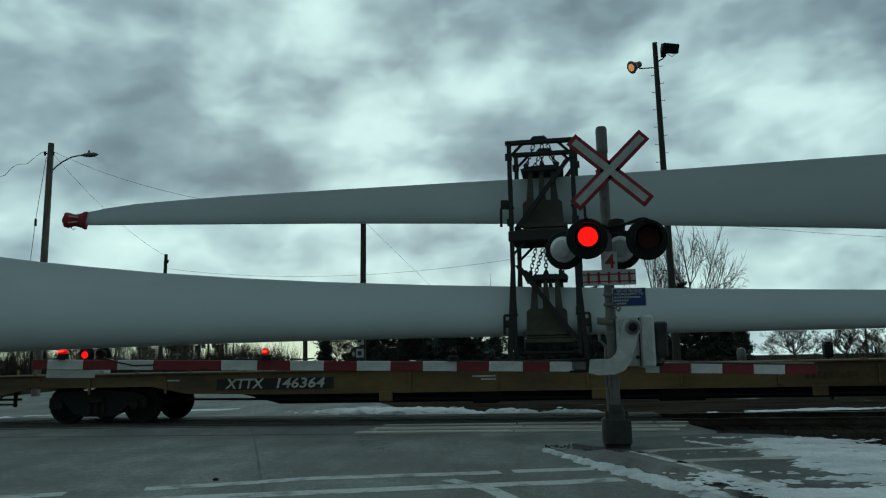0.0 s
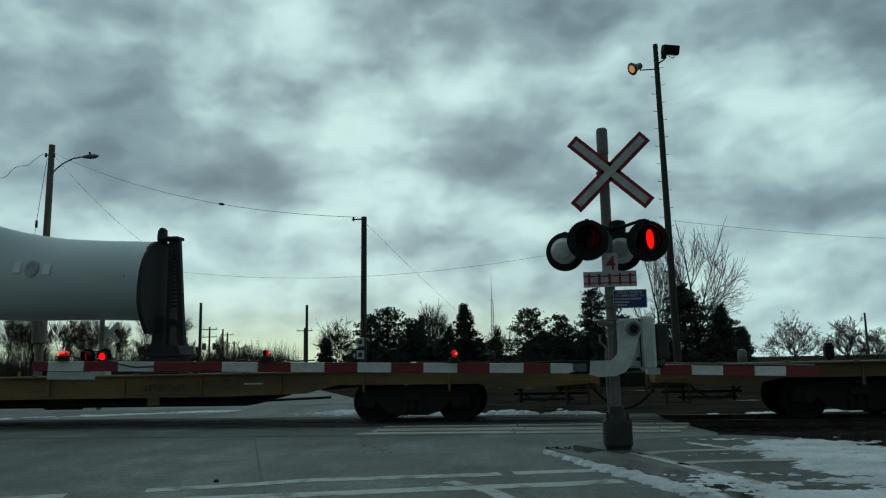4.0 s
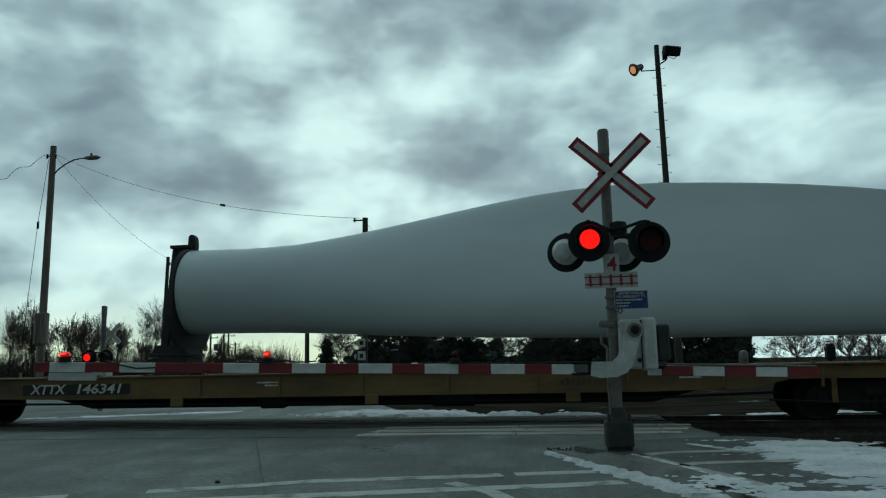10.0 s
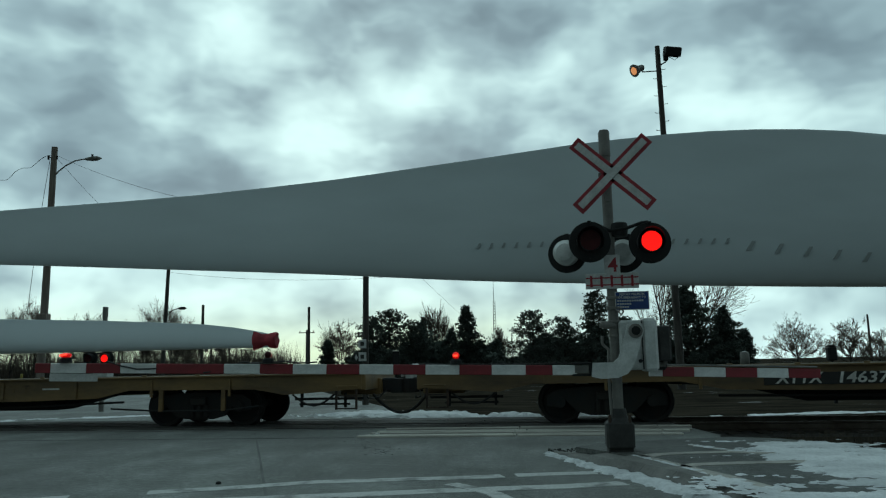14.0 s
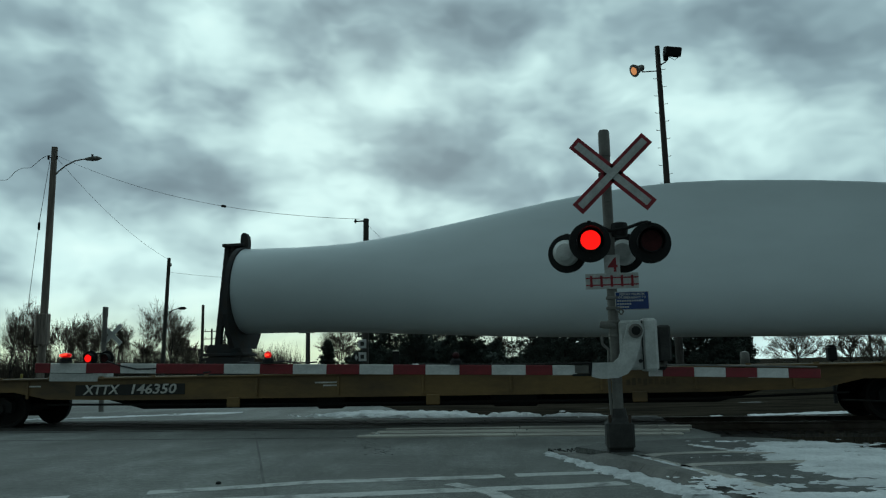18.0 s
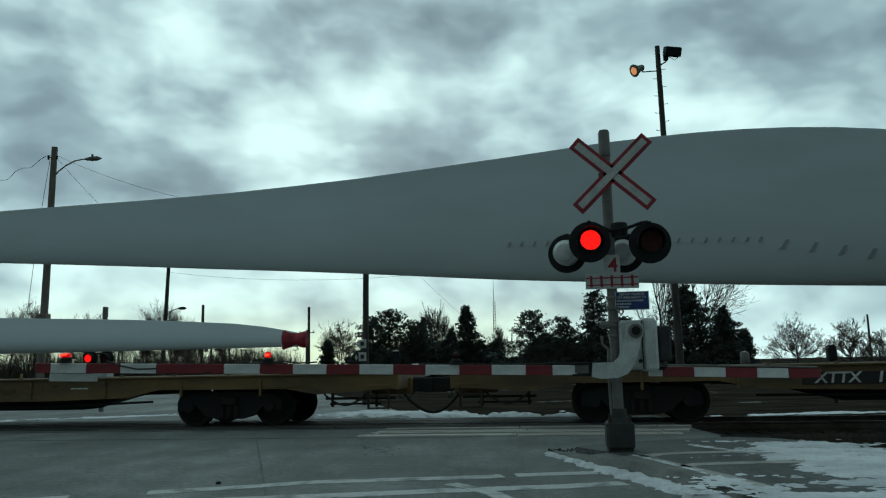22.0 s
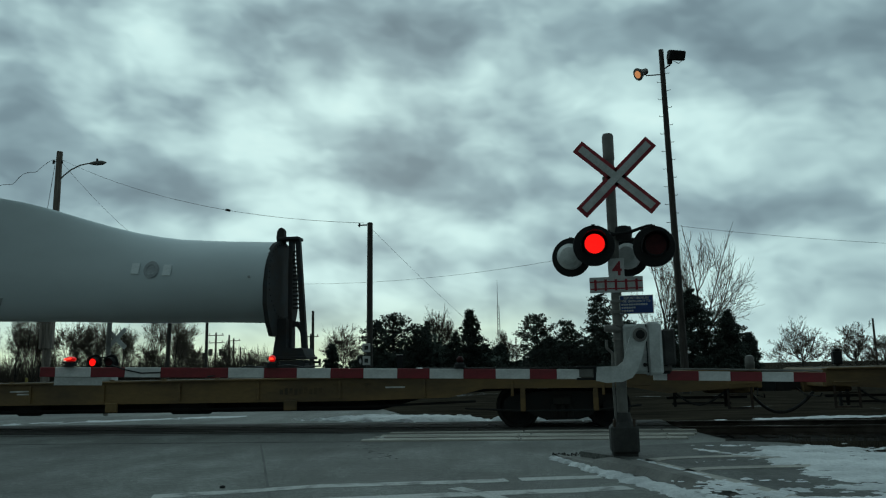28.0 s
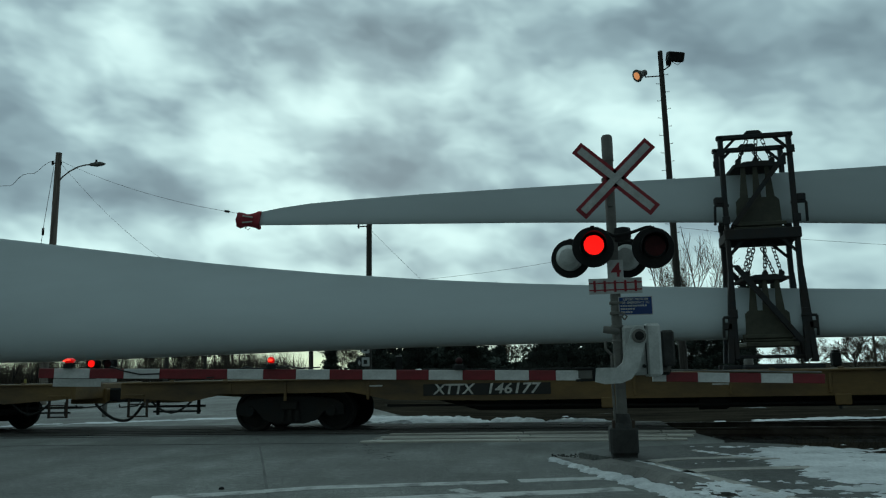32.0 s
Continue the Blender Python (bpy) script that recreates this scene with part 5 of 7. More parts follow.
def build_gate_arm(name, p0, p1, edges, label, lights=()):
    """A striped gate arm from p0 to p1; edges: distances at which the colour changes, red and white by turns."""
    arm = thing(name, label, "gate arm")
    p0, p1 = Vector(p0), Vector(p1)
    d = (p1 - p0).normalized()
    turn = Matrix.Rotation(math.atan2(d.y, d.x), 4, "Z") @ Matrix.Rotation(-math.asin(d.z), 4, "Y")
    for a, b, red in edges:
        part("stripe", Geo().box((0, 0, 0), (b - a, 0.03, 0.125), None, 0.006), ARMRED if red else ARMWHITE, arm, "red stripe" if red else "white stripe", at=Matrix.Translation(p0 + d * (a + b) / 2) @ turn)
    return arm, p0, d, turn


TEAL = surface("notice_teal", (0.06, 0.22, 0.24), (0.04, 0.16, 0.18), 0.6, 0, 5, 40, 0.02)


def build_gates():
    a0, a1 = (0.40, 9.98, 1.10), (-6.47, 9.18, 1.27)
    L = (Vector(a1) - Vector(a0)).length
    marks = [0.0, 0.31, 0.65, 1.08, 1.49, 1.92, 2.33, 2.76, 3.18, 3.61, 4.03, 4.49, 5.36, 5.82, 6.26, 6.72, L]
    stripes = [(a, b, k % 2 == 1) for k, (a, b) in enumerate(zip(marks, marks[1:]))]
    arm, p0, d, turn = build_gate_arm("gate_arm", a0, a1, stripes, "red and white striped gate arm lowered across the road")
    at = lambda s, up=0.0, out=0.0: p0 + d * s + Vector((0, out, up))
    part("arm_socket", Geo().box((0.47, 9.99, 1.185), (0.26, 0.09, 0.03), None, 0.008).box((0.47, 9.99, 1.04), (0.26, 0.09, 0.03), None, 0.008).box((0.58, 9.99, 1.11), (0.05, 0.09, 0.16), None, 0.008), BLACK, arm, "dark arm socket and shear bracket")
    part("shear_plate", Geo().box((0.46, 9.985, 1.112), (0.19, 0.05, 0.11), None, 0.01), GALV, arm, "grey shear plate")
    part("tension_cable", Geo().path([at(0.05, 0.09), at(0.6, 0.075), at(2.0, 0.07)], 0.006, 5), WIRE, arm)
    part("lamp_cable", Geo().path([at(3.3, 0.09), at(3.55, 0.075), at(3.7, 0.1), at(3.9, 0.085), at(4.1, 0.07), at(4.25, 0.09), at(4.6, -0.03), at(4.75, -0.05, -.02)], 0.01, 5), WIRE, arm)
    part("lamp_cable", Geo().path([at(5.35, 0.0, -.02), at(5.6, -0.01, -.02), at(5.8, 0.03, -.02), at(6.0, 0.09)], 0.01, 5), WIRE, arm)
    for s, right, steady in ((1.53, True, False), (3.93, False, False), (6.53, None, True)):
        lamp = new("arm_lamp")
        lamp.parent = arm
        lamp.empty_display_size = 0.1
        lamp.matrix_basis = Matrix.Translation(at(s, 0.07))
        tagged(lamp, "small red arm lamp on a dark cup")
        part("cup", Geo().lathe([(0.075, 0.0), (0.07, 0.05), (0.05, 0.07)], n=14), BLACK, lamp)
        part("bracket", Geo().box((0, 0, 0.055), (0.2, 0.05, 0.012)), BLACK, lamp)
        if steady:
            me = Geo().lathe([(0.05, 0), (0.07, 0.03), (0.065, 0.045), (0.03, 0.062)], n=16).mesh("globe", BULB, True)
            part("globe", me, BULB, lamp, at=pose(0, 0, 0.062, 0, 0, 0))
            part("filament", Geo().box((0, -0.066, 0.095), (0.1, 0.012, 0.014), pose(0, 0, 0, 0, -8, 0), 0.005), CORE, lamp, "bright core of the lamp")
        else:
            two_faced("globe", 0.046, BULB, lamp, pose(0, 0, 0.108), right, True)
    # hanging notice near the tip
    pl = part("hanging_notice", Geo().box((0, 0, 0), (0.62, 0.006, 0.1), None, 0.002), SIGNWHITE, arm, "white hanging notice with faint marks", at=Matrix.Translation(at(6.42, -0.117, 0.0)) @ turn)
    g = Geo().box((-0.17, -0.005, 0.02), (0.24, 0.003, 0.014)).box((-0.19, -0.005, -0.01), (0.2, 0.003, 0.014)).prism([(0.2, 0.03), (0.235, 0.04), (0.27, 0.03), (0.235, -0.03)], 0.003, "y", -0.006)
    part("marks", g, PANELBLK, pl)
    part("emblem", Geo().box((0.06, -0.005, 0.0), (0.07, 0.003, 0.05)).box((-0.02, -0.005, -0.03), (0.05, 0.003, 0.016)), TEAL, pl, "teal marks")
    # short arm over the footway
    b0, b1 = (1.36, 10.55, 1.06), (3.68, 10.9, 0.985)
    L2 = (Vector(b1) - Vector(b0)).length
    st, x, red = [(0.0, 0.18, False)], 0.18, True
    for w in (0.42, 0.42, 0.42, 0.42, 0.43):
        st.append((x, x + w, red))
        x, red = x + w, not red
    arm2, p0b, db, tb = build_gate_arm("footway_gate_arm", b0, b1, st, "short striped gate arm over the footway")
    part("pipe_rail", Geo().path([p0b + db * 0.1 + Vector((0, -0.01, 0.09)), p0b + db * 2.25 + Vector((0, -0.01, 0.085))], 0.012, 6), GALV, arm2)


build_signal()
build_gates()


def build_far_signal():
    m = thing("far_crossing_signal", "far crossing signal mast seen from behind its crossbuck", "railway signal", at=pose(-13.65, 22.6, 0))
    part("mast", Geo().lathe([(0.075, -0.1), (0.075, 2.9), (0.085, 2.91), (0.085, 3.22), (0.03, 3.24)], n=14), GALV, m, smooth=True)
    crossbuck(m, 0.16, 0.14, 2.36, 0.86, 0.14, True)
    part("cross_arm", Geo().path([(-0.3, -0.1, 1.78), (0.3, -0.1, 1.78)], 0.025, 6), BLACK, m)
    lamp_unit("signal_lamp", m, -0.3, -0.2, 1.63, False, 1, 0.9)
    lamp_unit("signal_lamp", m, 0.24, -0.2, 1.62, True, 1, 0.9)
    part("gate_case", Geo().box((-0.05, 0.1, 0.9), (0.5, 0.4, 0.6), None, 0.03), ALU, m)


build_far_signal()


# ---------------------------------------------------------------- poles and wires
def pole(name, label, x, y, h, r0, r1, lean=(0, 0), group="utility poles", mat=None):
    p = thing(name, label, "pole", group, at=pose(x, y, -0.3))
    part("shaft", Geo().tube((0, 0, 0), (lean[0], lean[1], h + 0.3), r0, r1, n=14), mat or DARKPOLE, p, smooth=True)
    return p


def build_poles():
    p1 = pole("street_lamp_pole", "tall dark wooden pole with a cobra-head street lamp", -23.5, 33.7, 12.15, 0.19, 0.14, (0.1, 0), "", WOODPOLE)
    g = Geo().path([(0.16, 0, 11.0), (0.4, 0, 11.25), (0.75, 0, 11.5), (1.2, 0, 11.7), (1.6, 0, 11.76), (1.85, 0, 11.76)], 0.034, 8)
    part("lamp_arm", g, GALV, p1, "curved grey lamp arm")
    part("lamp_head", Geo().lathe([(0.04, 0), (0.08, 0.12), (0.12, 0.4), (0.11, 0.66), (0.03, 0.86)], (1.72, 0, 11.76), (1, 0, 0), 14), GALV, p1, "grey cobra lamp head", smooth=True)
    part("photocell", Geo().tube((2.1, 0, 11.84), (2.1, 0, 11.98), 0.05, n=8), BLACK, p1)
    part("insulator", Geo().tube((-0.2, 0, 12.05), (-0.2, 0, 11.85), 0.05, n=8).box((-0.1, 0, 11.95), (0.3, 0.05, 0.05)).tube((0.25, 0, 12.0), (0.25, 0, 11.85), 0.04, n=8), BLACK, p1)
    part("transformer_box", Geo().box((0.02, -0.05, 3.55), (0.55, 0.45, 1.5), None, 0.05), WOODPOLE, p1, "dark cabinet strapped to the pole")
    part("guy_weight", Geo().tube((-0.42, -0.1, 8.35), (-0.42, -0.1, 8.7), 0.055, n=10).path([(-0.12, 0, 11.8), (-0.42, -0.1, 8.7), (-0.8, -0.2, 3.0)], 0.012, 5), BLACK, p1)
    p2 = pole("utility_pole", "dark wooden pole with a small lamp on an arm", -24.5, 47.3, 8.55, 0.15, 0.11, (0.25, 0))
    part("lamp_arm", Geo().path([(0.2, 0, 5.05), (0.6, 0, 5.4), (1.1, 0, 5.5)], 0.03, 6), BLACK, p2)
    part("lamp_head", Geo().lathe([(0.03, 0), (0.09, 0.1), (0.1, 0.4), (0.03, 0.55)], (1.0, 0, 5.5), (1, 0, 0), 10), BLACK, p2, smooth=True)
    part("insulator", Geo().tube((0.4, 0, 8.3), (0.4, 0, 8.48), 0.04, n=8).box((0.32, 0, 8.3), (0.2, 0.04, 0.04)), BLACK, p2)
    p3 = pole("utility_pole", "slim dark wooden pole beside the far road", -5.75, 24.5, 6.05, 0.105, 0.09, (0.06, 0))
    part("bracket", Geo().box((-0.1, 0, 6.28), (0.5, 0.04, 0.04)).tube((-0.3, 0, 6.22), (-0.3, 0, 6.36), 0.03, n=6), BLACK, p3)
    for z, name, lab in ((1.93, "route_sign", "small white square route sign"), (1.52, "route_sign", "small white route sign with dark edge")):
        s = part(name, Geo().box((-0.06, -0.12, z + 0.3), (0.26, 0.01, 0.28), None, 0.004), SIGNWHITE, p3, lab)
        part("symbol", Geo().box((-0.06, -0.13, z + 0.3), (0.12, 0.006, 0.13)), PANELBLK, s)
    s = part("route_sign", Geo().box((-0.26, -0.12, 1.8), (0.17, 0.01, 0.32), None, 0.004), PANELBLK, p3, "small dark sign with white symbol")
    part("symbol", Geo().prism([(-0.31, 1.8), (-0.26, 1.9), (-0.21, 1.8), (-0.26, 1.7)], 0.006, "y", -0.134), SIGNWHITE, s)
    # tall flood-light pole with climbing steps
    fl = thing("floodlight_pole", "tall dark wooden pole with two floodlights and climbing steps", "pole", at=pose(6.62, 39.4, -0.3))
    h = 17.8
    part("shaft", Geo().tube((0, 0, 0), (-0.12, 0, h), 0.2, 0.125, n=14), DARKPOLE, fl, smooth=True)
    step = Geo().path([(0, 0, 0), (0.3, 0, 0), (0.32, 0, 0.05)], 0.014, 5).mesh("step", BLACK)
    for i in range(15):
        for sx in (0, 1):
            part("step", step, BLACK, fl, at=pose(-0.1, 0, 16.5 - i * 0.93 - 0.47 * sx, 0, 0, 180 * sx))
    arm = Geo().path([(-0.1, 0, 16.45), (-0.95, 0, 16.45), (-0.98, 0, 16.7)], 0.03, 6)
    part("lamp_arm", arm, BLACK, fl)
    l1 = part("floodlight", Geo().lathe([(0.08, -0.45), (0.16, -0.42), (0.17, -0.2), (0.24, 0.0), (0.34, 0.18), (0.31, 0.2)], (-1.25, -0.1, 16.55), (-0.78, -0.5, -0.45), 20), GALV, fl, "bell floodlight with glowing amber face", smooth=True)
    part("glowing_face", Geo().lathe([(0.01, 0.235), (0.13, 0.228), (0.2, 0.215)], (-1.25, -0.1, 16.55), (-0.78, -0.5, -0.45), 20), AMBER, l1, "amber glowing lens", smooth=True)
    part("lamp_arm", Geo().path([(-0.1, 0, 16.7), (0.3, 0, 16.95), (0.35, 0, 17.3)], 0.035, 6), BLACK, fl)
    part("floodlight", Geo().box((0.62, -0.05, 17.42), (0.85, 0.5, 0.5), pose(0, 0, 0, 20, 4, 12), 0.05).box((0.28, 0, 17.2), (0.25, 0.2, 0.4), None, 0.03), BLACK, fl, "box floodlight, unlit")
    part("cable", Geo().path([(0.4, -0.1, 17.15), (0.7, -0.1, 16.95), (0.9, -0.1, 17.1)], 0.015, 5), WIRE, fl)
    # distant poles
    for x, y, h, arms in ((-30.8, 66.8, 7.1, 0), (-22.7, 72.9, 7.1, 0), (-33.7, 107.2, 6.6, 1), (-48.35, 108.0, 7.2, 2), (-50.6, 118.0, 7.3, 0), (-54.9, 130.0, 7.3, 1), (-66, 160, 6.8, 1), (-81, 200, 6.6, 1), (-75, 175, 6, 0), (41.3, 105.0, 6.5, 0)):
        q = pole("utility_pole", "distant dark utility pole with crossarm" if arms else "distant dark wooden pole", x, y, h, 0.16, 0.12)
        for k in range(arms):
            part("crossarm", Geo().box((0, 0, h - 0.1 - k * 1.1), (2.4, 0.12, 0.12), None, 0.02).tube((-1, 0, h - k * 1.1), (-1, 0, h + 0.2 - k * 1.1), 0.06, n=6).tube((1, 0, h - k * 1.1), (1, 0, h + 0.2 - k * 1.1), 0.06, n=6), WOODPOLE, q)
        if arms == 2:
            for sx in (-0.75, 0.85):
                part("transformer", Geo().lathe([(0.05, -0.5), (0.3, -0.48), (0.3, 0.45), (0.1, 0.52)], (sx, -0.1, h - 2.6), n=12), WOODPOLE, q, "dark barrel transformer")
    # lattice mast far off
    g = Geo()
    H, w = 18.5, 0.42
    for k in range(3):
        a = 2 * math.pi * k / 3
        g.tube((w * math.cos(a), w * math.sin(a), 0), (0.6 * w * math.cos(a), 0.6 * w * math.sin(a), 13.5), 0.05, 0.04, 5)
        for i in range(24):
            b = 2 * math.pi * ((k + 1) % 3) / 3
            s0, s1 = 1 - 0.4 * i / 24, 1 - 0.4 * (i + 1) / 24
            g.tube((w * s0 * math.cos(a), w * s0 * math.sin(a), 13.5 * i / 24), (w * s1 * math.cos(b), w * s1 * math.sin(b), 13.5 * (i + 1) / 24), 0.03, n=4)
    g.tube((0, 0, 13.4), (0, 0, H), 0.06, 0.02, 5)
    solid("radio_mast", g, BLACK, "thin distant lattice radio mast", "radio mast", at=pose(-9.4, 149.5, -0.3))


def wire(p0, p1, sag, r=0.0075, name="overhead_wire", label="thin black overhead wire"):
    p0, p1 = Vector(p0), Vector(p1)
    pts = [p0.lerp(p1, i / 16) - Vector((0, 0, 4 * sag * (i / 16) * (1 - i / 16))) for i in range(17)]
    return solid(name, Geo().path(pts, r, 5), WIRE, label, "wire", "overhead wires")


build_poles()
wire((-23.3, 33.7, 11.75), (-5.9, 24.5, 6.05), 0.68)
wire((-23.35, 33.7, 11.7), (-24.2, 47.3, 8.4), 0.5)
service = [Vector((-23.6, 33.7, 11.75)).lerp(Vector((-40.0, 33.7, 5.6)), i / 90) + Vector((0.05 * math.sin(i * 1.1), 0, 0.11 * math.sin(i * 0.9) - 1.2 * (i / 90) * (1 - i / 90))) for i in range(91)]
solid("overhead_wire", Geo().path(service, 0.012, 5), WIRE, "wavy twisted service wire from a pole", "wire", "overhead wires")
wire((-24.2, 47.3, 7.6), (6.5, 39.4, 7.6), 1.3)
wire((6.75, 39.4, 8.1), (42, 38.5, 6.4), 1.1)
wire((-5.7, 24.5, 5.9), (-2.9, 44, 2.4), 0.1, 0.0045)
solid("wire_splice", Geo().lathe([(0.01, -0.16), (0.05, -0.1), (0.05, 0.1), (0.01, 0.16)], (-12.08, 27.77, 7.455), (0.85, -0.45, -0.24), 10), BLACK, "small black splice on a wire", "cable splice")


# ---------------------------------------------------------------- trees
def bare_tree(seed, h, w, fork=5):
    """Trunk, leaders that strive upwards, and a crown of fine bare twigs."""
    rng = random.Random(seed)
    limbs = []

    def grow(a, way, length, r, level):
        b = a + way * length
        mid = a.lerp(b, 0.5) + Vector((rng.gauss(0, 0.04), rng.gauss(0, 0.04), -0.02)) * length
        limbs.append((a, mid, b, r, level))
        if level == 5:
            return
        for j in range(fork if level > 1 else 5):
            u = 1.0 if j == 0 else rng.uniform(0.35, 0.95)
            p = a.lerp(mid, 2 * u) if u < 0.5 else mid.lerp(b, 2 * u - 1)
            turn = rng.uniform(0.05, 0.25) if j == 0 else rng.uniform(0.35, 0.95)
            az = rng.uniform(0, 2 * math.pi)
            out = way.orthogonal().normalized()
            out = Matrix.Rotation(az, 3, way) @ out
            d = (way * math.cos(turn) + out * math.sin(turn) + Vector((0, 0, 0.14))).normalized()
            grow(p, d, length * rng.uniform(0.52, 0.8), r * (0.7 if j == 0 else 0.5), level + 1)

    grow(Vector((0, 0, 0)), Vector((rng.gauss(0, 0.05), rng.gauss(0, 0.05), 1)).normalized(), 1.0, 1.0, 0)
    wide = sorted(math.hypot(p[2].x, p[2].y) for p in limbs)[int(0.94 * len(limbs))]
    tall = sorted(p[2].z for p in limbs)[int(0.985 * len(limbs))]
    size = lambda v: Vector((v.x * w / wide, v.y * w / wide, v.z * h / tall))
    trunk, crown = Geo(), Geo()
    thick = (0.008 if h < 8 else 0.0105) * h + 0.02
    trunk.tube((0, 0, -0.4), (0, 0, 0.02), thick * 1.15, thick, 7, cap=False)
    for a, mid, b, r, level in limbs:
        r0, r1 = max(0.0085, thick * r), max(0.006, thick * r * 0.6)
        tgt, n = (trunk, 6) if level < 2 else (crown, 3)
        if level < 4:
            tgt.tube(size(a), size(mid), r0, (r0 + r1) / 2, n, cap=False).tube(size(mid), size(b), (r0 + r1) / 2, r1, n, cap=False)
        else:
            tgt.tube(size(a), size(b), r0, r1, n, cap=False)
    return trunk, crown


def round_tree(seed, h, w):
    """Short trunk, leaders fanning out to a rounded crown, dense with fine bare twigs."""
    rng = random.Random(seed)
    trunk, crown = Geo(), Geo()
    thick = 0.014 * h + 0.02
    fork = 0.16 * h
    trunk.tube((0, 0, -0.4), (0, 0, fork * 1.4 + 0.25 * h), thick * 1.2, thick * 0.5, 7)
    lop = [rng.uniform(0.82, 1.12) for _ in range(9)]

    def rim(az, el):
        k = lop[int(az / (2 * math.pi) * 9) % 9]
        return Vector((w * k * math.cos(az) * math.cos(el), w * k * math.sin(az) * math.cos(el), 0.36 * h + (h * 0.64) * math.sin(el) * (0.9 + 0.1 * k)))

    def spray(a, b, r, level):
        bow = Vector(((b - a).x * 0.12, (b - a).y * 0.12, -0.06 * (b - a).length)) if level == 0 else Vector((0, 0, 0))
        mid = a.lerp(b, 0.5) + bow + Vector((rng.gauss(0, 0.07), rng.gauss(0, 0.07), rng.gauss(0, 0.05))) * (b - a).length
        tgt, n = (trunk, 5) if level == 0 else (crown, 3)
        tgt.tube(a, mid, r, r * 0.75, n, cap=False).tube(mid, b, r * 0.75, max(0.006, r * 0.4), n, cap=False)
        if level == 3:
            return
        way = (b - a).normalized()
        for j in range((12, 8, 7)[level]):
            u = rng.uniform(0.3, 1.0)
            p = a.lerp(mid, 2 * u) if u < 0.5 else mid.lerp(b, 2 * u - 1)
            out = Matrix.Rotation(rng.uniform(0, 2 * math.pi), 3, way) @ way.orthogonal().normalized()
            d = (way * 0.8 + out * rng.uniform(0.4, 1.1) + Vector((0, 0, 0.2))).normalized()
            spray(p, p + d * (b - a).length * rng.uniform(0.28, 0.5), max(0.0075, r * 0.42), level + 1)

    for k in range(16):
        el = math.asin(min(1, (k + 0.5) / 16))
        low = fork * rng.uniform(0.7, 1.5) + 0.22 * h * math.sin(el) ** 2
        spray(Vector((0, 0, low)), rim((k * 2.39996) % (2 * math.pi), el) * rng.uniform(0.78, 0.92), thick * rng.uniform(0.4, 0.6), 0)
    return trunk, crown


def needle_tree(seed, h, w, kind):
    """Trunk with limbs all the way up; the crown is thousands of small needle tufts along the limbs."""
    rng = random.Random(seed)
    trunk, crown = Geo(), Geo()
    trunk.tube((0, 0, -0.4), (rng.uniform(-.1, .1), 0, h * 0.96), 0.03 * h * 0.6 + 0.05, 0.02, 8)
    vs, fs = [], []

    def tuft(p, size):
        for _ in range(3):
            a = Vector((rng.gauss(0, 1), rng.gauss(0, 1), rng.gauss(0.3, 0.8))).normalized() * size
            b = Vector((rng.gauss(0, 1), rng.gauss(0, 1), rng.gauss(0, 0.7))).normalized() * size * 0.45
            o = len(vs)
            vs.extend([p - a * 0.5 - b * 0.4, p + b, p + a, p - b])
            fs.append((o, o + 1, o + 2, o + 3))

    pine = kind == "pine"
    limbs = int(40 + h * (13 if pine else 20))
    side = [rng.uniform(0.72, 1.15) for _ in range(7)]
    for k in range(limbs):
        u = (k + rng.random()) / limbs
        u = 0.03 + 0.97 * u
        az = k * 2.39996 + rng.uniform(-0.5, 0.5)
        lop = side[int((az % (2 * math.pi)) / (2 * math.pi) * 7)]
        lump = 0.85 + 0.45 * noise.noise(Vector((2.2 * math.cos(az), 2.2 * math.sin(az), u * h * 1.1 + seed)))
        if pine:
            reach = w * max(0.1, 1 - abs(u - 0.45) ** 2 * 2.3) * rng.uniform(0.4, 1.1) * lop * lump + 0.08
        else:
            reach = w * max(0.0, 1.0 - u ** 1.6) ** 0.85 * rng.uniform(0.42, 1.15) * lop * lump + 0.1
        rise = rng.uniform(0.0, 0.5) if pine else rng.uniform(-0.15, 0.35)
        p0 = Vector((0, 0, h * 0.97 * u))
        p1 = p0 + Vector((math.cos(az) * reach, math.sin(az) * reach, reach * rise))
        trunk.tube(p0, p1, 0.015 + 0.01 * reach, 0.006, 4, cap=False)
        for j in range(int((9 if pine else 12) * (reach + 0.4) * 2.9)):
            v = 1.06 * rng.uniform(0.05, 1.0) ** (0.5 if pine else 0.6)
            q = p0.lerp(p1, v) + Vector((rng.gauss(0, 0.13), rng.gauss(0, 0.13), rng.gauss(0.03, 0.1))) * (0.7 + reach * 0.3)
            tuft(q, rng.uniform(0.07, 0.155))
    crown.add(vs, fs)
    return trunk, crown


BARE = [(-48.5, 65.2, 7.5, 2.1), (-48.9, 69.2, 7.6, 1.9), (-42.2, 63.9, 6.2, 1.8), (-43.8, 70.9, 6.8, 2.2), (-38.6, 66.4, 5.8, 1.8), (-33.9, 63.0, 6.2, 1.6),
        (-34.9, 68.9, 5.6, 1.6), (-37.4, 76.8, 5.3, 1.5), (-16.8, 63.1, 5.1, 2.0), (-9.7, 70.1, 6.7, 1.6), (-3.8, 72.9, 4.8, 1.6), (11.7, 60.6, 11.0, 3.6),
        (9.2, 62.4, 10.2, 2.6), (-31.2, 62.0, 6.9, 2.4), (-45.5, 63.5, 7.2, 2.2), (-38.8, 61.5, 6.0, 1.9), (-52.0, 66.0, 7.0, 2.2), (-42.1, 106.8, 4.6, 1.2), (-42.0, 96.6, 5.5, 1.6)]
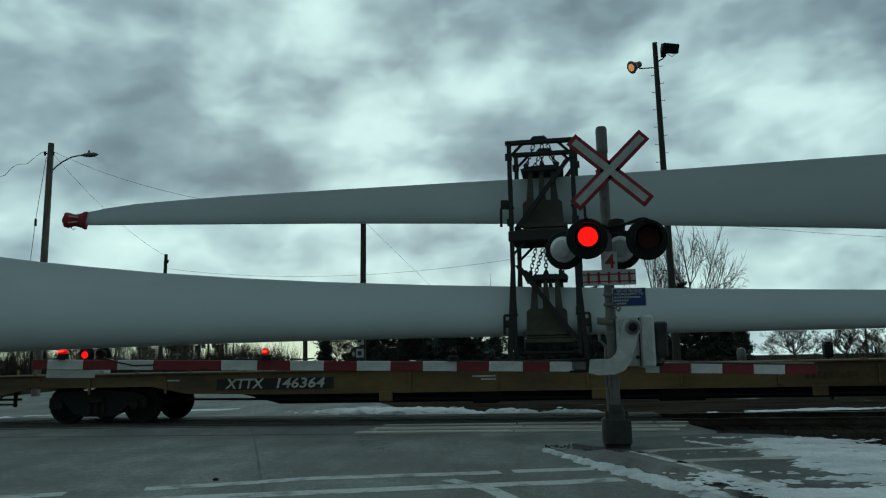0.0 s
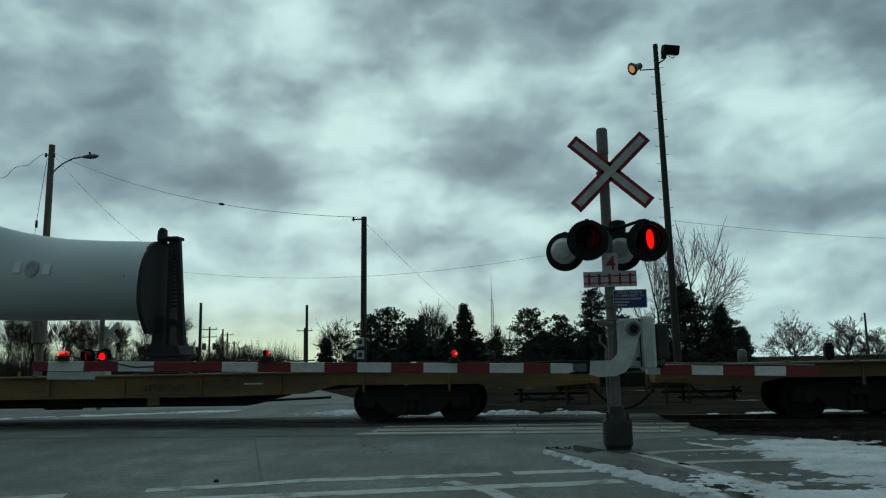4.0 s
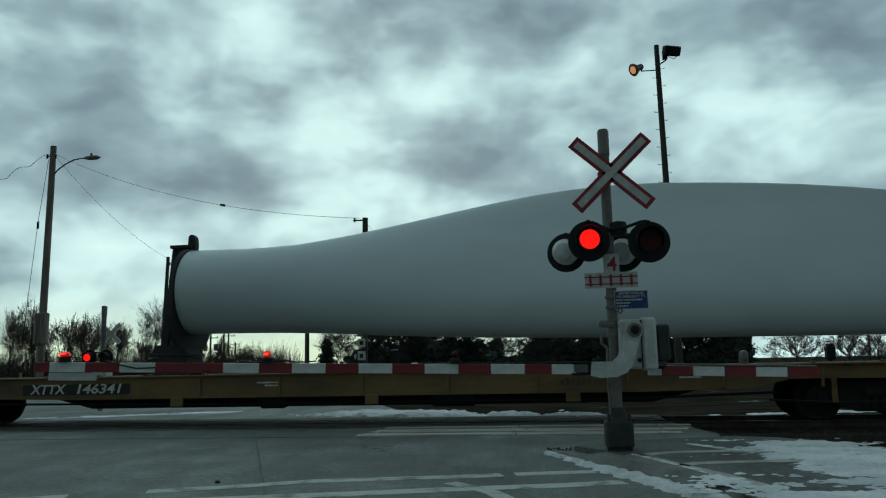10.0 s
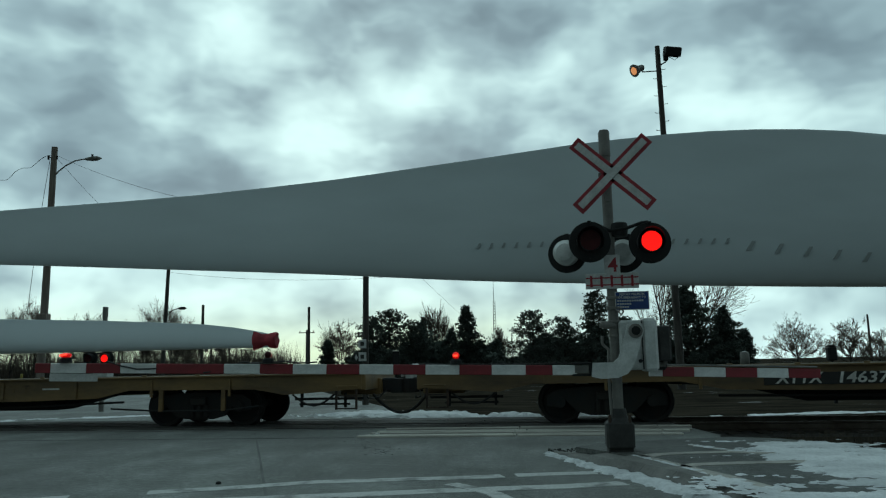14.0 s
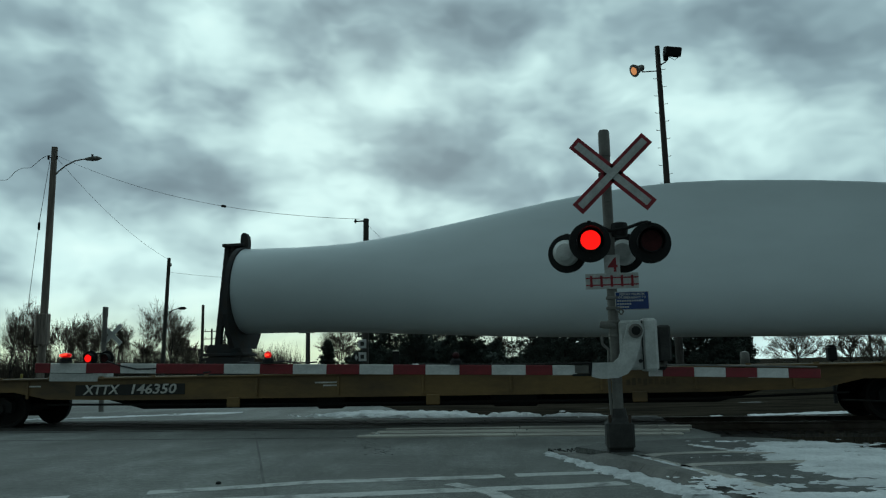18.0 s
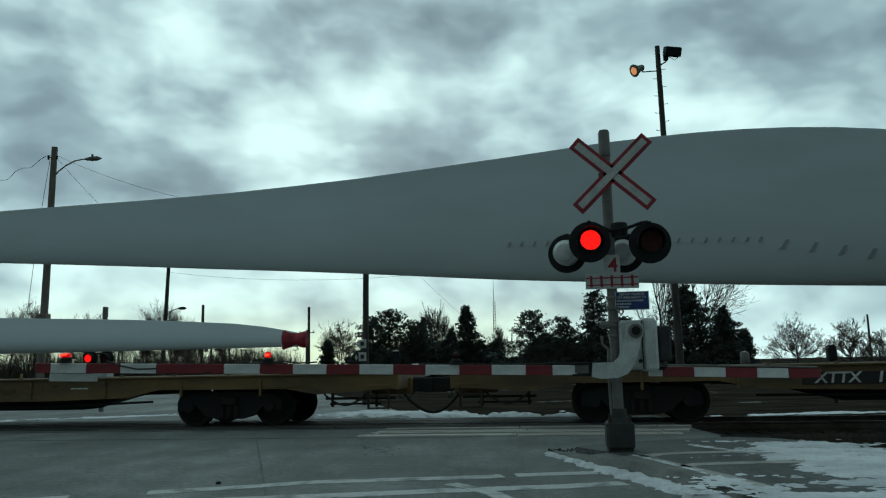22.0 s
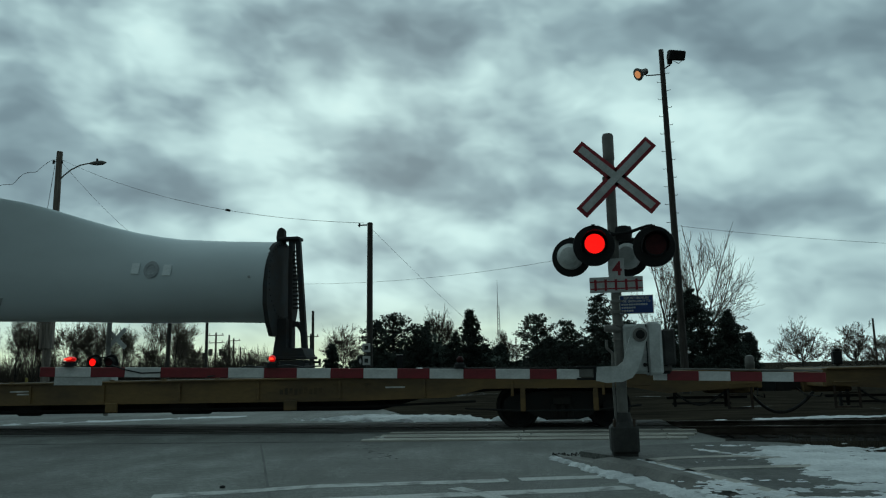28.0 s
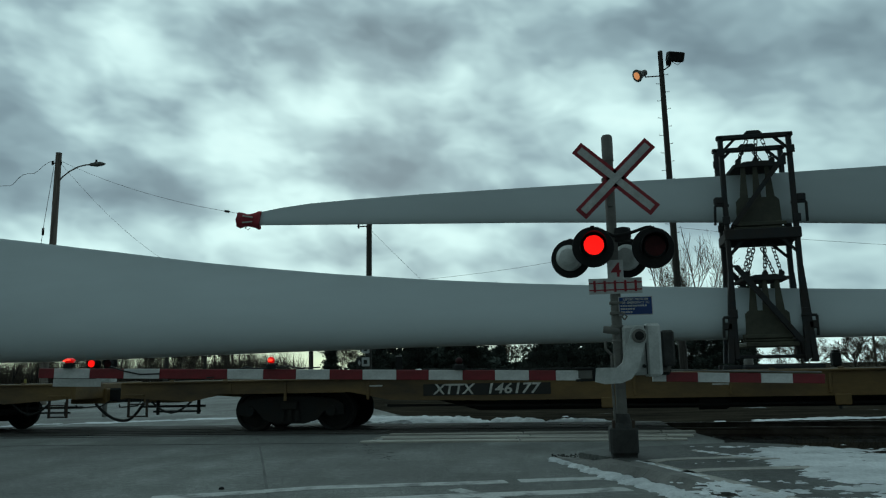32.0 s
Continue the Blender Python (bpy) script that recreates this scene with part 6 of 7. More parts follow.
ROUND = [(26.8, 87.0, 5.6, 3.0), (33.6, 91.0, 5.5, 2.2), (39.0, 96.8, 4.6, 2.0), (43.5, 99.0, 4.2, 2.0)]
PINES = [(-11.2, 55.7, 5.6, 2.3), (-12.9, 57.5, 5.3, 1.5), (-9.7, 57.9, 4.6, 1.7), (-0.8, 58.0, 5.4, 1.8), (1.5, 57.3, 4.8, 1.6), (3.6, 55.5, 6.5, 1.9), (0.5, 61.2, 3.8, 1.8), (6.1, 58.9, 4.8, 1.7)]
CEDARS = [(-11.7, 75.0, 6.3, 0.8), (-5.8, 58.4, 6.0, 1.8), (-7.2, 60.3, 4.4, 1.5), (9.7, 54.3, 6.7, 3.6), (12.4, 55.6, 5.2, 2.3), (14.0, 56.8, 3.6, 1.4), (-4.1, 66.8, 3.6, 1.9), (-16.8, 59.0, 3.6, 1.3)]
TREES = [("bare", *q) for q in BARE] + [("round", *q) for q in ROUND] + [("pine", *q) for q in PINES] + [("cedar", *q) for q in CEDARS]


def build_trees():
    kinds = {"bare": ("bare_tree", "leafless grey-brown deciduous tree"), "round": ("bare_tree", "leafless tree with a rounded crown of fine twigs"), "pine": ("pine_tree", "dark open-crowned pine tree"), "cedar": ("cedar_tree", "dense dark green evergreen tree")}
    for i, (kind, x, y, h, w) in enumerate(TREES):
        name, lab = kinds[kind]
        tr = thing(name, lab, "tree", "trees beyond the rails", at=pose(x, y, -0.3, 0, 0, 37 * i))
        trunk, crown = bare_tree(i + 3, h, w, 4 if h > 8 else 5) if kind == "bare" else round_tree(i + 3, h, w) if kind == "round" else needle_tree(i + 3, h, w, kind)
        part("trunk", trunk, BARK, tr)
        part("crown", crown, TWIG if kind in ("bare", "round") else (PINE if kind == "pine" else CEDAR), tr)


build_trees()


def build_scrub():
    """Leafless brush on one side of the far road, dark evergreen undergrowth on the other."""
    rng = random.Random(9)
    g = Geo()
    for k in range(3400):
        x = rng.uniform(-78, -27)
        y = rng.uniform(76, 86)
        h = rng.uniform(1.6, 4.6)
        b = Vector((x, y, -0.5))
        for j in range(5):
            p = b + Vector((rng.uniform(-.5, .5), rng.uniform(-.4, .4), h * rng.uniform(.4, .7)))
            g.tube(b, p, 0.03, 0.018, 3, cap=False)
            g.tube(p, p + Vector((rng.uniform(-.6, .6), rng.uniform(-.4, .4), h * rng.uniform(.2, .45))), 0.016, 0.005, 3, cap=False)
    solid("brush", g, TWIG, "tangle of leafless brush beyond the rails", "brush", kind="stuff")
    g = Geo()
    for k in range(700):
        x = rng.uniform(14, 60)
        b = Vector((x, rng.uniform(92, 100), -0.5))
        h = rng.uniform(0.6, 1.8)
        for j in range(5):
            g.tube(b, b + Vector((rng.uniform(-.8, .8), rng.uniform(-.5, .5), h * rng.uniform(.5, 1))), 0.03, 0.008, 3, cap=False)
    solid("brush", g, TWIG, "low leafless brush in the distance", "brush", kind="stuff")
    vs, fs = [], []
    for k in range(22000):
        x = rng.uniform(-16.5, 15)
        lim = 3.0 + 0.8 * math.sin(x * 0.45) + 0.5 * math.sin(x * 1.3 + 2)
        p = Vector((x, rng.uniform(62, 66), rng.uniform(-0.4, max(0.8, lim) * rng.random() ** 0.4)))
        a = Vector((rng.gauss(0, 1), rng.gauss(0, 1), rng.gauss(0, 1))).normalized() * rng.uniform(.2, .4)
        c = Vector((rng.gauss(0, 1), rng.gauss(0, 1), rng.gauss(0, 1))).normalized() * 0.2
        o = len(vs)
        vs += [p - a, p + c, p + a, p - c]
        fs.append((o, o + 1, o + 2, o + 3))
    solid("hedge", Geo().add(vs, fs), CEDAR, "dark evergreen undergrowth beyond the rails", "hedge", kind="stuff")


build_scrub()


# ---------------------------------------------------------------- footway, kerb, markings, snow
def ribbon(pts, width, z0, z1):
    """A flat strip along a line."""
    g = Geo()
    pts = [Vector((x, y, 0)) for x, y in pts]
    L, R = [], []
    for i, p in enumerate(pts):
        d = (pts[min(i + 1, len(pts) - 1)] - pts[max(i - 1, 0)]).normalized()
        nrm = Vector((-d.y, d.x, 0)) * width / 2
        L.append(p + nrm)
        R.append(p - nrm)
    n = len(pts)
    vs = [(q.x, q.y, z) for z in (z0, z1) for side in (L, R) for q in side]
    fs = []
    for i in range(n - 1):
        fs += [(i, i + 1, n + i + 1, n + i), (2 * n + i, 3 * n + i, 3 * n + i + 1, 2 * n + i + 1), (i, 2 * n + i, 2 * n + i + 1, i + 1), (n + i, n + i + 1, 3 * n + i + 1, 3 * n + i)]
    fs += [(0, n, 3 * n, 2 * n), (n - 1, 3 * n - 1, 4 * n - 1, 2 * n - 1)]
    return g.add(vs, fs)


KERB_FOOT = [(-0.01, 10.65), (0.42, 9.7), (0.66, 9.17), (0.93, 8.6), (1.16, 8.03), (1.43, 7.32), (1.62, 6.75), (2.2, 5.0), (2.9, 2.0), (3.6, -2)]
KERB_BACK = [(0.36, 10.5), (0.72, 9.95), (0.97, 9.43), (1.2, 8.76), (1.42, 8.1), (1.63, 7.35), (1.82, 6.75), (2.4, 5.0), (3.1, 2.0), (3.8, -2)]


def build_footway():
    edge = KERB_BACK + [(9, -2), (9, 9.4), (3.95, 9.9), (3.6, 10.7), (3.2, 11.4), (2.6, 11.7), (1.5, 11.3), (0.7, 10.95)]
    solid("pavement", Geo().prism(edge, 0.3, "z", -0.2), FOOTWAY, "dark asphalt footway with concrete strips, snow in patches", "footway", kind="structure")
    kerb = thing("kerb", "worn concrete kerb with snow in the gutter", "kerb", kind="structure")
    for i in range(len(KERB_FOOT) - 1):
        a, b, c, d = KERB_FOOT[i], KERB_FOOT[i + 1], KERB_BACK[i + 1], KERB_BACK[i]
        u = 0.006
        poly = [(a[0] + (b[0] - a[0]) * u, a[1] + (b[1] - a[1]) * u), (b[0] - (b[0] - a[0]) * u, b[1] - (b[1] - a[1]) * u), (c[0] - (c[0] - d[0]) * u, c[1] - (c[1] - d[1]) * u), (d[0] + (c[0] - d[0]) * u, d[1] + (c[1] - d[1]) * u)]
        top = 0.03 + 0.085 * min(1, i / 1.5) if i < 2 else 0.115
        g = Geo()
        vs = [(x, y, -0.15) for x, y in poly]
        ins = [poly[0][0] + 0.09, poly[0][1] + 0.03], [poly[1][0] + 0.09, poly[1][1] + 0.03]
        vs += [(poly[0][0], poly[0][1], top - 0.085), (poly[1][0], poly[1][1], top - 0.085), (*ins[1], top), (*ins[0], top), (poly[2][0], poly[2][1], top), (poly[3][0], poly[3][1], top)]
        g.add(vs, [(3, 2, 1, 0), (0, 1, 5, 4), (4, 5, 6, 7), (7, 6, 8, 9), (2, 3, 9, 8), (1, 2, 8, 6, 5), (3, 0, 4, 7, 9)])
        part("kerb_stone", g, CONCRETE, kerb)
    strips = (([(1.07, 9.3), (1.24, 9.55), (1.5, 9.68), (2.15, 9.82), (2.6, 9.6)], 0.2), ([(1.34, 8.45), (1.56, 8.66), (2.16, 8.8), (2.75, 8.86)], 0.2), ([(1.03, 9.5), (1.38, 8.5), (1.68, 7.72), (1.86, 7.08), (2.2, 6.0)], 0.16), ([(1.84, 10.62), (2.2, 9.98)], 0.12))
    for pts, w in strips:
        solid("concrete_strip", ribbon(pts, w, 0.05, 0.106), STRIP, "pale concrete strip set in the footway", "paving strip", "concrete strips")


build_footway()


def build_markings():
    lines = (([(-9, 5.6), (-5.2, 6.98), (-4.66, 7.2)], 0.24), ([(-3.98, 7.48), (-3.28, 7.76), (-2.46, 8.16), (-0.74, 8.5), (-0.5, 8.58)], 0.24), ([(-0.36, 8.62), (0.5, 8.82)], 0.24),
             ([(-6, 6.35), (-3.6, 6.92), (-1.87, 7.36), (-0.94, 7.62), (0.15, 7.86), (0.74, 8.06)], 0.26), ([(-1.0, 8.02), (-0.72, 7.7), (-0.52, 7.42), (-0.3, 6.9), (0.1, 5.9)], 0.17))
    for k, (pts, w) in enumerate(lines):
        solid("road_line", ribbon(pts, w, -0.02, 0.004 + 0.003 * (k > 3)), PAINT, "worn white line painted on the road", "road marking", "worn road lines", kind="")
    solid("yellow_mark", ribbon([(-3.03, 13.2), (-2.96, 13.9)], 0.04, -0.02, 0.03), PAINT, "short pale mark by the crossing planks", "road marking")
    solid("tar_seam", ribbon([(-5.5, 14.3), (-4.47, 11.76), (-3.76, 9.99), (-3.24, 8.68), (-2.64, 7.19), (-2.2, 6.0)], 0.03, -0.02, 0.003), TAR, "dark tar seam along the road", "tar seam")
    rng = random.Random(4)
    g = Geo()
    for k in range(70):
        u = rng.random()
        x, y = -3.25 + 1.1 * u + rng.gauss(0, 0.1), 12.95 - 2.3 * u + rng.gauss(0, 0.12)
        r = rng.uniform(0.015, 0.045)
        n = 6
        g.prism([(x + r * rng.uniform(.6, 1.3) * math.cos(2 * math.pi * i / n), y + r * rng.uniform(.6, 1.3) * math.sin(2 * math.pi * i / n)) for i in range(n)], rng.uniform(0.003, 0.007), "z", -0.002)
    solid("broken_asphalt", g, ASPHALT, "crumbled patch of broken asphalt", "rubble", kind="stuff")
    g = Geo()
    for k in range(420):
        x, y = rng.uniform(0.0, 2.2), rng.gauss(10.95, 0.12)
        r = rng.uniform(0.006, 0.02)
        g.lathe([(r * 0.7, -0.005), (r, r * 0.5), (r * 0.4, r)], (x, y, 0.0), n=5)
    solid("grit", g, BALLAST, "loose gravel and grit at the road's edge", "gravel", kind="stuff")
    solid("drain_stud", Geo().lathe([(0.03, 0.0), (0.028, 0.02), (0.01, 0.028)], (-3.49, 8.05, 0), n=10), BLACK, "small dark stud on the road", "road stud")


TAR = surface("tar", (0.105, 0.108, 0.104), (0.06, 0.06, 0.058), 0.7)
build_markings()


def build_planks():
    """Crossing planks on the near side of the rail and between the rails."""
    deckp = thing("crossing_deck", "weathered timber crossing planks beside the rail", "crossing deck", kind="structure")
    rows = ((13.12, 13.30, 0.03), (13.42, 13.58, 0.02), (13.7, 13.88, 0.035), (14.05, 14.2, 0.03), (14.62, 14.8, 0.035), (15.02, 15.3, 0.02), (15.36, 15.75, 0.02), (16.05, 16.4, 0.01), (16.42, 16.85, 0.012), (16.87, 17.25, 0.01), (17.5, 17.9, 0.0))
    between = thing("crossing_deck", "dark timber planks between and beside the rails", "crossing deck", kind="structure", at=TRACKWAY)
    rng = random.Random(2)
    for k, (y0, y1, z) in enumerate(rows):
        if k > 4:
            y0, y1 = y0 - TRACK_Y, y1 - TRACK_Y
        x = -3.25 + 0.05 * k if k < 5 else -17
        end = 2.2 + 0.1 * k if k < 5 else 2.4
        while x < end - 0.3:
            L = min(2.55 + rng.uniform(-.2, .2), end - x)
            # rows past the fifth take the much darker plank colour
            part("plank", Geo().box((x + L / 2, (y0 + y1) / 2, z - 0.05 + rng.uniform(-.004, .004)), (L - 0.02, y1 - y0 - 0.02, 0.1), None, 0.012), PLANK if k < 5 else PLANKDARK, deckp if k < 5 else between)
            x += L
    g = Geo()
    g.add(*[ribbon([(-18, 13.2), (-10, 13.2), (-3.3, 13.2)], 0.09, -0.02, 0.004).v, ribbon([(-18, 13.2), (-10, 13.2), (-3.3, 13.2)], 0.09, -0.02, 0.004).f])
    solid("joint_seam", g, TAR, "dark seam in the asphalt along the rails", "tar seam")
    solid("joint_seam", ribbon([(-18, 15.0), (-10, 15.0), (-3.3, 15.0)], 0.14, -0.02, 0.004), TAR, "dark seam in the asphalt beside the rail", "tar seam")


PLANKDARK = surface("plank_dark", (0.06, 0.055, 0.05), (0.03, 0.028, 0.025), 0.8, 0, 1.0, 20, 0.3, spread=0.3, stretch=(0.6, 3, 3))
build_planks()


def inside(x, y, poly):
    hit, j = False, len(poly) - 1
    for i in range(len(poly)):
        (xi, yi), (xj, yj) = poly[i], poly[j]
        if (yi > y) != (yj > y) and x < (xj - xi) * (y - yi) / (yj - yi) + xi:
            hit = not hit
        j = i
    return hit


def edge_distance(x, y, pts, closed=False):
    best = 1e9
    m = len(pts)
    for i in range(m if closed else m - 1):
        (ax, ay), (bx, by) = pts[i], pts[(i + 1) % m]
        dx, dy = bx - ax, by - ay
        u = max(0, min(1, ((x - ax) * dx + (y - ay) * dy) / (dx * dx + dy * dy)))
        best = min(best, math.hypot(x - ax - u * dx, y - ay - u * dy))
    return best


def snow_sheet(name, label, area, res, base, height, cover, freq=1.6):
    """Old snow as a ragged low relief: it lies where cover(x, y) plus noise is above zero."""
    x0, x1, y0, y1 = area
    nx, ny = int((x1 - x0) / res), int((y1 - y0) / res)
    val = np.zeros((nx + 1, ny + 1))
    for i in range(nx + 1):
        for j in range(ny + 1):
            x, y = x0 + i * res, y0 + j * res
            c = cover(x, y)
            if c > -1.2:
                c += 0.75 * noise.noise(Vector((x * freq * 0.8, y * freq * 2.2, 3.1))) + 0.5 * noise.noise(Vector((x * freq * 2.6, y * freq * 6, 7.7))) + 0.6 * noise.noise(Vector((x * freq * 7, y * freq * 14, 1.7)))
            val[i, j] = c
    g, ids = Geo(), {}

    def vid(i, j):
        if (i, j) not in ids:
            v = val[i, j]
            ids[(i, j)] = len(g.v)
            z = base + height * min(1.0, max(v, -0.12)) if v < 0 else base + height * (1 - math.exp(-2.2 * v)) * (0.85 + 0.3 * noise.noise(Vector((i * res * 6, j * res * 6, 2))))
            g.v.append((x0 + i * res, y0 + j * res, z))
        return ids[(i, j)]

    for i in range(nx):
        for j in range(ny):
            if max(val[i, j], val[i + 1, j], val[i, j + 1], val[i + 1, j + 1]) > 0:
                g.f.append((vid(i, j), vid(i + 1, j), vid(i + 1, j + 1), vid(i, j + 1)))
    if g.f:
        solid(name, g, SNOW, label, "snow", kind="stuff", smooth=True)


GUTTER = [(0.0, 10.62), (0.41, 9.52), (0.66, 8.92), (0.88, 8.42), (1.12, 7.84), (1.3, 7.35), (1.45, 6.95), (1.75, 6.1)]
snow_sheet("gutter_snow", "strip of dirty old snow along the kerb", (-0.3, 1.9, 6.2, 11.0), 0.03, -0.004, 0.06,
           lambda x, y: (0.04 + 0.1 * max(0, min(1, (10.6 - y) / 2.6)) - edge_distance(x, y, GUTTER)) * 8 + 0.1 if abs(x - 0.7) < 1.4 else -2, 3.0)
BANK = [(2.31, 9.55), (2.36, 10.02), (2.8, 10.85), (3.4, 11.1), (3.8, 10.6), (4.0, 9.9), (7, 9.0), (7, 6.3), (2.95, 6.9), (2.67, 7.27), (2.58, 7.7), (2.46, 8.19), (2.6, 8.78), (2.31, 8.92)]
snow_sheet("snow_patch", "thin sheet of old snow lying on the footway", (1.6, 7.0, 6.6, 11.3), 0.036, 0.098, 0.028,
           lambda x, y: (1 if inside(x, y, BANK) else -1) * min(0.5, edge_distance(x, y, BANK, True) * 2.6) - 0.05, 1.7)
LOW = [(1.5, 7.62), (1.66, 7.5), (1.82, 7.08), (1.94, 6.84), (2.26, 6.66), (2.74, 6.8), (3.2, 6.5), (3.2, 4.5), (2.4, 4.5), (1.8, 6.3), (1.62, 7.0)]
snow_sheet("snow_patch", "patch of old snow beside the kerb", (1.1, 3.2, 5.0, 7.9), 0.03, 0.108, 0.03,
           lambda x, y: (1 if inside(x, y, LOW) else -1) * min(0.5, edge_distance(x, y, LOW, True) * 3) + 0.15, 2.2)
snow_sheet("snow_patch", "thin line of snow along the footway's edge", (0.8, 3.8, 7.6, 11.2), 0.03, 0.108, 0.025,
           lambda x, y: (0.02 - min(edge_distance(x, y, [(1.84, 10.62), (2.18, 9.98), (2.5, 9.7)]), edge_distance(x, y, [(0.98, 9.43), (1.22, 8.8), (1.44, 8.2), (1.55, 7.6)]))) * 9, 2.6)
FARBANK = [(-6.6, 19.2), (-4.85, 20.6), (-2.4, 20.0), (-1.3, 18.4), (-3.7, 17.95)]
snow_sheet("snow_bank", "low ploughed bank of snow beyond the rails", (-8, 2.5, 17.7, 22), 0.08, -0.06, 0.16,
           lambda x, y: max((1 if inside(x, y, FARBANK) else -1) * min(0.8, edge_distance(x, y, FARBANK, True) * 1.4), (0.18 - edge_distance(x, y, [(-1.2, 19.0), (0.0, 18.2), (1.2, 18.3)])) * 3), 1.0)
snow_sheet("snow_bank", "long strip of snow along the far side of the rails", (2.5, 22, 18.2, 23), 0.1, -0.21, 0.05,
           lambda x, y: (0.12 - abs(y - 20.9 + 0.4 * math.sin(x * 0.5))) * 1.8 - (0.5 if x < 4.2 else 0), 0.7)
snow_sheet("snow_bank", "thin snow at the edge of the far road", (-20, -8.5, 17.8, 23), 0.1, -0.02, 0.05,
           lambda x, y: (0.35 - abs(y - 18.9 - (x + 14) * 0.42)) * 1.6, 0.9)


def build_weeds():
    """Dry grass at the end of the footway and along the ballast."""
    rng = random.Random(12)
    g = Geo()
    for k in range(1500):
        u = rng.random()
        x = 3.4 + 4.5 * u + rng.gauss(0, 0.15)
        y = 11.75 - 0.5 * u + rng.gauss(0, 0.35)
        b = Vector((x, y, -0.05))
        tip = b + Vector((rng.gauss(0, 0.05), rng.gauss(0, 0.05), rng.uniform(0.06, 0.26)))
        g.tube(b, tip, 0.004, 0.001, 3, cap=False)
    solid("dry_grass", g, SCRUB, "tufts of dry brown grass at the footway's end", "grass", kind="stuff")


build_weeds()


# ---------------------------------------------------------------- small things beyond the rails
def house(name, label, x, y, w, d, wall_h, peak, rz=0):
    hs = thing(name, label, "building", at=pose(x, y, -0.4, 0, 0, rz))
    part("wall", Geo().box((0, 0, wall_h / 2), (w, d, wall_h)).prism([(-w / 2, wall_h), (w / 2, wall_h), (0, peak - 0.05)], d, "y", -d / 2), ALU, hs)
    for sx in (-1, 1):
        part("roof", Geo().prism([(0, peak + 0.08), (sx * (w / 2 + 0.25), wall_h - 0.08), (sx * (w / 2 + 0.25), wall_h + 0.02), (0, peak + 0.2)], d + 0.3, "y", -d / 2 - 0.15), ALU, hs)
    for x2 in (-w * 0.25, w * 0.25):
        win = part("window", Geo().box((x2, -d / 2 - 0.03, wall_h * 0.55), (w * 0.2, 0.06, wall_h * 0.35), None, 0.01), SIGNWHITE, hs)
        part("pane", Geo().box((x2, -d / 2 - 0.065, wall_h * 0.55), (w * 0.16, 0.02, wall_h * 0.29)), GLASS_DARK, win)
    return hs


house("shed", "small white gabled shed before the evergreens", -7.72, 46.0, 0.92, 1.6, 1.05, 1.52)


def build_far_details():
    cab = thing("signal_cabinet", "dark trackside signal cabinet on a post", "signal cabinet", at=pose(8.9, 25.6, -0.3))
    part("case", Geo().box((0, 0, 1.6), (0.27, 0.25, 0.42), None, 0.03), BLACK, cab)
    part("lid", Geo().box((0, 0, 1.84), (0.16, 0.27, 0.08), None, 0.02), BLACK, cab)
    part("post", Geo().tube((0, 0, 0), (0, 0, 1.4), 0.06, n=8), BLACK, cab)
    ks = thing("equipment_post", "small grey rounded equipment box on a stub post", "equipment box", at=pose(11.05, 45.0, -0.35))
    part("case", Geo().lathe([(0.22, 1.2), (0.26, 1.25), (0.26, 1.75), (0.2, 1.92), (0.05, 1.98)], n=14), GALV, ks, smooth=True)
    part("post", Geo().tube((0, 0, 0), (0, 0, 1.22), 0.07, n=8), GALV, ks)
    bp = thing("marker_post", "yellow marker post by the far road", "marker post", at=pose(-20.3, 28.0, -0.2))
    part("post", Geo().tube((0, 0, 0), (0, 0, 1.35), 0.05, n=8), YELLOW, bp)
    part("cap", Geo().lathe([(0.052, 0), (0.04, 0.04), (0.01, 0.055)], (0, 0, 1.35), n=8), YELLOW, bp)
    sg = thing("dark_sign", "dark signboard with a pale top edge", "sign", at=pose(-9.6, 49.6, -0.4))
    part("board", Geo().box((0, 0, 2.1), (0.4, 0.05, 0.9), None, 0.01), BLACK, sg)
    part("edge", Geo().box((0, -0.01, 2.58), (0.42, 0.06, 0.05)), SIGNWHITE, sg)
    part("post", Geo().tube((0, 0.05, 0), (0, 0.05, 2.2), 0.04, n=8), BLACK, sg)
    # distant traffic lights hung over the far road
    tl = thing("traffic_signal", "distant dark traffic signals hung on a span wire", "traffic light", at=pose(-48.5, 108, 0))
    part("span_wire", Geo().path([(-4, 0, 4.3), (0, 0, 4.1), (4, 0, 4.3)], 0.03, 4), WIRE, tl)
    for x in (-1.6, 1.6):
        part("signal_head", Geo().box((x, 0, 3.7), (0.55, 0.4, 1.15), None, 0.05), BLACK, tl)


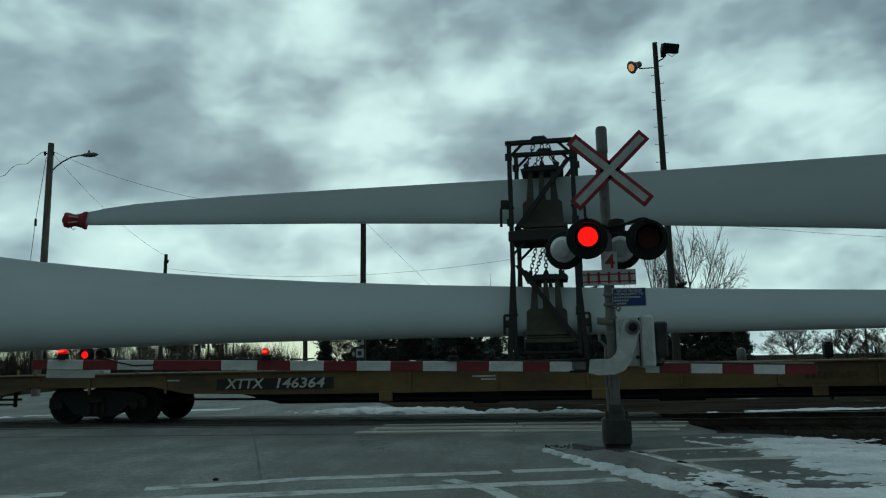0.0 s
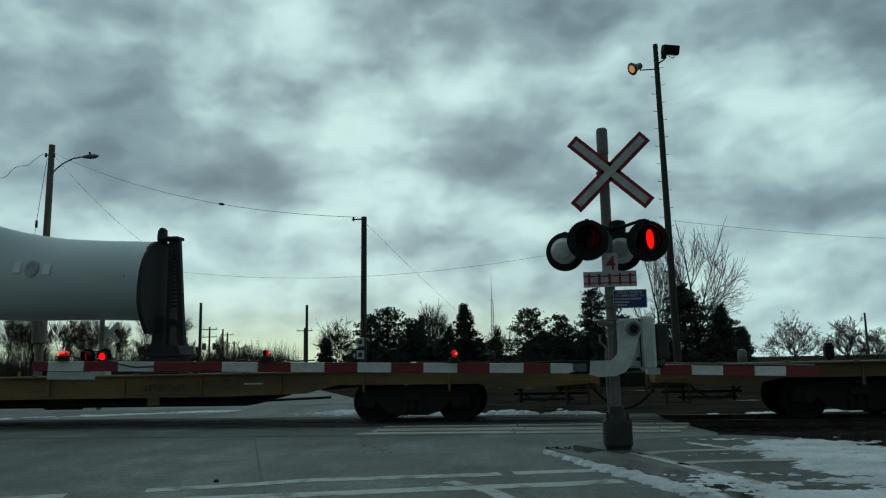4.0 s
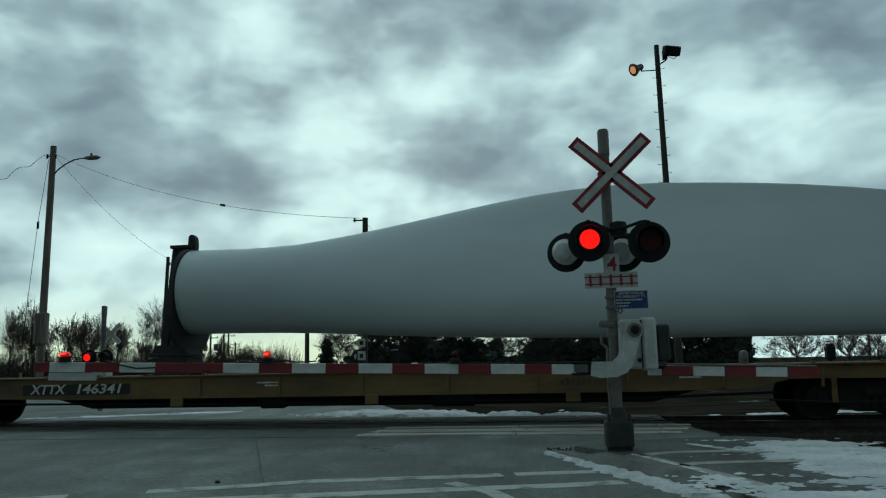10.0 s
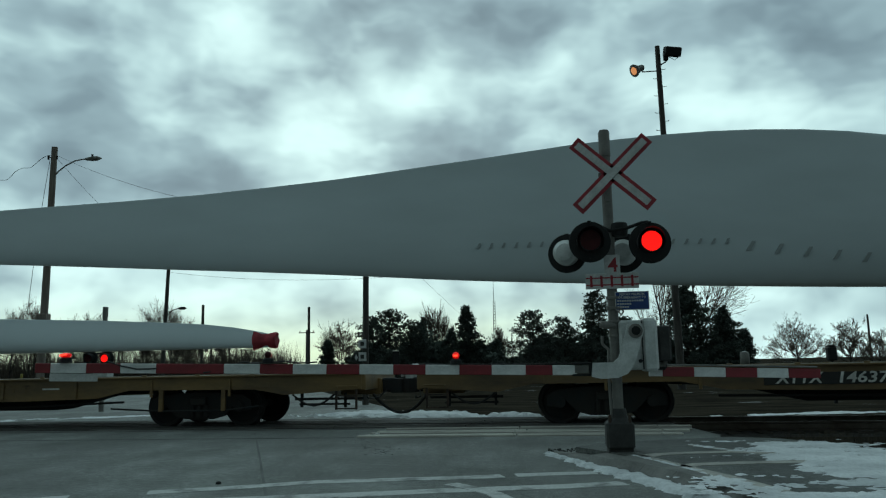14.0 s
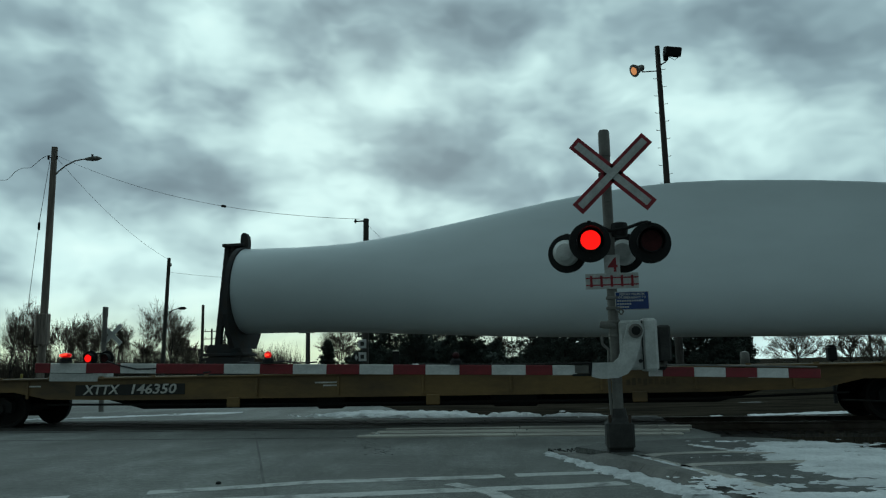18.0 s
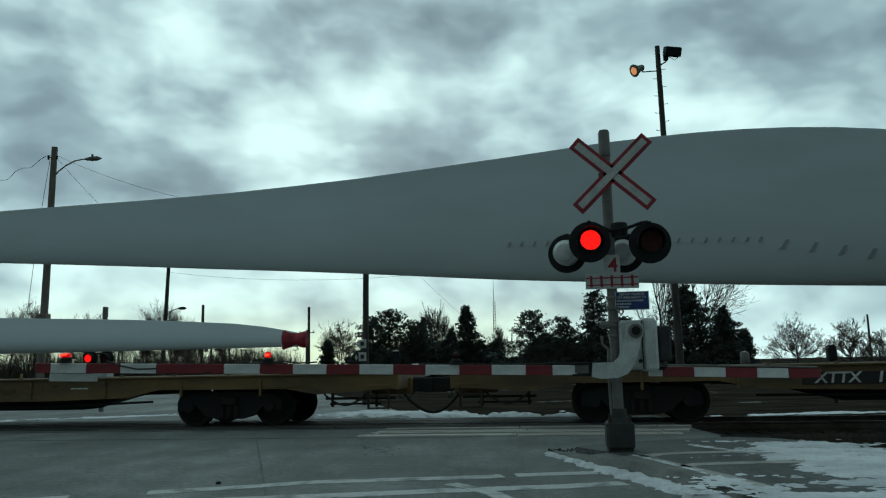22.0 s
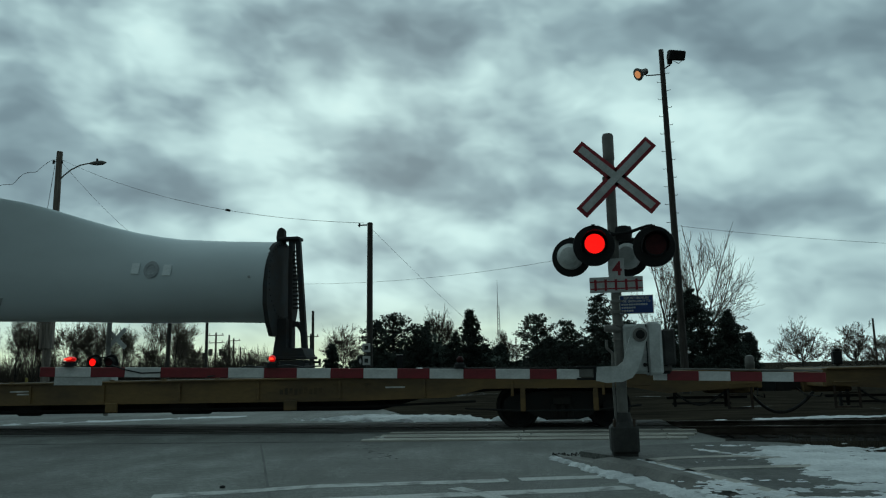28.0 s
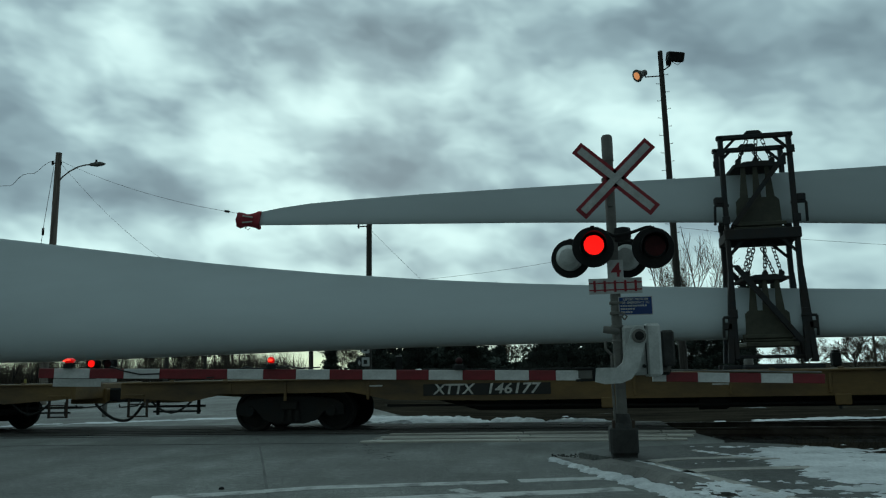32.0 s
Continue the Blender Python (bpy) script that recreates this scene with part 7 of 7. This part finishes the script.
YELLOW = surface("marker_yellow", (0.32, 0.26, 0.03), (0.2, 0.16, 0.03), 0.6)
build_far_details()


# ---------------------------------------------------------------- what moves
def motions():
    for ob, x, turn in TRAIN:
        walk(ob, [(t, TRACKWAY @ Matrix.Translation((x + run(t), 0, 0)) @ turn) for t in SURGE])
    one = 1 / FPS
    # axles and wheels roll while their car passes the crossing
    for k, c in zip(range(-1, 14), cars):
        for truck in c.children:
            if not truck.name.startswith("truck"):
                continue
            p = -CAR * k + truck.matrix_basis.translation.x
            seen = [i for i in range(int(SECONDS * FPS) + 1) if -19 < p + even_run(i / FPS) < 14]
            if len(seen) < 2:
                continue
            start = even_run(seen[0] / FPS)
            for w in truck.children:
                if w.name.startswith(("axle", "wheel")):
                    at, turned = w.matrix_basis.copy(), lambda i: math.degrees((even_run(i / FPS) - start) / 0.45)
                    back = -1 if at.to_euler().z > 1 else 1
                    rows = [(i / FPS, at @ pose(0, 0, 0, 0, back * turned(i), 0)) for i in seen]
                    if seen[0] > 0:
                        rows.insert(0, (0, rows[0][1]))
                    if seen[-1] < SECONDS * FPS:
                        rows.append((SECONDS, rows[-1][1]))
                    walk(w, rows)
    for ob, at, right, away in FLASH:
        lit = (lambda r: r) if right else (lambda r: not r)
        angle = lambda r: 0 if lit(r) else away
        rows, state = [(0, at @ pose(0, 0, 0, 0, 0, angle(False)))], False
        for t, r in switch_times():
            a, b = angle(state), angle(r)
            rows.append((t, at @ pose(0, 0, 0, 0, 0, a)))
            if away > 90:
                for k in (1, 2):
                    rows.append((t + k * one, at @ pose(0, 0, 0, 0, 0, a + (b - a) * k / 3)))
                rows.append((t + 3 * one, at @ pose(0, 0, 0, 0, 0, b)))
            else:
                rows.append((t + one, at @ pose(0, 0, 0, 0, 0, b)))
            state = r
        rows.append((SECONDS, at @ pose(0, 0, 0, 0, 0, angle(state))))
        walk(ob, rows)
    walk(clouds, [(t, pose(-6.1 * (t - 11.5), 0, 0)) for t in (0, 8, 16, 24, 32)])


motions()
